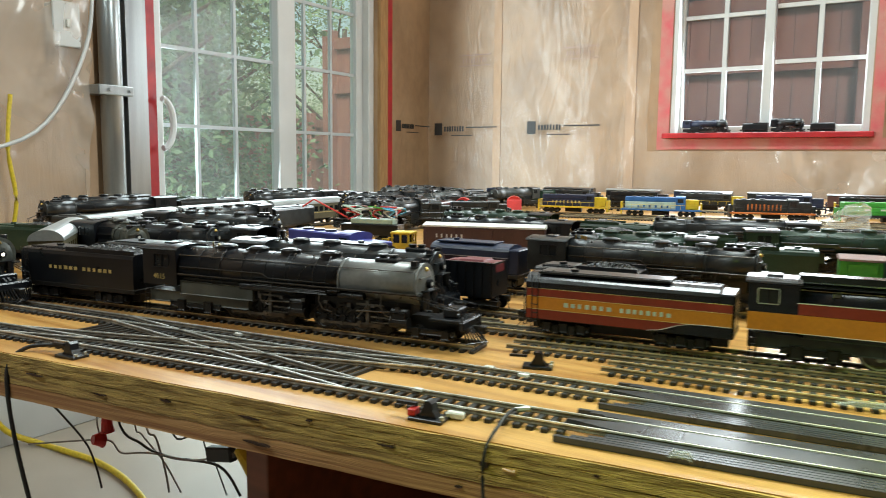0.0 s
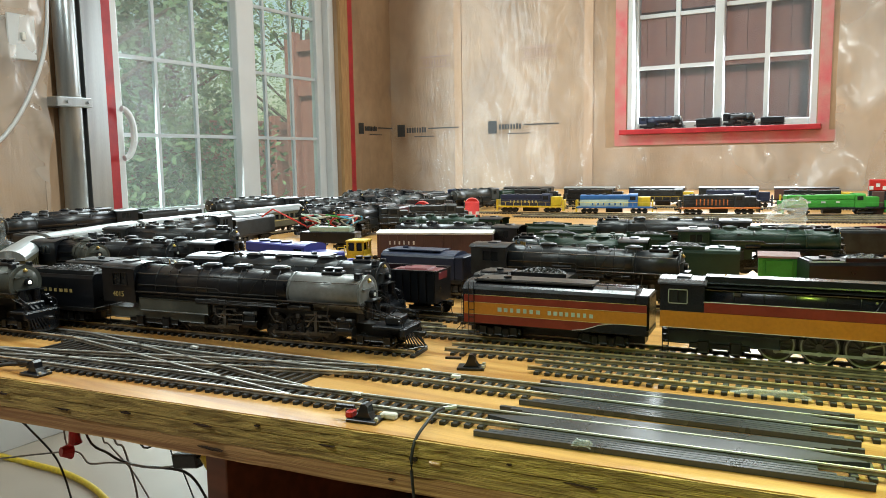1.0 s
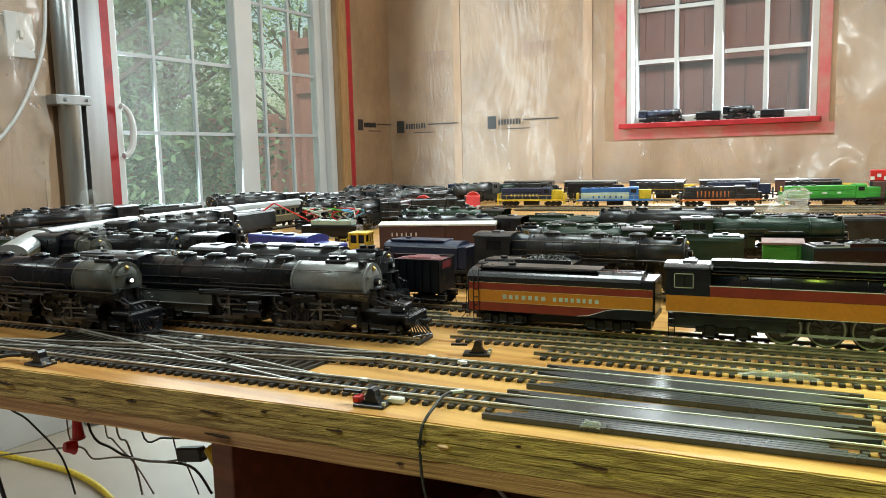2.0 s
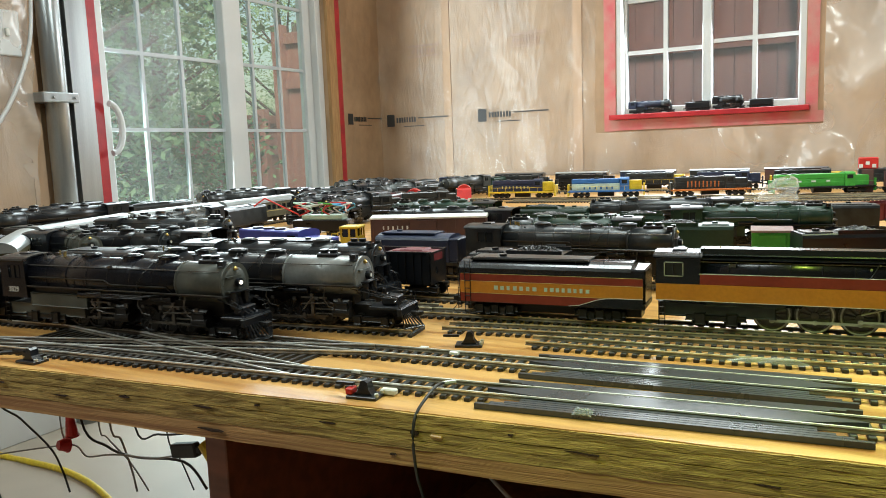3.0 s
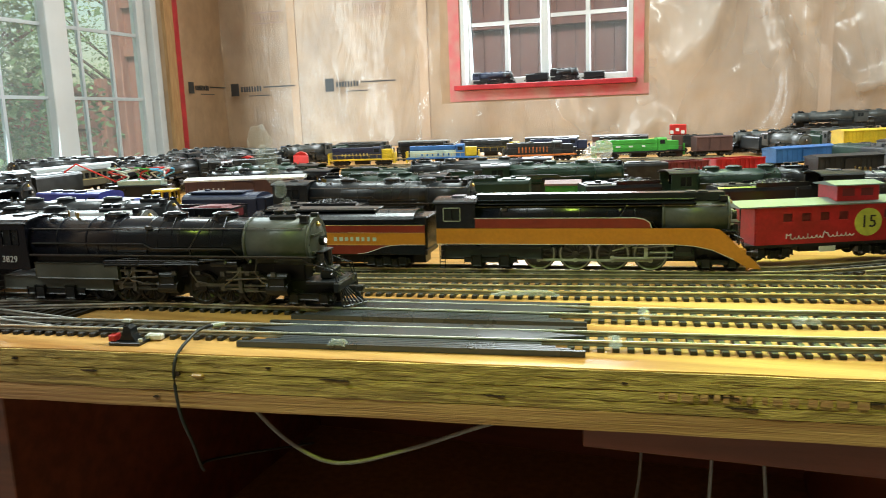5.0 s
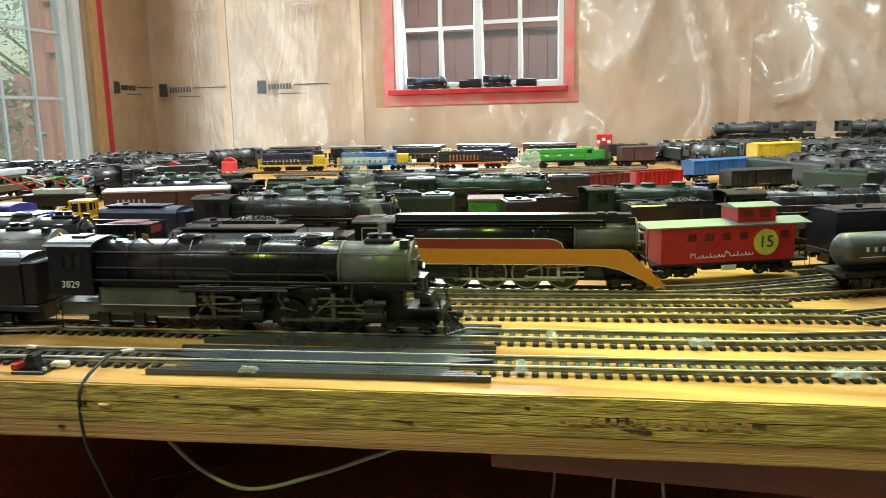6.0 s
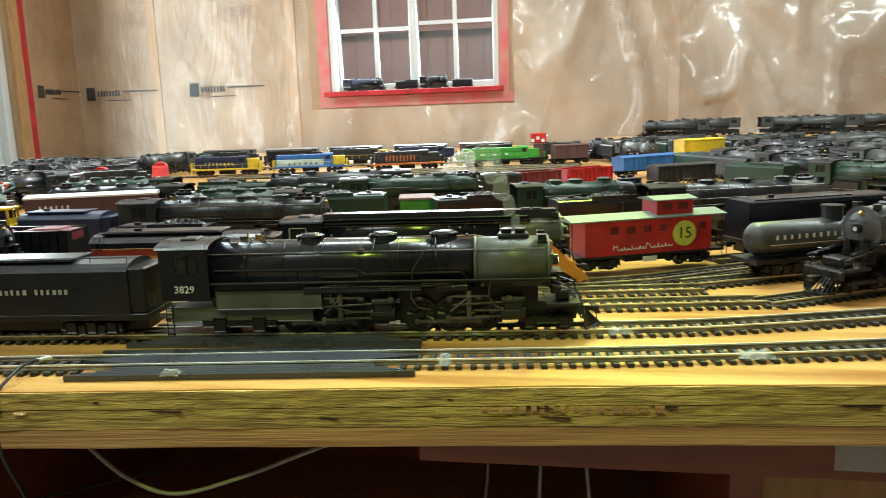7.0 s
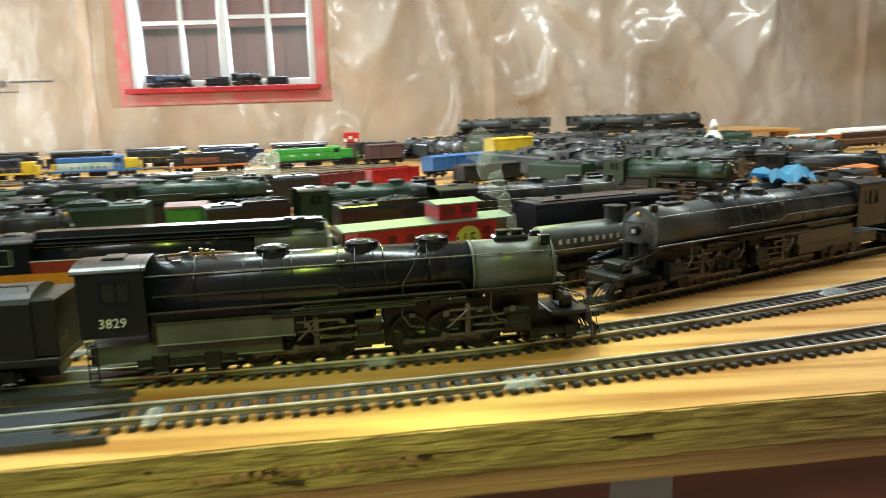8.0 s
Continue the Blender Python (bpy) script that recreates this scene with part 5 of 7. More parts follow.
def layout_table():
    t = thing("layout_table", "large varnished plywood table carrying the model railway", "table")
    layers = (("top_board", T - 0.0096, T, 0.0, "ply"), ("middle_board", T - 0.0202, T - 0.0098, 0.0012, "ply_b"), ("lower_board", T - 0.0300, T - 0.0204, -0.0008, "ply_c"))
    for nm, z0, z1, off, mt in layers:
        bm = bmn()
        xs = [TX0 + (TX1 - TX0) * k / 160 for k in range(161)]
        rng = random.Random(len(nm))
        o = [(x, front_y(x) + off + rng.uniform(-0.0005, 0.0005)) for x in xs] + [(TX1, TY1), (TX0, TY1)]
        prism(bm, o, "Z", z0, z1)
        part(nm, bm, M[mt], t)
    # rough end-grain veneers of the top board's face, each a strip of its own
    for k, (z0, z1, mt) in enumerate(((T - 0.0048, T - 0.0005, "ply_a"), (T - 0.0096, T - 0.0049, "ply_a"), (T - 0.0148, T - 0.0100, "ply_a"), (T - 0.0201, T - 0.0149, "ply_b"))):
        bm = bmn()
        xs = [-1.29 + 3.6 * i / 420 for i in range(421)]
        rng = random.Random(20 + k)
        f = [bm.verts.new((x, front_y(x) - 0.0006 - rng.random() * 0.0010, z0 + rng.uniform(0, 0.00022))) for x in xs]
        g = [bm.verts.new((x, front_y(x) - 0.0006 - rng.random() * 0.0010, z1 - rng.uniform(0, 0.00022))) for x in xs]
        b0 = [bm.verts.new((x, front_y(x) + 0.002, z0)) for x in xs]
        b1 = [bm.verts.new((x, front_y(x) + 0.002, z1)) for x in xs]
        for i in range(len(xs) - 1):
            bm.faces.new((f[i], f[i + 1], g[i + 1], g[i]))
            bm.faces.new((g[i], g[i + 1], b1[i + 1], b1[i]))
            bm.faces.new((b0[i], b0[i + 1], f[i + 1], f[i]))
        part("veneer_strip", bm, M[mt], t)
    rng = random.Random(31)
    for x, z, w, h in ((-0.165, -0.0108, 0.010, 0.0012), (-0.105, -0.0108, 0.016, 0.0010), (0.033, -0.0108, 0.005, 0.0026), (-0.10, -0.0245, 0.022, 0.0014), (0.02, -0.024, 0.004, 0.001), (-0.02, -0.0110, 0.012, 0.0008),
                       (0.12, -0.0106, 0.018, 0.0007), (0.20, -0.0150, 0.010, 0.0007), (0.30, -0.0104, 0.020, 0.0006), (0.36, -0.0103, 0.014, 0.0007), (0.31, -0.0155, 0.016, 0.0006), (-0.22, -0.0150, 0.014, 0.001),
                       (-0.065, -0.0060, 0.004, 0.0010), (0.085, -0.0058, 0.003, 0.0010), (0.26, -0.0060, 0.003, 0.0008), (-0.28, -0.0108, 0.02, 0.0012), (0.45, -0.0103, 0.02, 0.0007)):
        bm = bmn()
        n = 14
        h *= 0.55
        o = [(x + w / 2 * math.cos(2 * math.pi * i / n) * rng.uniform(0.8, 1.1), T + z + h * math.sin(2 * math.pi * i / n) * rng.uniform(0.6, 1.2)) for i in range(n)]
        y = front_y(x) - 0.0019
        prism(bm, o, "Y", y, y + 0.002)
        part("edge_void", bm, M["knot"], t, "dark void in the plywood edge")
    bm = bmn()
    box(bm, 0.042, 0.049, front_y(0.045) - 0.0026, front_y(0.045) + 0.001, T - 0.0122, T - 0.0104, 0.0006)
    part("splinter", bm, M["ply"], t, "pale splintered edge")
    bm = bmn()
    rng = random.Random(8)
    x = 0.275
    for k in range(15):
        w = rng.uniform(0.002, 0.005)
        box(bm, x, x + w, front_y(x) - 0.0019, front_y(x) - 0.0012, T - 0.0122 + rng.uniform(-0.001, 0), T - 0.0098)
        x += w + rng.uniform(0.001, 0.004)
    part("stamped_print", bm, M["ply_c"], t, "faint stamped print on the plywood edge")
    for x in (-1.2, 2.3):
        for y in (2.0, 3.3):
            bm = bmn()
            box(bm, x - 0.045, x + 0.045, y - 0.045, y + 0.045, 0, T - 0.03, 0.003)
            part("leg", bm, M["tan"], t)


layout_table()


def desk():
    d = thing("desk", "dark reddish-brown wooden desk under the table", "desk")
    z1 = T - 0.0305
    for x0, x1 in ((-0.205, -0.183), (1.30, 1.322)):
        bm = bmn()
        box(bm, x0, x1, 0.575, 1.06, 0, z1, 0.001)
        part("side_panel", bm, M["desk"], d)
    bm = bmn()
    box(bm, -0.183, 1.30, 1.03, 1.05, 0.05, z1)
    part("back_panel", bm, M["desk"], d)
    bm = bmn()
    box(bm, 0.235, 1.30, 0.566, 0.586, z1 - 0.026, z1, 0.001)
    part("front_rail", bm, M["desk"], d)
    bm = bmn()
    box(bm, -0.183, 0.40, 0.60, 1.03, 0.40, 0.42)
    part("shelf", bm, M["tan"], d)
    bm = bmn()
    box(bm, 0.40, 0.416, 0.580, 1.03, 0.0, z1 - 0.026)
    part("divider", bm, M["desk"], d)
    bm = bmn()
    box(bm, 0.418, 0.62, 0.590, 0.606, 0.10, z1 - 0.030, 0.001)
    part("drawer_front", bm, M["tan"], d, "light wood drawer front")
    bm = bmn()
    box(bm, 0.630, 1.29, 0.590, 0.606, 0.10, z1 - 0.030, 0.001)
    part("drawer_front", bm, M["offwhite"], d, "pale drawer front")
    bm = bmn()
    box(bm, 0.446, 0.474, 0.5645, 0.5655, z1 - 0.020, z1 - 0.001)
    part("tape_piece", bm, M["film"], d, "crumpled clear tape piece")


desk()


# ---------------------------------------------------------------- tracks
def smooth_line(pts, step=0.0073):
    """Even points along a soft curve through pts."""
    P = [Vector((*p, 0)) for p in pts]
    fine = []
    for i in range(len(P) - 1):
        p0, p1, p2, p3 = P[max(0, i - 1)], P[i], P[i + 1], P[min(len(P) - 1, i + 2)]
        for k in range(40):
            t = k / 40
            fine.append(0.5 * ((2 * p1) + (p2 - p0) * t + (2 * p0 - 5 * p1 + 4 * p2 - p3) * t * t + (3 * p1 - p0 - 3 * p2 + p3) * t ** 3))
    fine.append(P[-1])
    out, acc = [fine[0]], 0.0
    for a, b in zip(fine, fine[1:]):
        seg = (b - a).length
        while acc + seg >= step:
            a = a + (b - a) * ((step - acc) / seg)
            seg = (b - a).length
            out.append(a)
            acc = 0.0
        acc += seg
    return out


bm = bmn()
box(bm, -0.0017, 0.0017, -0.0130, 0.0130, T - 0.0002, T + 0.0022, 0.0003)
TIE = mesh_of("tie", bm, M["tie"])


def rail_mesh(line_pts, off, mt):
    """A flat-footed rail: dull sides, and a bright worn head."""
    prof = [(-0.0012, 0.0020), (0.0012, 0.0020), (0.0012, 0.0024), (0.0003, 0.0028), (0.0003, 0.0038), (0.0006, 0.0040), (0.0006, 0.0048), (-0.0006, 0.0048), (-0.0006, 0.0040), (-0.0003, 0.0038), (-0.0003, 0.0028), (-0.0012, 0.0024)]
    bm = bmn()
    rings = []
    for i, p in enumerate(line_pts):
        d = (line_pts[min(i + 1, len(line_pts) - 1)] - line_pts[max(i - 1, 0)]).normalized()
        nrm = Vector((-d.y, d.x, 0))
        rings.append([bm.verts.new(p + nrm * (off + a) + Vector((0, 0, T + z))) for a, z in prof])
    k = len(prof)
    for a, b in zip(rings, rings[1:]):
        for j in range(k):
            f = bm.faces.new((a[j], a[(j + 1) % k], b[(j + 1) % k], b[j]))
            f.material_index = 0 if j in (5, 6, 7) else 1
    bm.faces.new(rings[0])
    bm.faces.new(rings[-1])
    me = mesh_of("rail", bm, M[mt])
    me.materials.append(M["railside"])
    return me


def track(label, pts, mt="rail", ties=True, single=True, skip=()):
    t = thing("track", label, "model track")
    L = smooth_line(pts)
    for off in (-0.0083, 0.0083):
        part("rail", rail_mesh(L, off, mt), None, t)
    joined = None
    if ties:
        rng = random.Random(len(L))
        for i in range(1, len(L)):
            p = L[i]
            if any(a < p.x < b for a, b in skip):
                continue
            d = L[i] - L[i - 1]
            ang = math.degrees(math.atan2(d.y, d.x)) + rng.uniform(-1.0, 1.0)
            if single and -0.55 < p.x < 0.80 and p.y < 0.85:
                o = part("tie", TIE, None, t)
                o.matrix_basis = pose(p.x, p.y, 0, 0, 0, ang)
            else:
                joined = joined or bmn()
                box(joined, -0.0017, 0.0017, -0.0130, 0.0130, T - 0.0002, T + 0.0022, 0, pose(p.x, p.y, 0, 0, 0, ang))
    if joined:
        tagged(part("tie_bed", joined, M["tie"], t), kind="stuff")
    return L


N1 = [(-1.20, 0.415), (-0.70, 0.455), (-0.35, 0.494), (0.0, 0.5355), (0.25, 0.5665), (0.37, 0.5815), (0.48, 0.6010), (0.60, 0.6270), (0.75, 0.670), (0.95, 0.745), (1.3, 0.93), (1.7, 1.35)]
N2 = [(-1.28, 0.468), (-0.90, 0.500), (-0.60, 0.532), (-0.31, 0.5635), (0.0, 0.5935), (0.26, 0.6195), (0.37, 0.6325), (0.42, 0.643), (0.50, 0.6655), (0.56, 0.686), (0.664, 0.7275), (0.80, 0.797), (1.1, 1.0), (1.4, 1.40)]
PLATE = (0.062, 0.226)
track("front model track of dark ties and bright rails", N1, "rail", skip=[PLATE])
track2 = track("model track on which the running locomotive travels", N2, "rail", skip=[PLATE])
track("empty siding of dark ties and brassy rails", [(0.035, 0.650), (0.16, 0.662), (0.27, 0.6765), (0.445, 0.7005)], "railold")
track("model siding under the articulated locomotive", [(-0.90, 0.525), (-0.47, 0.588), (-0.25, 0.620), (-0.050, 0.6495)], "railold")
track("model siding behind with brassy rails", [(-0.040, 0.667), (0.03, 0.679), (0.1, 0.690), (0.27, 0.7145), (0.41, 0.735)], "railold")
track("model siding under the red and orange locomotive", [(-0.6, 0.642), (-0.3, 0.680), (-0.05, 0.709), (0.12, 0.728), (0.27, 0.743), (0.36, 0.760), (0.46, 0.815), (0.62, 0.90)], "railold", single=False)
DIESEL = [(-0.78, 1.925), (-0.545, 1.972), (-0.335, 2.000), (-0.098, 2.045), (0.135, 2.105), (0.33, 2.17)]
for pts in (DIESEL, [(x, y - 0.055) for x, y in DIESEL[1:]], [(x, y - 0.11) for x, y in DIESEL[1:]], [(x + 0.05, y - 0.165) for x, y in DIESEL[2:]], [(-1.1, 2.217), (-0.4, 2.28), (0.4, 2.36)], [(-0.32, 0.857), (-0.1, 0.869), (0.2, 0.888)],
            [(-0.25, 0.750), (-0.1, 0.762), (0.06, 0.774)], [(-0.42, 1.060), (-0.2, 1.071), (0.0, 1.081)], [(-0.16, 0.944), (0.0, 0.968), (0.2, 0.998)], [(-0.55, 0.654), (-0.3, 0.6895), (-0.08, 0.7205)], [(-0.65, 0.7455), (-0.4, 0.778), (-0.2, 0.804)],
            [(-0.50, 0.590), (-0.615, 0.685), (-0.685, 0.742), (-0.735, 0.855), (-0.768, 0.95), (-0.785, 1.065), (-0.80, 1.17), (-0.81, 1.28), (-0.815, 1.42)], [(-1.02, 0.80), (-1.02, 1.3), (-0.985, 1.75), (-0.92, 2.17)],
            [(0.44, 0.6943), (0.60, 0.7797), (0.86, 0.9186)], [(0.27, 0.900), (0.43, 0.956), (0.60, 1.0152)], [(0.43, 0.8415), (0.52, 0.881), (0.64, 0.934)], [(0.40, 0.749), (0.495, 0.791), (0.60, 0.838)]):
    track("yard track of black ties and brassy rails", pts, "railold", single=False)
# crossover between the first two tracks
cross = thing("track_crossover", "black-tied scissors crossover between two model tracks", "model track")
for a, b in (((-0.33, 0.562), (-0.06, 0.5275)), ((-0.36, 0.493), (-0.05, 0.5885))):
    pts = smooth_line([a, (a[0] * 0.7 + b[0] * 0.3, a[1] * 0.7 + b[1] * 0.3), (a[0] * 0.3 + b[0] * 0.7, a[1] * 0.3 + b[1] * 0.7), b])
    for off in (-0.0083, 0.0083):
        part("rail", rail_mesh(pts, off, "rail"), None, cross)
for k in range(34):
    x = -0.325 + k * 0.0073
    bm = bmn()
    y0, y1 = 0.488 + (x + 0.325) * 0.13, 0.575 + (x + 0.325) * 0.10
    box(bm, x - 0.0014, x + 0.0014, y0 + 0.02, y1 - 0.02, T - 0.0002, T + 0.0019)
    part("tie", bm, M["tie"], cross)
for x, y in ((-0.02, 0.602), (-0.030, 0.540), (0.005, 0.598), (-0.21, 0.575)):
    bm = bmn()
    box(bm, x - 0.003, x + 0.003, y - 0.0015, y + 0.0015, T + 0.0035, T + 0.0050)
    part("rail_joiner", bm, M["offwhite"], cross)


def rerailer(pts, label):
    """Black plastic crossing plates between and beside the rails, with tapered ends and grooves."""
    r = thing("rerailer_plate", label, "model track", "crossing plates")
    L = [p for p in smooth_line(pts) if PLATE[0] - 0.012 < p.x < PLATE[1] + 0.012]
    n = len(L)

    def strip(lo, hi, z, t0, t1, mt=M["plate"], name="plate"):
        bm = bmn()
        rings = []
        for i, p in enumerate(L):
            u = i / (n - 1)
            if u < t0 or u > t1:
                continue
            d = (L[min(i + 1, n - 1)] - L[max(i - 1, 0)]).normalized()
            nr = Vector((-d.y, d.x, 0))
            e = min(1.0, min(u, 1 - u) / 0.16 + 0.05) if lo < 0 < hi else 1.0
            l2, h2 = lo * e, hi * e
            if lo > 0 or hi < 0:
                l2, h2 = lo, hi
            rings.append([bm.verts.new(p + nr * a + Vector((0, 0, T + zz))) for a, zz in ((l2, 0.0002), (h2, 0.0002), (h2, z), (l2, z))])
        for a, b in zip(rings, rings[1:]):
            for j in range(4):
                bm.faces.new((a[j], a[(j + 1) % 4], b[(j + 1) % 4], b[j]))
        bm.faces.new(rings[0])
        bm.faces.new(rings[-1])
        part(name, bm, mt, r)
    strip(-0.0068, 0.0068, 0.0046, 0.0, 1.0)
    for s in (-1, 1):
        for k in range(5):
            a, b = 0.0096 + k * 0.0025, 0.01206 + k * 0.0025
            cut = 0.030 * (4 - k)
            strip(*((a, b) if s > 0 else (-b, -a)), 0.0036 - k * 0.00012, cut, 1 - cut)
    return r


rerailer(N1, "black grooved plastic rerailer plates on the front track")
rerailer(N2, "black grooved plastic rerailer plates on the second track")


def switch_machine(label, x, y, ang, red=False):
    s = thing("turnout_switch", label, "switch machine", "turnout switches", at=pose(x, y, T, 0, 0, ang) @ Matrix.Scale(0.85, 4))
    bm = bmn()
    box(bm, -0.011, 0.011, -0.007, 0.007, 0, 0.0022, 0.0004)
    part("base", bm, M["black"], s)
    bm = bmn()
    prism(bm, [(-0.0065, 0.0022), (0.0065, 0.0022), (0.0040, 0.0060), (0.0034, 0.0105), (0.0015, 0.0122), (-0.0014, 0.0118), (-0.0026, 0.0080), (-0.0044, 0.0042)], "Y", -0.0035, 0.0035)
    part("motor_housing", bm, M["black"], s)
    bm = bmn()
    box(bm, -0.021, -0.008, -0.0015, 0.0015, 0.0075, 0.0092)
    part("throw_lever", bm, M["black"], s)
    for k in range(2):
        bm = bmn()
        rod(bm, (0.010, -0.004 + 0.008 * k, 0.0022), (0.010, -0.004 + 0.008 * k, 0.0042), 0.0014, 8)
        part("screw_terminal", bm, M["rodsilver"], s)
    if red:
        bm = bmn()
        box(bm, -0.0120, -0.0070, -0.0055, 0.0020, 0.0022, 0.0066, 0.0006)
        part("red_cap", bm, M["scarlet"], s, "small red plastic cap")
        bm = bmn()
        box(bm, 0.008, 0.019, 0.005, 0.010, 0.0005, 0.0045, 0.0008)
        part("tape_scrap", bm, M["offwhite"], s)


switch_machine("black turnout switch machine with a red cap", -0.005, 0.5135, 8, True)
switch_machine("small black turnout switch with white scraps", -0.002, 0.632, 20)
switch_machine("small black turnout switch near the table edge", -0.262, 0.482, 5)
for (x, y, w, h, a) in ((0.410, 0.580, 0.018, 0.011, 10), (0.345, 0.6185, 0.014, 0.009, 10), (0.115, 0.528, 0.010, 0.006, 5), (0.63, 0.715, 0.02, 0.012, 30), (0.262, 0.6180, 0.006, 0.018, 8), (0.252, 0.5620, 0.007, 0.018, 8), (0.185, 0.6530, 0.044, 0.006, 9)):
    bm = bmn()
    rng = random.Random(int(x * 1000))
    g = [[bm.verts.new((-w / 2 + w * i / 6 + rng.uniform(-0.0005, 0.0005), -h / 2 + h * j / 4, rng.uniform(0.0030, 0.0048) if 0 < i < 6 and 0 < j < 4 else rng.uniform(0.001, 0.002))) for j in range(5)] for i in range(7)]
    for i in range(6):
        for j in range(4):
            bm.faces.new((g[i][j], g[i + 1][j], g[i + 1][j + 1], g[i][j + 1]))
    bmesh.ops.solidify(bm, geom=bm.faces[:], thickness=0.0003)
    o = part("clear_tape", bm, M["film"])
    o.matrix_basis = pose(x, y, T + 0.0015, 0, 0, a)
    tagged(o, "crumpled scrap of clear tape on the tracks", "tape", "tape scraps")

# ---------------------------------------------------------------- trains
def couple(front, rear_dir, eng, tend, L, gap=0.004):
    """Sets an engine with its pilot at front and its tender behind it; rear_dir points from front to rear."""
    d = Vector((*rear_dir, 0)).normalized()
    f = Vector((*front, 0))
    eng.matrix_basis = along(f, f + d)
    if tend:
        q = f + d * (L + gap)
        tend.matrix_basis = along(q, q + d)


# the running locomotive
run_engine, run_drivers, run_rods = steam("black articulated steam locomotive with grey smokebox running", 0.262, "blackgloss", "graphite", ((3, 0.0103), (3, 0.0103)), 0, 0.0159, seedv=3829, number="3829", domes=(0.352, 0.488, 0.655), ends=(0.122, 0.281, 0.877), rods="rod", zc=0.0392)
for k in range(5):
    bm = bmn()
    bmesh.ops.create_icosphere(bm, subdivisions=2, radius=1.0)
    rngs = random.Random(300 + k)
    for vtx in bm.verts:
        vtx.co *= 0.8 + 0.35 * noise.noise(vtx.co * 1.7 + Vector((k * 3.1, 0, 0)))
        vtx.co = Vector((-0.050 - 0.004 * k + vtx.co.x * (0.0035 + 0.0016 * k), vtx.co.y * (0.003 + 0.0012 * k), 0.062 + 0.010 * k + vtx.co.z * (0.006 + 0.0014 * k)))
    part("smoke_puff", bm, M["smoke"], run_engine, "thin white smoke from the stack")
run_tender = tender("black tender coupled behind the running locomotive", 0.160, "black", False, 3, 0.0465, 0, rake=True, axles=3, words=12, wspan=(0.60, 0.30))

# big articulated locomotive parked beside it
bb, _, _ = steam("dusty black articulated steam locomotive with silver smokebox", 0.300, "black", "silverpaint", ((4, 0.0100), (4, 0.0100)), 0, 0.0158, seedv=4015, number="4015", domes=(0.42, 0.54, 0.64, 0.74), ends=(0.165, 0.37, 0.87))
bbt = tender("black coal tender behind the articulated locomotive", 0.138, "black", True, 4, 0.044, 0, axles=3, words=12, wordmat="lettergold")
couple((-0.047, 0.6500), (-0.989, -0.145), bb, bbt, 0.300)

# red and orange streamliner
sp, _, _ = steam("red, orange and black streamlined steam locomotive", 0.232, "blackgloss", "graphite", ((4, 0.0116),), 0, 0.0142, seedv=44, domes=(), rods="rodsilver", skirt=True, cabcol="blackgloss", white_front=True, ends=(0.101, 0.288, 0.862))
spt = tender("red and orange striped tender of the streamliner", 0.145, "blackgloss", False, 6, 0.0440, 0, rake=True, axles=3,
             bands=((0.0118, 0.0186, "red"), (0.0188, 0.0278, "orange"), (0.0280, 0.0336, "red")), wordz=0.0217, words=15, wordmat="cream", wspan=(0.80, 0.28))
couple((0.331, 0.7525), (-0.995, -0.105), sp, spt, 0.230)

for s in (-1, 1):
    bm = bmn()
    yy = 0.0172 * s
    prism(bm, [(-0.0035, 0.0116), (-0.056, 0.0116), (-0.049, 0.0126), (-0.043, 0.0146), (-0.037, 0.0168), (-0.030, 0.0182), (-0.022, 0.0187), (-0.0035, 0.0187)], "Y", yy, yy + s * 0.0008)
    part("black_sweep", bm, M["blackgloss"], spt)
    bm = bmn()
    line(bm, [(-0.057, yy + s * 0.0008, 0.0118), (-0.049, yy + s * 0.0008, 0.0128), (-0.043, yy + s * 0.0008, 0.0148), (-0.037, yy + s * 0.0008, 0.0170), (-0.030, yy + s * 0.0008, 0.0184), (-0.022, yy + s * 0.0008, 0.0189), (-0.0035, yy + s * 0.0008, 0.0189)], 0.00025, 4)
    part("pale_line", bm, M["letter"], spt)
    for z in (0.0187, 0.0279, 0.0337):
        bm = bmn()
        line(bm, [(-0.142, yy + s * 0.0005, z), (-0.004, yy + s * 0.0005, z)], 0.0002, 4)
        part("pale_line", bm, M["lettergold"], spt)
b, _, _ = steam("black articulated steam locomotive parked behind another", 0.225, "dusty", "dusty", ((3, 0.0100), (3, 0.0100)), 1, 0.0148, seedv=21)
bt = tender("black coal tender parked on a siding", 0.150, "dusty", True, 22, 0.042, 1)
couple((-0.105, 0.717), (-0.990, -0.140), b, bt, 0.225)

c, _, _ = steam("dark steam locomotive beside a streamlined tender", 0.215, "dusty", "dusty", ((4, 0.0100),), 1, 0.0142, seedv=23)
ct = tender("smooth black streamlined tender on a siding", 0.140, "black", False, 24, 0.041, 1, rake=True)
couple((-0.60, 0.752), (0.992, 0.128), c, ct, 0.215)

v = hood_diesel("violet-blue diesel locomotive with dark roof", 0.165, "violet", "violet", "violet", "violet", cab_at=0.3)
v.matrix_basis = along((-0.345, 0.842), (-0.435, 0.856))

d, _, _ = steam("grey-black steam locomotive with long smooth boiler", 0.232, "dusty", "dusty", ((4, 0.0105),), 0, 0.0150, seedv=25, domes=(0.30, 0.46, 0.66))
dt = tender("long blue-black tender with dull roof", 0.100, "navy", False, 26, 0.043, 1, rake=True)
couple((0.108, 0.882), (-0.998, -0.060), d, dt, 0.232)

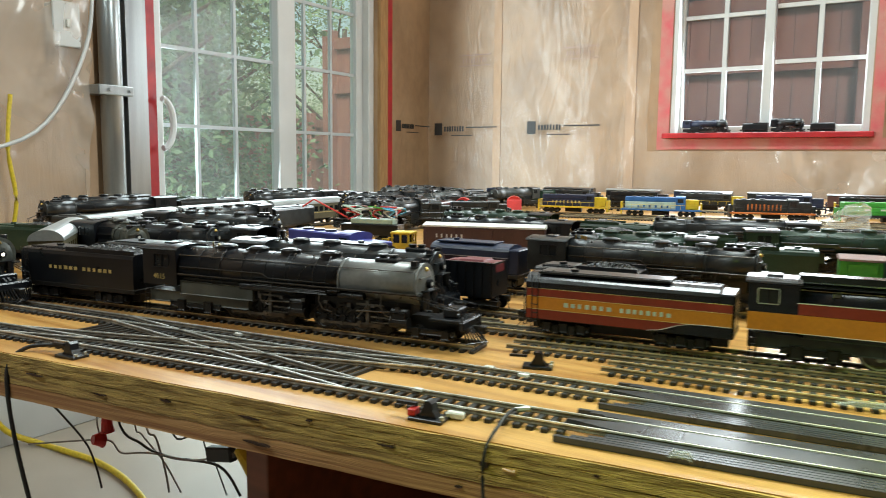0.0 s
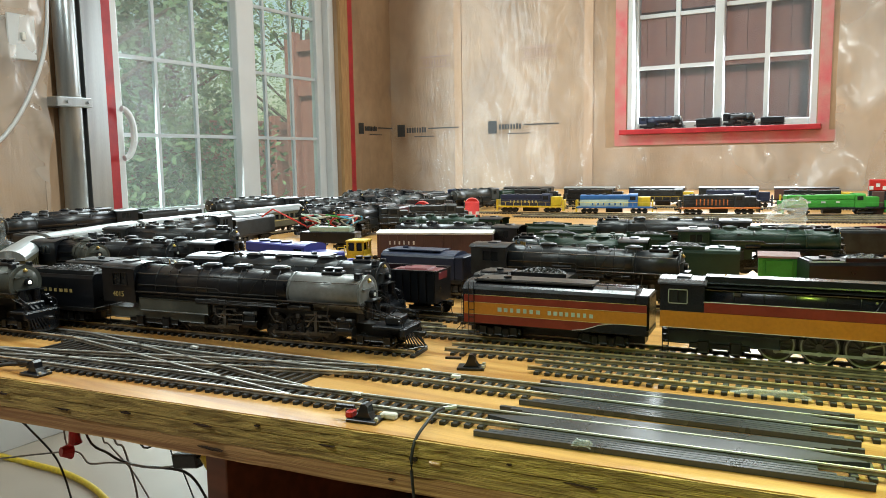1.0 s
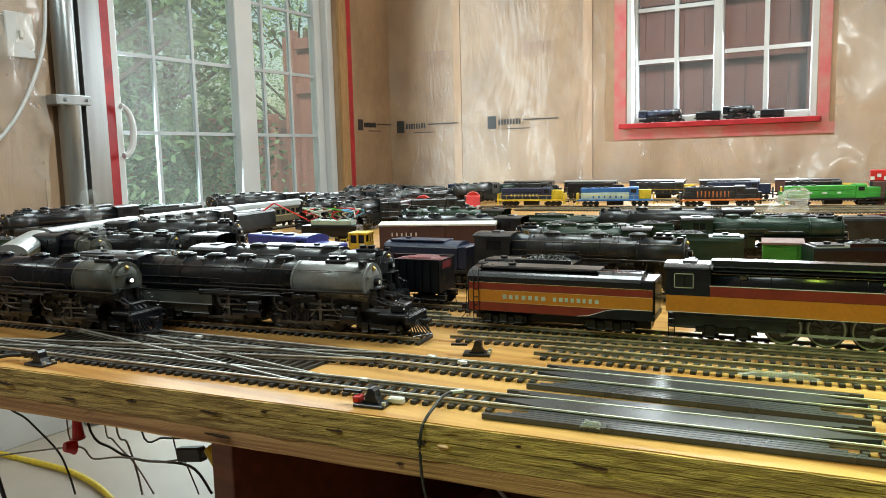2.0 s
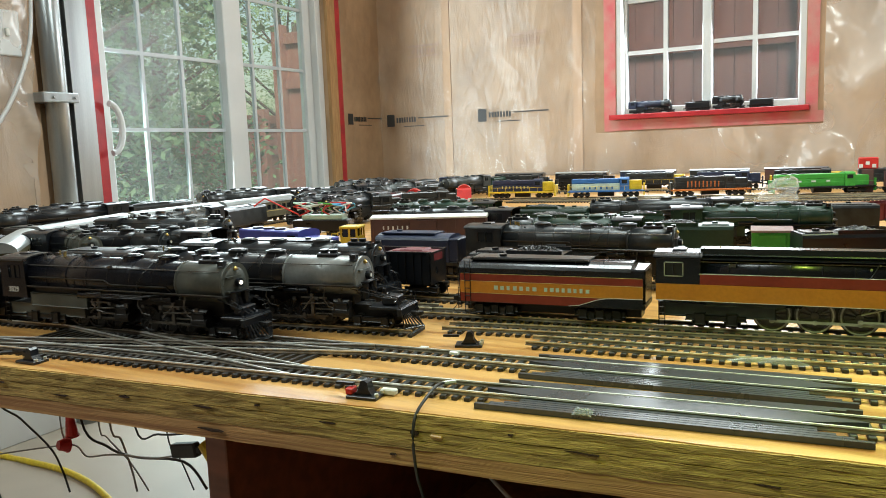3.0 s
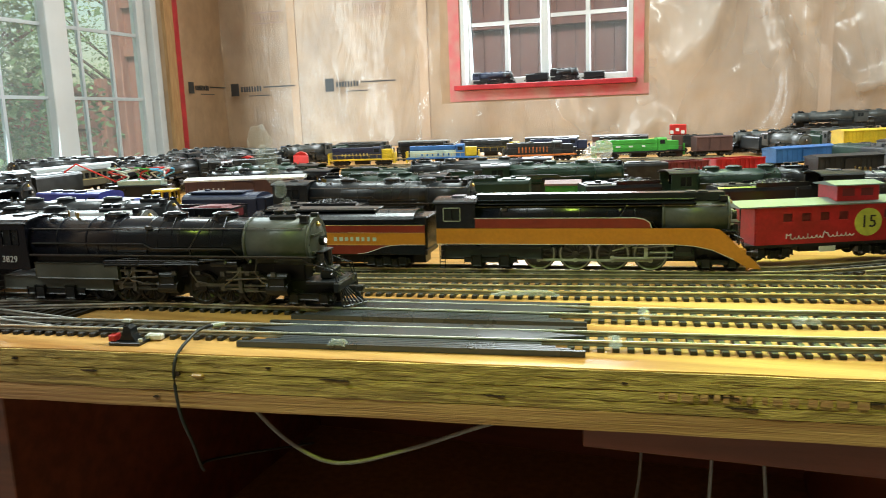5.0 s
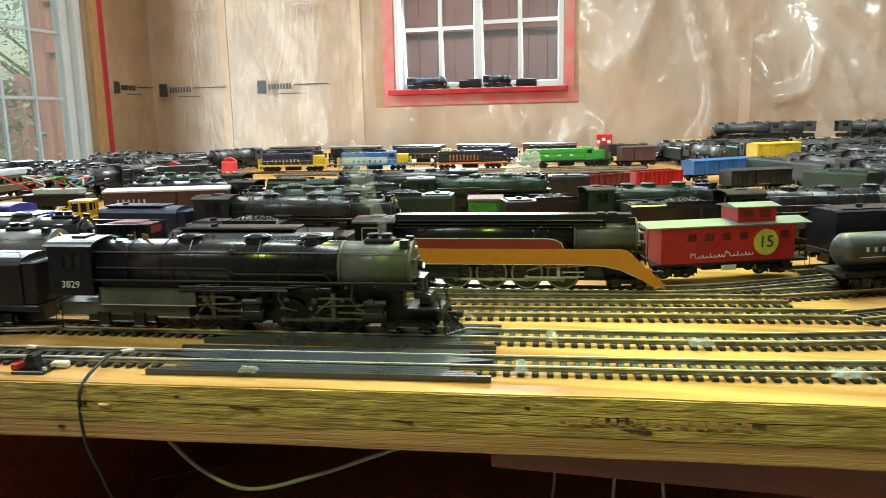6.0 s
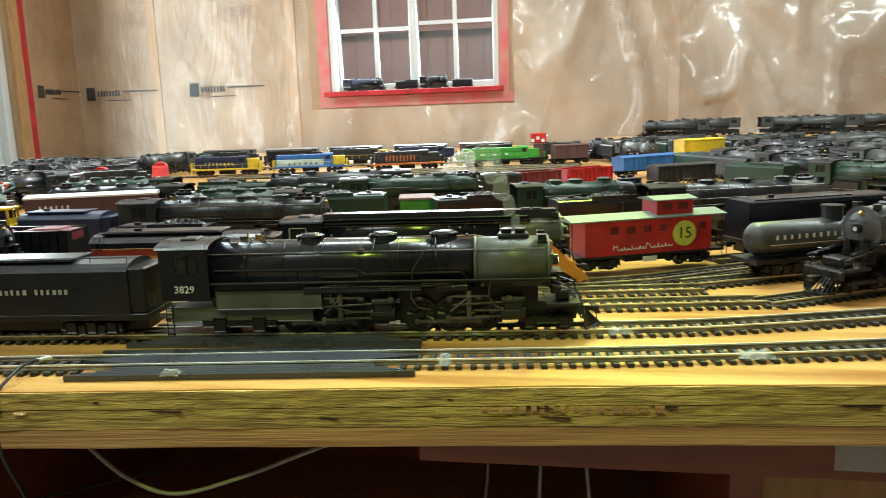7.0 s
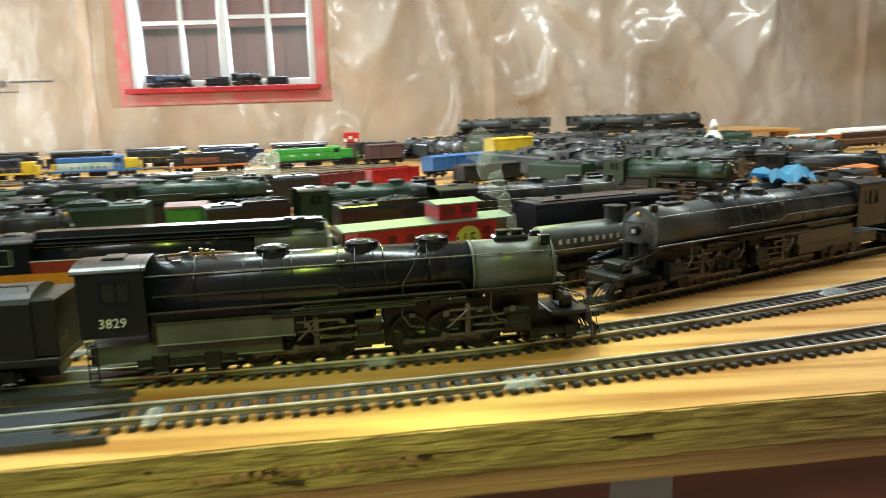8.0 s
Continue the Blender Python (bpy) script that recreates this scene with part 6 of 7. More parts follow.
e1 = box_car("open black tender shell with red load", 0.082, "black", height=0.040, open_top=True, load="maroon")
e1.matrix_basis = along((-0.142, 0.760), (-0.22, 0.752))
e2 = tender("low black tender heaped with coal", 0.085, "black", True, 28, 0.042, 0, axles=2)
e2.matrix_basis = along((0.022, 0.770), (-0.06, 0.762))

bx = box_car("brown boxcar with a white roof", 0.150, "boxcar", "offwhite", 0.047, words=6)
bx.matrix_basis = along((-0.262, 1.022), (-0.33, 0.998))

h, _, _ = steam("black steam locomotive facing away on a siding", 0.21, "black", "dusty", ((4, 0.0100),), 1, 0.0140, seedv=31)
ht = tender("plain black tender with coal on a siding", 0.105, "dkgreen", True, 32, 0.0425, 1)
couple((-0.37, 1.062), (0.998, 0.050), h, ht, 0.215)

i1, _, _ = steam("dark green steam locomotive on a rear siding", 0.165, "dkgreen", "dusty", ((4, 0.0100),), 1, 0.0140, seedv=33)
i1t = tender("dark green tender with yellow lettering and coal", 0.085, "dkgreen", True, 34, 0.0445, 1, words=7, wordmat="yellow")
couple((-0.135, 0.948), (0.988, 0.15), i1, i1t, 0.165)
i2 = box_car("small green cab wagon with pink roof", 0.036, "green", "pinkroof", 0.042)
i2.matrix_basis = along((0.150, 0.990), (0.05, 0.975))
i3, _, _ = steam("dark green steam locomotive pulling a coal tender", 0.165, "dkgreen", "dusty", ((3, 0.0105),), 1, 0.0140, seedv=35)
i3t = tender("black tender heaped with grey coal", 0.080, "black", True, 36, 0.0415, 1, axles=2)
couple((0.405, 1.045), (-0.925, -0.38), i3, i3t, 0.165)

j, _, _ = steam("long dark green steam locomotive on a rear siding", 0.20, "dkgreen", "dkgreen", ((4, 0.0100),), 1, 0.0140, seedv=37)
jt = tender("dark green tender with coal on a rear siding", 0.09, "dkgreen", True, 38, 0.043, 1)
couple((0.215, 1.165), (-0.95, -0.30), j, jt, 0.20)

for f, r, L, mt in (((0.165, 1.345), (0.10, 1.30), 0.05, "maroon"), ((0.242, 1.402), (0.17, 1.345), 0.115, "maroon"), ((0.335, 1.475), (0.27, 1.43), 0.09, "cabred")):
    k = box_car("maroon open wagon standing on a rear track", L, mt, height=0.034, open_top=True)
    k.matrix_basis = along(f, r)

# row of diesels
rows = (("dark blue and yellow diesel with yellow lettering", "navy", "yellow", "navy", "yellow", (0.024, 0.031, 8, "lettergold"), (-0.545, 1.972), 0.175),
        ("two-tone blue and mint diesel locomotive", "blue", "blue", "cream", "yellow", (0.020, 0.026, 6, "blue"), (-0.335, 2.000), 0.185),
        ("black diesel with large orange lettering", "dusty", "rgorange", "dusty", "dusty", (0.021, 0.036, 9, "rgorange"), (-0.098, 2.045), 0.18),
        ("bright green diesel locomotive with dark roof", "green", "black", "green", "green", (0.026, 0.031, 3, "letter"), (0.135, 2.105), 0.225))
for n, (lb, up, lo, mi, no, wd, at, L) in enumerate(rows):
    q = hood_diesel(lb, L, up, lo, mi, no, "row of parked diesels", wd, seedv=n + 3)
    q.matrix_basis = along(at, (at[0] - 0.2, at[1] - 0.034 - 0.02 * n))
cols = ("navy", "dusty", "black", "dusty", "navy", "black", "dusty")
for n in range(7):
    cc = cols[n]
    q = hood_diesel("dark parked diesel in the rear row", 0.175, cc, "black", cc, "yellow" if n in (3, 5) else cc, "rear row of diesels", seedv=20 + n)
    q.matrix_basis = along((-0.86 + 0.19 * n, 2.24 + 0.018 * n), (-1.06 + 0.19 * n, 2.22 + 0.018 * n))
for n in range(5):
    q = box_car("weathered dark wagon in the last row", 0.16, ("dusty", "black", "navy", "dusty", "boxcar")[n], ("dusty", "silver", "dusty", "black", "dusty")[n], 0.046, "last row of wagons")
    q.matrix_basis = along((-0.75 + 0.2 * n, 2.42 + 0.02 * n), (-0.95 + 0.2 * n, 2.40 + 0.02 * n))

# silver-roofed carriages round the curve
for a, b2 in (((-0.545, 0.628), (-0.685, 0.742)), ((-0.700, 0.762), (-0.768, 0.948)), ((-0.770, 0.962), (-0.798, 1.165)), ((-0.800, 1.180), (-0.815, 1.385))):
    L = math.hypot(a[0] - b2[0], a[1] - b2[1])
    q = carriage("olive passenger carriage with silver bowed roof", L, "silver-roofed carriages")
    q.matrix_basis = along(((a[0] + b2[0]) / 2, (a[1] + b2[1]) / 2), b2)

# black locomotives along the far left of the table
for n, (f, r, tl) in enumerate((((-1.02, 0.86), (-1.02, 1.30), 0.15), ((-1.04, 1.33), (-0.985, 1.75), 0.15), ((-0.96, 1.78), (-0.92, 2.15), 0.14), ((-0.665, 0.87), (-0.745, 1.22), 0.13), ((-0.71, 1.26), (-0.73, 1.60), 0.12), ((-0.87, 1.45), (-0.85, 1.85), 0.14))):
    L = math.hypot(f[0] - r[0], f[1] - r[1])
    g, _, _ = steam("dusty black steam locomotive in a long parked row", L - tl - 0.004, "dusty" if n % 2 else "black", "dusty", ((4, 0.0100),), 1, 0.0142, "parked black locomotives", 50 + n)
    gt = tender("dusty black tender in a long parked row", tl, "dusty", n % 2 == 0, 60 + n, 0.043, 1, group="parked black tenders")
    couple(f, (r[0] - f[0], r[1] - f[1]), g, gt, L - tl - 0.004)
s1, _, _ = steam("small grey-green steam locomotive between sidings", 0.13, "graphite", "graphite", ((3, 0.0095),), 1, 0.0135, seedv=71)
s1.matrix_basis = along((-0.500, 0.706), (-0.62, 0.745))
for at in ((-0.62, 1.40), (-0.56, 1.52), (-0.70, 1.72)):
    q = hood_diesel("grey switcher diesel parked among others", 0.13, "dusty", "black", "dusty", "dusty", "grey switchers", seedv=9)
    q.matrix_basis = along(at, (at[0] - 0.1, at[1] - 0.08))


def snow_plow(label, x, y, ang):
    p = thing("snow_plow", label, "model plow", "red plows", at=pose(x, y, RT, 0, 0, ang))
    bm = bmn()
    prism(bm, arch(0.0165, 0.012, 0.034, 0.013, 10), "X", -0.032, 0.008)
    part("hood", bm, M["scarlet"], p)
    bm = bmn()
    prism(bm, [(0.008, 0.006), (0.030, 0.003), (0.022, 0.018), (0.014, 0.036), (0.008, 0.040)], "Y", -0.0165, 0.0165)
    part("blade", bm, M["scarlet"], p)
    for i in range(4):
        for jj in range(2):
            if (i + jj) % 2 == 0:
                bm = bmn()
                box(bm, 0.0305, 0.0312, -0.016 + i * 0.008, -0.008 + i * 0.008, 0.004 + jj * 0.007, 0.011 + jj * 0.007)
                part("white_check", bm, M["letter"], p)
    wheels(p, (-0.024, -0.004), 0.0052)


snow_plow("red snow plow with white checks", -0.635, 1.585, -62)
snow_plow("red snow plow with white checks", -0.590, 1.735, -62)


def crane_truck():
    c = thing("crane_truck", "small yellow cab of a model crane", "model crane", at=along((-0.345, 0.985), (-0.45, 0.96), T))
    bm = bmn()
    box(bm, -0.040, 0.002, -0.013, 0.013, 0.006, 0.020, 0.001)
    part("chassis", bm, M["yellow"], c)
    bm = bmn()
    for s in (-1, 1):
        box(bm, -0.024, 0.0, s * 0.0118, s * 0.013, 0.020, 0.026)
        for x in (-0.0235, -0.012, -0.0015):
            box(bm, x - 0.0012, x + 0.0012, s * 0.0118, s * 0.013, 0.026, 0.037)
    for x in (-0.0235, -0.0012):
        box(bm, x - 0.0006, x + 0.0006, -0.013, 0.013, 0.020, 0.027)
        for y in (-0.012, 0, 0.012):
            box(bm, x - 0.0006, x + 0.0006, y - 0.001, y + 0.001, 0.027, 0.037)
    box(bm, -0.0255, 0.0010, -0.0138, 0.0138, 0.037, 0.040, 0.0008)
    part("cab", bm, M["yellow"], c)
    bm = bmn()
    box(bm, -0.022, -0.003, -0.0105, 0.0105, 0.021, 0.036)
    part("cab_window", bm, M["darkglass"], c)
    wheels(c, (-0.033, -0.010), 0.006)
    bm = bmn()
    line(bm, [(-0.038, -0.010, 0.020), (-0.038, -0.010, 0.030), (-0.028, -0.010, 0.030)], 0.0006, 5)
    line(bm, [(-0.038, 0.010, 0.020), (-0.038, 0.010, 0.030), (-0.028, 0.010, 0.030)], 0.0006, 5)
    part("handrail", bm, M["yellow"], c)


crane_truck()


def bare_chassis():
    c = thing("stripped_chassis", "stripped locomotive chassis with loose coloured wires", "model chassis", at=along((-0.465, 1.125), (-0.56, 1.105)))
    bm = bmn()
    box(bm, -0.095, 0.0, -0.013, 0.013, 0.011, 0.028, 0.001)
    part("chassis_block", bm, M["black"], c)
    bm = bmn()
    box(bm, -0.080, -0.010, -0.010, 0.010, 0.028, 0.036, 0.001)
    part("circuit_board", bm, M["mintplastic"], c)
    truck(c, -0.075, 2, 0.02, 0.0055, detail=False)
    truck(c, -0.020, 2, 0.02, 0.0055, detail=False)
    rng = random.Random(14)
    for k, mt in enumerate(("scarlet", "mintplastic", "letter", "green", "pinkroof", "scarlet", "bluecloth", "letter")):
        bm = bmn()
        x = -0.085 + 0.011 * k
        pts = [(x, rng.uniform(-0.01, 0.01), 0.034)]
        for q in range(6):
            pts.append((x + rng.uniform(-0.025, 0.03), rng.uniform(-0.012, 0.012), 0.038 + 0.014 * math.sin(q * 0.6) + rng.uniform(0, 0.004)))
        line(bm, pts, 0.0012, 5)
        part("wire", bm, M[mt], c)
    bm = bmn()
    line(bm, [(-0.09, 0.0, 0.036), (-0.13, 0.012, 0.05), (-0.155, 0.01, 0.062), (-0.17, 0.0, 0.050)], 0.0013, 5)
    part("wire", bm, M["scarlet"], c)


bare_chassis()


# ---------------------------------------------------------------- right-hand trains
def caboose():
    c = thing("caboose", "red caboose with grey roof and yellow badge", "model caboose", at=along((0.432, 0.836), (0.308, 0.783)))
    L = 0.132
    for s in (-1, 1):
        bm = bmn()
        z0, z1 = 0.029, 0.035
        box(bm, -L + 0.012, -0.012, s * 0.0155, s * 0.0165, 0.0125, z0)
        box(bm, -L + 0.012, -0.012, s * 0.0155, s * 0.0165, z1, 0.0400)
        edges = [-L + 0.012, -0.100, -0.093, -0.086, -0.079, -0.072, -0.065, -0.058, -0.051, -0.024, -0.017, -0.012]
        for a, b3 in zip(edges[::2], edges[1::2]):
            box(bm, a, b3, s * 0.0155, s * 0.0165, z0, z1)
        sd = part("side_wall", bm, M["cabred"], c)
        bm = bmn()
        box(bm, -L + 0.013, -0.013, s * 0.0148, s * 0.0152, z0, z1)
        part("window_strip", bm, M["maroon"], sd)
        bm = bmn()
        rod(bm, (-0.036, s * 0.0165, 0.0265), (-0.036, s * 0.0170, 0.0265), 0.0102, 24)
        part("badge", bm, M["lime"], sd, "round yellow-green badge")
        m = pose(-0.036, s * 0.0172, 0.0265, 90, 0, 0 if s < 0 else 180)
        lettering("badge_number", "15", 0.0130, M["cord"], sd, m)
        bm = bmn()
        rng = random.Random(3)
        x = -0.098
        pts = []
        for k in range(120):
            tall = 0.0030 if k in range(3, 9) or k in range(66, 74) else (0.0018 if k % 17 == 5 else 0.0)
            pts.append((x + k * 0.00043 + 0.0006 * math.cos(k * 0.85), s * 0.0168, 0.0168 + k * 0.00001 + 0.0009 * math.sin(k * 0.85) + tall))
        line(bm, pts, 0.00035, 4)
        part("script_mark", bm, M["letter"], sd, "white script mark in a plain stroke")
    for s, x in ((1, -0.012), (-1, -L + 0.012)):
        bm = bmn()
        box(bm, x - 0.0006, x + 0.0006, -0.0155, 0.0155, 0.0125, 0.0400)
        part("end_wall", bm, M["cabred"], c)
        bm = bmn()
        xo = x + s * 0.011
        for y in (-0.014, -0.007, 0.007, 0.014):
            rod(bm, (xo, y, 0.0125), (xo, y, 0.026 if abs(y) < 0.01 else 0.040), 0.0005, 5)
        rod(bm, (xo, -0.014, 0.026), (xo, 0.014, 0.026), 0.0005, 5)
        part("end_railing", bm, M["running"], c)
    bm = bmn()
    box(bm, -L, 0, -0.0165, 0.0165, 0.0105, 0.0125)
    box(bm, -0.085, -0.045, -0.011, 0.011, 0.0055, 0.0105, 0.001)
    part("underframe", bm, M["running"], c)
    bm = bmn()
    prism(bm, [(-0.0180, 0.0398), (0.0180, 0.0398), (0.0180, 0.0408), (0.0, 0.0440), (-0.0180, 0.0408)], "X", -L - 0.001, 0.001)
    part("roof", bm, M["roofgrey"], c)
    bm = bmn()
    box(bm, -0.058, -0.026, -0.0125, 0.0125, 0.0415, 0.0530, 0.0004)
    cup = part("cupola", bm, M["cabred"], c)
    for s in (-1, 1):
        for a in (-0.054, -0.040):
            bm = bmn()
            box(bm, a, a + 0.009, s * 0.0125, s * 0.0129, 0.0455, 0.0510)
            part("cupola_window", bm, M["maroon"], cup)
    bm = bmn()
    prism(bm, [(-0.0145, 0.0530), (0.0145, 0.0530), (0.0145, 0.0538), (0.0, 0.0560), (-0.0145, 0.0538)], "X", -0.061, -0.023)
    part("cupola_roof", bm, M["roofgrey"], cup)
    bm = bmn()
    rod(bm, (-0.078, 0.006, 0.042), (-0.078, 0.006, 0.051), 0.0010, 8)
    part("chimney", bm, M["black"], c)
    bm = bmn()
    box(bm, -0.072, -0.060, -0.0170, -0.0160, 0.0060, 0.0100)
    part("tag", bm, M["offwhite"], c)
    truck(c, -L * 0.80, 2, 0.018, 0.0052)
    truck(c, -L * 0.20, 2, 0.018, 0.0052)
    coupler(c, 0.0, 1)
    coupler(c, -L, -1)


caboose()


def tank_car(label, f, r, L=0.125):
    c = thing("tank_car", label, "model tank wagon", at=along(f, r))
    bm = bmn()
    lathe(bm, [(-L, 0.004), (-L + 0.002, 0.0095), (-L + 0.006, 0.0125), (-0.006, 0.0125), (-0.002, 0.0095), (0, 0.004)], "X", 22, (0, 0, 0.0270))
    tk = part("tank", bm, M["darkgraphite"], c)
    bm = bmn()
    rod(bm, (-L * 0.42, 0, 0.038), (-L * 0.42, 0, 0.0475), 0.0075, 14)
    rod(bm, (-L * 0.42, 0, 0.0475), (-L * 0.42, 0, 0.0490), 0.0084, 14)
    part("dome", bm, M["dusty"], c)
    bm = bmn()
    box(bm, -L - 0.004, 0.004, -0.0155, 0.0155, 0.0105, 0.0135)
    part("underframe", bm, M["running"], c)
    bm = bmn()
    bars(bm, -L * 0.9, -L * 0.35, 0.0275, 0.0310, -0.0125, 11, seedv=12)
    box(bm, -L * 0.92, -L * 0.35, -0.0125, -0.0128, 0.0235, 0.0240)
    part("lettering", bm, M["letter"], tk)
    truck(c, -L * 0.82, 2, 0.018, 0.0052)
    truck(c, -L * 0.18, 2, 0.018, 0.0052)


tank_car("dark grey tank wagon with white lettering", (0.560, 0.820), (0.430, 0.762))
w = tender("dark blue square-topped tender on a siding", 0.150, "blackgloss", False, 81, 0.047, 1, axles=3)
w.matrix_basis = along((0.590, 0.912), (0.45, 0.850))

y, _, _ = steam("grey-black steam locomotive with long pale boiler", 0.215, "dusty", "graphite", ((4, 0.0105),), 0, 0.0150, seedv=83, domes=(0.30, 0.5, 0.68))
yt = tender("black tender heaped high with coal", 0.085, "black", True, 84, 0.043, 0, axles=2)
couple((0.585, 1.010), (-0.945, -0.33), y, yt, 0.215)

vv, _, _ = steam("large black steam locomotive with graphite smokebox on the curve", 0.300, "dusty", "darkgraphite", ((4, 0.0100), (4, 0.0100)), 0, 0.0166, seedv=85, domes=(0.37, 0.52, 0.67), ends=(0.150, 0.335, 0.86), zc=0.0402)
vt = tender("black tender behind the locomotive on the curve", 0.15, "dusty", True, 86, 0.043, 1)
couple((0.470, 0.709), (0.882, 0.471), vv, vt, 0.300)
x2, _, _ = steam("purplish black steam locomotive on the inner curve", 0.24, "dusty", "dusty", ((4, 0.0105),), 1, 0.0150, seedv=87)
x2.matrix_basis = along((0.600, 0.850), (0.80, 0.975))
bm = bmn()
rng = random.Random(6)
g = [[bm.verts.new((-0.035 + 0.07 * i / 12, -0.012 + 0.024 * jj / 6, 0.006 * math.sin(i * 0.9) * rng.uniform(0.2, 1) + (-0.008 if jj in (0, 6) else 0.0))) for jj in range(7)] for i in range(13)]
for i in range(12):
    for jj in range(6):
        bm.faces.new((g[i][jj], g[i + 1][jj], g[i + 1][jj + 1], g[i][jj + 1])).smooth = True
bmesh.ops.solidify(bm, geom=bm.faces[:], thickness=0.0008)
cl = part("plastic_wrap", bm, M["bluecloth"])
cl.matrix_basis = pose(0.690, 0.905, RT + 0.060, 0, 0, 32)
tagged(cl, "crumpled sky-blue plastic lying on a locomotive", "wrap")

for n, (f, r, tl, cc) in enumerate((((0.745, 1.545), (0.625, 1.86), 0.12, "dusty"), ((0.655, 1.80), (0.72, 2.20), 0.14, "dusty"), ((0.82, 1.75), (0.70, 2.30), 0.16, "dusty"), ((0.98, 1.40), (0.80, 1.78), 0.13, "black"), ((1.05, 1.30), (1.42, 1.12), 0.14, "dusty"))):
    L = math.hypot(f[0] - r[0], f[1] - r[1])
    tl = min(tl, L * 0.4)
    g2, _, _ = steam("weathered black steam locomotive at the far end", L - tl - 0.004, cc, "dusty", ((4, 0.0100),), 1, 0.0145, "far parked locomotives", 90 + n)
    gt = tender("weathered black tender at the far end", tl, cc, n % 2 == 0, 100 + n, 0.043, 1, group="far parked tenders")
    couple(f, (r[0] - f[0], r[1] - f[1]), g2, gt, L - tl - 0.004)
for lb, L, wl, rf, hh, f, r in (("blue boxcar with yellow picture panels", 0.15, "blue", "blue", 0.040, (0.455, 1.715), (0.36, 1.63)), ("bright yellow boxcar with red mark", 0.115, "yellow", "yellow", 0.062, (0.585, 1.905), (0.52, 1.86)),
                                ("orange boxcar on the far curve", 0.15, "rgorange", "rgorange", 0.040, (0.875, 1.125), (0.76, 1.02)), ("orange boxcar on the far curve", 0.15, "rgorange", "offwhite", 0.046, (1.28, 1.93), (1.18, 1.88)),
                                ("small brown wagon beside the diesels", 0.09, "boxcar", "boxcar", 0.048, (0.305, 2.14), (0.24, 2.11)), ("dark low wagon with coal on a rear track", 0.11, "dusty", "dusty", 0.038, (0.49, 1.47), (0.40, 1.42))):
    q = box_car(lb, L, wl, rf, hh)
    q.matrix_basis = along(f, r)
for a in ((1.50, 2.12), (1.72, 2.24)):
    q = carriage("dark carriage with a cream bowed roof", 0.21, "far carriages", "boxcar", "offwhite")
    q.matrix_basis = along(a, (a[0] - 0.1, a[1] - 0.05))


def bag(label, x, y, w, h2, mt, seedv, ang=0, name="plastic_bag"):
    rng = random.Random(seedv)
    bm = bmn()
    n, m2 = 12, 12
    g = []
    for i in range(n + 1):
        row = []
        for jj in range(m2):
            a = 2 * math.pi * jj / m2
            u = i / n
            rr = (1 - u * 0.55) * (0.75 + 0.25 * rng.random()) * (0.25 if i == n else 1)
            row.append(bm.verts.new((w / 2 * rr * math.cos(a) + u * w * 0.30, w * 0.28 * rr * math.sin(a), h2 * u * (0.85 + 0.15 * rng.random()))))
        g.append(row)
    for i in range(n):
        for jj in range(m2):
            bm.faces.new((g[i][jj], g[i][(jj + 1) % m2], g[i + 1][(jj + 1) % m2], g[i + 1][jj]))
    o = part(name, bm, M[mt])
    o.matrix_basis = pose(x, y, T, 0, 0, ang)
    tagged(o, label, "bag")


bag("crumpled clear plastic bag on the table", 0.068, 1.735, 0.100, 0.066, "film", 3)
bag("crumpled pale green plastic bag on the table", 0.615, 1.585, 0.060, 0.050, "mintplastic", 5)


def bottle(label, x, y):
    b4 = thing("glue_bottle", label, "bottle", at=pose(x, y, T))
    bm = bmn()
    lathe(bm, [(0, 0.018), (0.055, 0.018), (0.066, 0.010), (0.070, 0.007)], "Z", 16)
    part("bottle_body", bm, M["offwhite"], b4)
    bm = bmn()
    lathe(bm, [(0.070, 0.008), (0.080, 0.008), (0.092, 0.003)], "Z", 12)
    part("nozzle_cap", bm, M["offwhite"], b4)


bottle("white plastic glue bottle standing among trains", 1.02, 1.86)


def red_tag():
    f2 = thing("red_tag", "red and white checked tag on a wagon", "tag", at=pose(0.226, 2.15, RT))
    bm = bmn()
    box(bm, -0.012, 0.012, -0.012, 0.012, 0.0, 0.052, 0.001)
    part("stand", bm, M["boxcar"], f2)
    bm = bmn()
    box(bm, -0.020, 0.020, -0.006, 0.006, 0.052, 0.078, 0.002)
    part("panel", bm, M["scarlet"], f2)
    for k in range(3):
        bm = bmn()
        box(bm, -0.018 + 0.013 * k, -0.010 + 0.013 * k, -0.0066, -0.006, 0.055 + 0.006 * (k % 2), 0.063 + 0.006 * (k % 2))
        part("check", bm, M["letter"], f2)


red_tag()
# more parked engines that fill the yard, copied from the ones above
def parked(src, f, r, z=None):
    o = copy_thing(src, along(f, r, z))
    o["label"] = "black steam engine parked in the crowded yard" if "locomotive" in o.name else "black tender parked in the crowded yard"
    o["group"] = "crowded yard engines" if "locomotive" in o.name else "crowded yard tenders"


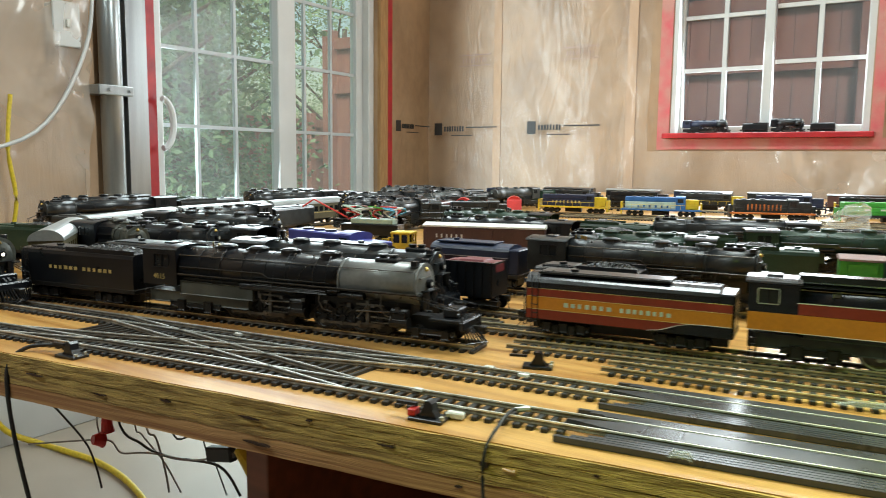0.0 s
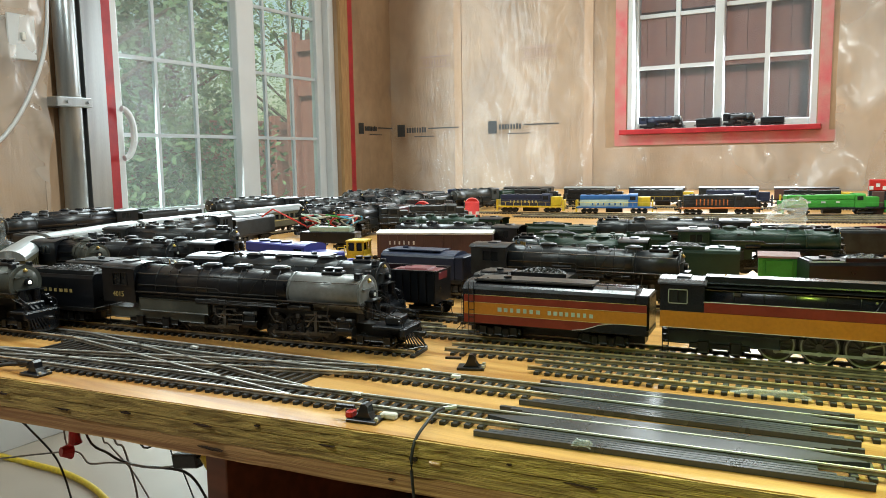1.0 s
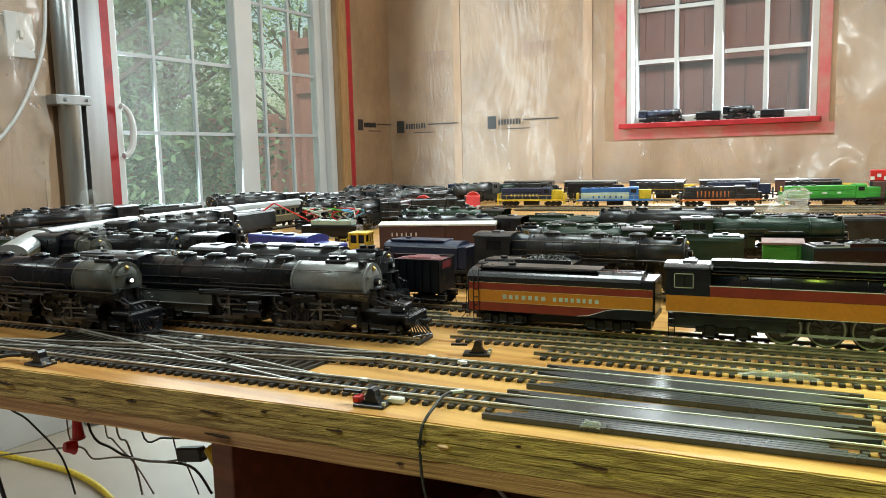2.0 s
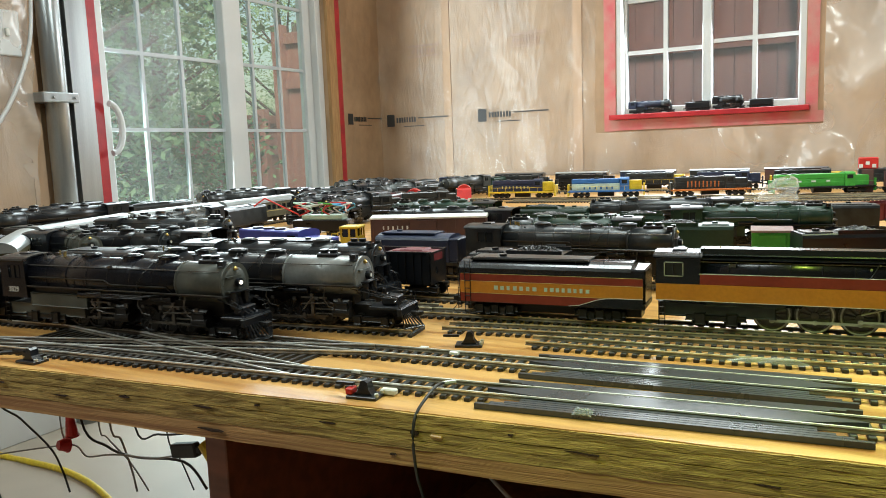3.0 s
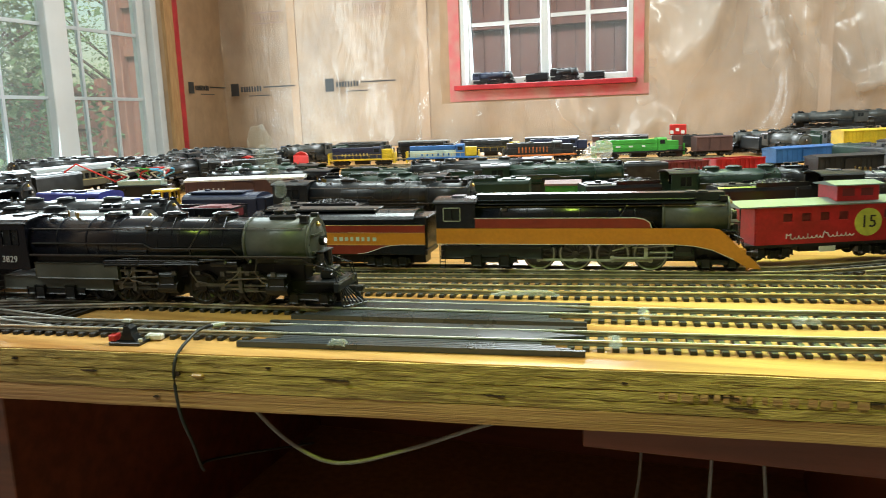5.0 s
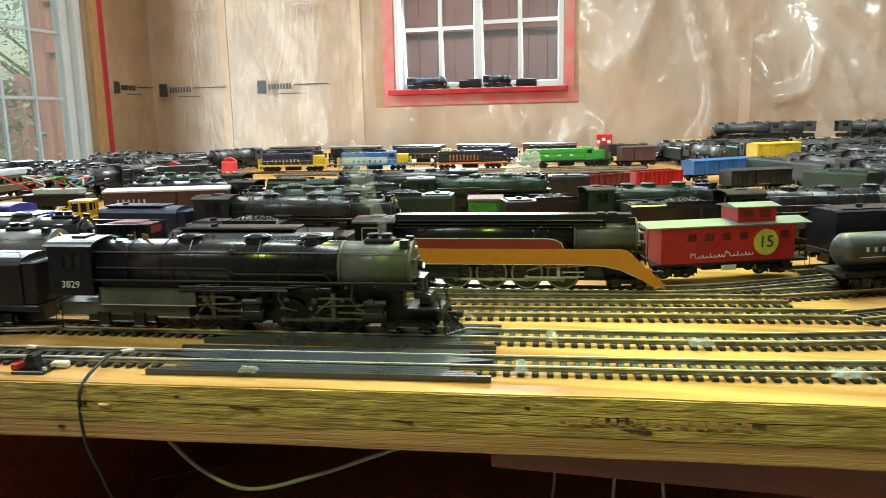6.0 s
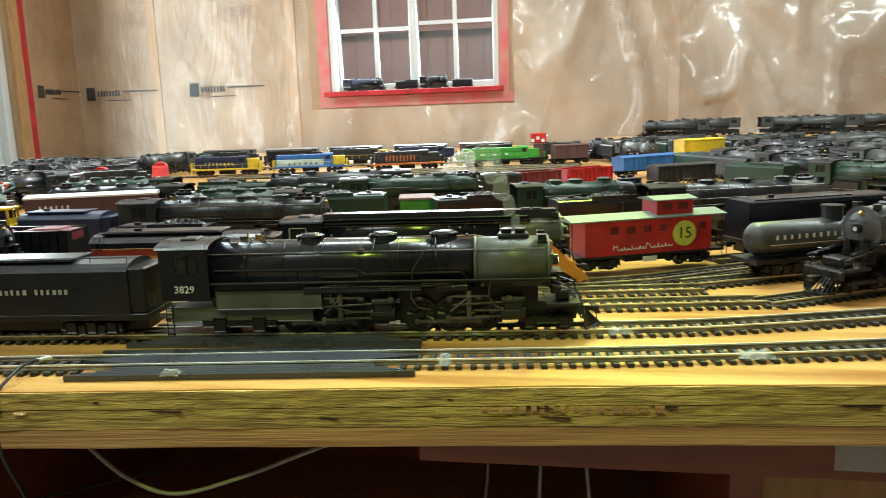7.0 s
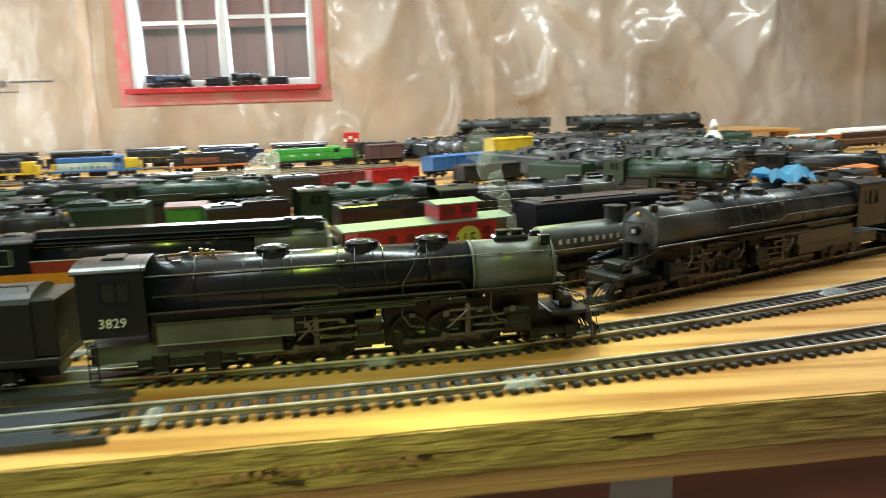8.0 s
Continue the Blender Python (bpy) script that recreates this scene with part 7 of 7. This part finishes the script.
far_engine, _, _ = steam("weathered black steam locomotive before the raised plank", 0.22, "darkgraphite", "darkgraphite", ((4, 0.0100),), 2, 0.0150, "far parked locomotives", 131)
far_engine.matrix_basis = along((0.46, 2.42), (0.70, 2.43))
for n, (f, r) in enumerate((((0.72, 2.43), (0.95, 2.40)), ((0.98, 2.38), (1.2, 2.33)), ((0.64, 2.30), (0.86, 2.27)), ((0.90, 2.25), (1.12, 2.20)), ((-0.585, 1.20), (-0.66, 1.55)), ((-0.78, 1.95), (-0.74, 2.2)), ((-0.765, 1.62), (-0.79, 1.9)), ((-0.44, 1.18), (-0.15, 1.19)), ((-0.13, 1.195), (0.06, 1.24)),
                            ((0.42, 2.20), (0.58, 2.48)), ((0.56, 2.08), (0.72, 2.4)), ((0.92, 1.62), (0.80, 1.95)), ((1.00, 1.75), (0.88, 2.1)), ((0.66, 1.40), (0.56, 1.62)), ((0.86, 1.33), (0.74, 1.60)), ((1.12, 1.52), (1.0, 1.85)), ((1.20, 1.36), (1.45, 1.55)),
                            ((-1.12, 0.95), (-1.12, 1.4)), ((-1.12, 1.40), (-1.09, 1.8)), ((-1.07, 1.85), (-1.02, 2.2)), ((-0.47, 0.905), (-0.62, 0.87)), ((-0.42, 0.76), (-0.6, 0.72)), ((0.70, 1.28), (0.60, 1.52)), ((0.76, 1.12), (0.62, 1.30)), ((0.50, 1.95), (0.42, 2.2)), ((0.60, 1.95), (0.56, 2.2)), ((1.02, 1.16), (0.86, 1.28)), ((0.34, 2.28), (0.52, 2.36)))):
    src = far_engine if f[1] > 1.3 else (b, h, c, j)[n % 4]
    parked(src, f, r)
    u = (Vector((*r, 0)) - Vector((*f, 0))).normalized()
    q = Vector((*f, 0)) + u * 0.232
    parked((bt, ht)[n % 2], q, q + u)


def plank_shelf():
    s5 = thing("raised_plank", "raised plywood plank on blocks at the back", "plank")
    bm = bmn()
    box(bm, 0.42, 1.55, 2.50, 2.90, T + 0.036, T + 0.045, 0.001)
    part("plank", bm, M["ply"], s5)
    for x in (0.46, 1.0, 1.5):
        for y2 in (2.53, 2.87):
            bm = bmn()
            box(bm, x - 0.02, x + 0.02, y2 - 0.02, y2 + 0.02, T, T + 0.0355)
            part("block", bm, M["tan"], s5)


plank_shelf()
for f, r in (((0.50, 2.56), (0.72, 2.60)), ((0.92, 2.62), (1.12, 2.60)), ((1.10, 2.72), (0.9, 2.70)), ((0.62, 2.74), (0.85, 2.76)), ((1.32, 2.66), (1.1, 2.60))):
    parked(far_engine, f, r, T + 0.0455)
# locomotives on the window sill
sz = WZ0 - 0.001 + 0.0005
for f, r, L, mt in (((-0.50, YB + 0.005), (-0.70, YB + 0.005), 0.20, "navy"), ((-0.22, YB + 0.0), (-0.42, YB + 0.0), 0.13, "black")):
    g3, _, _ = steam("dark model locomotive standing on the window sill", L, mt, "dusty", ((4, 0.0105),), 1, 0.0150, "sill locomotives", int(-f[0] * 100))
    g3.matrix_basis = along(f, r, sz)
gt = tender("small dark tender on the window sill", 0.10, "black", True, 7, 0.036, 1)
gt.matrix_basis = along((-0.356, YB), (-0.46, YB), sz)
gt2 = tender("small dark tender on the window sill", 0.09, "black", False, 8, 0.034, 1)
gt2.matrix_basis = along((-0.115, YB), (-0.2, YB), sz)

# ---------------------------------------------------------------- cables and connectors by the table edge
cable("track_feeder_cable", "dark cable running from the rail over the edge", [(0.031, 0.5415, T + 0.004), (0.031, 0.534, T + 0.006), (0.034, 0.518, T + 0.006), (0.034, 0.5010, T - 0.004), (0.034, 0.5010, T - 0.03), (0.032, 0.512, T - 0.055), (0.015, 0.54, T - 0.085), (-0.01, 0.58, T - 0.10), (0.02, 0.66, T - 0.12)], 0.0009, M["cord"])
bm = bmn()
rod(bm, (0.030, 0.539, T + 0.0046), (0.036, 0.5435, T + 0.005), 0.0015, 8)
tagged(part("solder_joint", bm, M["rodsilver"]), "bright solder joint on the rail", "joint")
cable("hanging_cable", "pale grey cable sagging under the table", [(0.050, 0.535, T - 0.030), (0.062, 0.53, T - 0.040), (0.085, 0.528, T - 0.056), (0.112, 0.528, T - 0.063), (0.150, 0.533, T - 0.053), (0.196, 0.54, T - 0.036), (0.23, 0.55, T - 0.030)], 0.0011, M["greycord"])
cable("thin_wire", "thin pale wire under the table", [(0.20, 0.8, T - 0.031), (0.25, 0.75, T - 0.12), (0.24, 0.72, T - 0.22), (0.23, 0.74, T - 0.28)], 0.0012, M["greycord"])
cable("thin_wire", "thin pale wire under the table", [(0.30, 0.60, T - 0.06), (0.298, 0.60, T - 0.16), (0.31, 0.62, T - 0.28)], 0.001, M["greycord"])
cable("thin_wire", "thin pale wire under the table", [(0.325, 0.60, T - 0.06), (0.330, 0.60, T - 0.16), (0.32, 0.62, T - 0.28)], 0.001, M["greycord"])
cable("loose_wire", "dark wire looping from the track over the edge", [(-0.275, 0.49, T + 0.004), (-0.300, 0.472, T + 0.002), (-0.305, 0.462, T - 0.02), (-0.29, 0.465, T - 0.10), (-0.26, 0.48, T - 0.22), (-0.22, 0.5, T - 0.36)], 0.0015, M["cord"])
cable("extension_cord", "thick yellow extension cord lying across the floor", [(-1.97, 1.20, 0.25), (-1.965, 1.27, 0.07), (-1.90, 1.345, 0.009), (-1.80, 1.352, 0.009), (-1.63, 1.356, 0.009), (-1.43, 1.315, 0.009), (-1.15, 1.20, 0.009), (-0.7, 0.95, 0.009)], 0.0085, M["yellowcord"])


def wire_nut(label, at, direction, mt, r=0.008, L=0.022):
    d = Vector(direction).normalized()
    a = Vector(at)
    o = thing("wire_connector", label, "connector", "wire connectors")
    bm = bmn()
    rod(bm, a, a + d * L, r, 12, r * 0.62)
    part("cap", bm, M[mt], o)
    bm = bmn()
    rod(bm, a - d * 0.002, a, r * 1.1, 12)
    part("rim", bm, M[mt], o)


cable("hanging_wire", "dark wire hanging in a long curve under the table", [(-0.914, 0.8, 0.669), (-0.91, 0.8, 0.498), (-0.842, 0.8, 0.464), (-0.778, 0.8, 0.431), (-0.755, 0.8, 0.403), (-0.742, 0.8, 0.371)], 0.0016, M["cord"])
cable("hanging_wire", "dark wire sagging between connectors under the table", [(-0.719, 0.81, 0.669), (-0.715, 0.81, 0.48), (-0.663, 0.81, 0.449), (-0.605, 0.81, 0.444), (-0.512, 0.81, 0.454), (-0.474, 0.81, 0.425)], 0.0018, M["cord"])
cable("hanging_wire", "thin grey wire strung across under the table", [(-0.927, 0.8, 0.394), (-0.835, 0.8, 0.418), (-0.764, 0.8, 0.436), (-0.737, 0.8, 0.443), (-0.713, 0.8, 0.444), (-0.694, 0.8, 0.433), (-0.65, 0.8, 0.443), (-0.614, 0.8, 0.449), (-0.558, 0.8, 0.454), (-0.515, 0.8, 0.466)], 0.0013, M["greycord"])
cable("hanging_wire", "thin grey wire hanging under the table", [(-0.751, 0.8, 0.669), (-0.747, 0.8, 0.484), (-0.744, 0.8, 0.455), (-0.737, 0.8, 0.443)], 0.0012, M["greycord"])
cable("hanging_wire", "thin grey wire hanging under the table", [(-0.71, 0.83, 0.669), (-0.706, 0.83, 0.473), (-0.69, 0.83, 0.45), (-0.645, 0.83, 0.422), (-0.611, 0.83, 0.387)], 0.0012, M["greycord"])
cable("hanging_wire", "thin grey wire hanging under the table", [(-0.671, 0.82, 0.669), (-0.667, 0.82, 0.48), (-0.646, 0.82, 0.458), (-0.629, 0.82, 0.417), (-0.622, 0.82, 0.388)], 0.0015, M["greycord"])
cable("hanging_wire", "thin dark wire hanging behind a plug", [(-0.581, 0.84, 0.669), (-0.577, 0.84, 0.475), (-0.553, 0.84, 0.436), (-0.533, 0.84, 0.399)], 0.0011, M["cord"])
cable("hanging_wire", "dark wire sagging close under the table", [(-0.591, 0.8, 0.669), (-0.587, 0.8, 0.492), (-0.544, 0.8, 0.489), (-0.497, 0.8, 0.497)], 0.0014, M["cord"])
wire_nut("red twist wire connector on hanging wires", (-0.715, 0.795, 0.462), (-0.05, 0, 1), "scarlet", 0.0085, 0.028)
wire_nut("round red wire cap on hanging wires", (-0.729, 0.795, 0.446), (-0.2, -1, 0.2), "scarlet", 0.0105, 0.012)
wire_nut("yellow twist wire connector beside a dark plug", (-0.434, 0.8, 0.468), (-0.78, 0, 0.62), "yellow", 0.0125, 0.036)


def inline_plug(label, a, b2):
    """A flat dark plug with a narrower neck, from a to b2."""
    o = thing("plug", label, "plug")
    o.matrix_basis = Matrix.Translation(a) @ (Vector(b2) - Vector(a)).to_track_quat("X", "Z").to_matrix().to_4x4()
    L = (Vector(b2) - Vector(a)).length
    bm = bmn()
    box(bm, 0, L, -0.006, 0.006, -0.009, 0.009, 0.002)
    part("plug_body", bm, M["cord"], o)
    bm = bmn()
    box(bm, L, L + 0.007, -0.004, 0.004, -0.004, 0.004, 0.001)
    part("neck", bm, M["cord"], o)


inline_plug("flat dark plug on hanging wires", (-0.517, 0.8, 0.472), (-0.473, 0.8, 0.481))


# ---------------------------------------------------------------- motion
def path_at(L, s):
    """The point at s metres along a line of evenly spaced points."""
    k = s / 0.0073
    i = max(0, min(len(L) - 2, int(k)))
    return L[i] + (L[i + 1] - L[i]) * (k - i)


def arc_of_x(L, x):
    for i in range(len(L) - 1):
        if L[i].x <= x <= L[i + 1].x:
            return 0.0073 * (i + (x - L[i].x) / (L[i + 1].x - L[i].x))
    return 0.0


# how far along the track from x = 0 the pilot's tip stands, by time
RUN = [(0.0, -0.444), (0.9, -0.374), (1.5, -0.306), (3.0, -0.1330), (3.5, -0.0750), (4.0, -0.0165), (4.5, 0.0420), (6.0, 0.2130), (6.5, 0.2750), (7.0, 0.3370), (7.5, 0.4000), (8.0, 0.4680)]


def front_x(t):
    for (a, xa), (b3, xb) in zip(RUN, RUN[1:]):
        if t <= b3:
            return xa + (xb - xa) * (t - a) / (b3 - a)
    return RUN[-1][1]


def motions():
    times = [0.1 * k for k in range(81)]
    xs = np.array([front_x(t) for t in times])
    for _ in range(8):
        xs[1:-1] = 0.25 * xs[:-2] + 0.5 * xs[1:-1] + 0.25 * xs[2:]
    start = arc_of_x(track2, 0.0)
    arcs = [start + x for x in xs]
    erows, trows = [], []
    for t, s in zip(times, arcs):
        a, c2 = path_at(track2, s - 0.045), path_at(track2, s - 0.235)
        u = (a - c2).normalized()
        f = a + u * 0.045
        erows.append((t, along(f, f - u)))
        a, c2 = path_at(track2, s - 0.301), path_at(track2, s - 0.401)
        u = (a - c2).normalized()
        f = a + u * 0.035
        trows.append((t, along(f, f - u)))
    walk(run_engine, erows)
    walk(run_tender, trows)
    for wheel, r in run_drivers:
        base = wheel.matrix_basis.copy()
        side = 1 if base.to_euler().z < 1 else -1
        walk(wheel, [(t, base @ pose(0, 0, 0, 0, side * math.degrees((s - arcs[0]) / r), 0)) for t, s in zip(times, arcs)])
    for ob, rr, r, kind in run_rods:
        rows2 = []
        for t, s in zip(times, arcs):
            a = (s - arcs[0]) / r
            rows2.append((t, pose(-rr * math.sin(a), 0, -rr * math.cos(a) * (1.0 if kind == "side" else 0.5))))
        walk(ob, rows2)


motions()
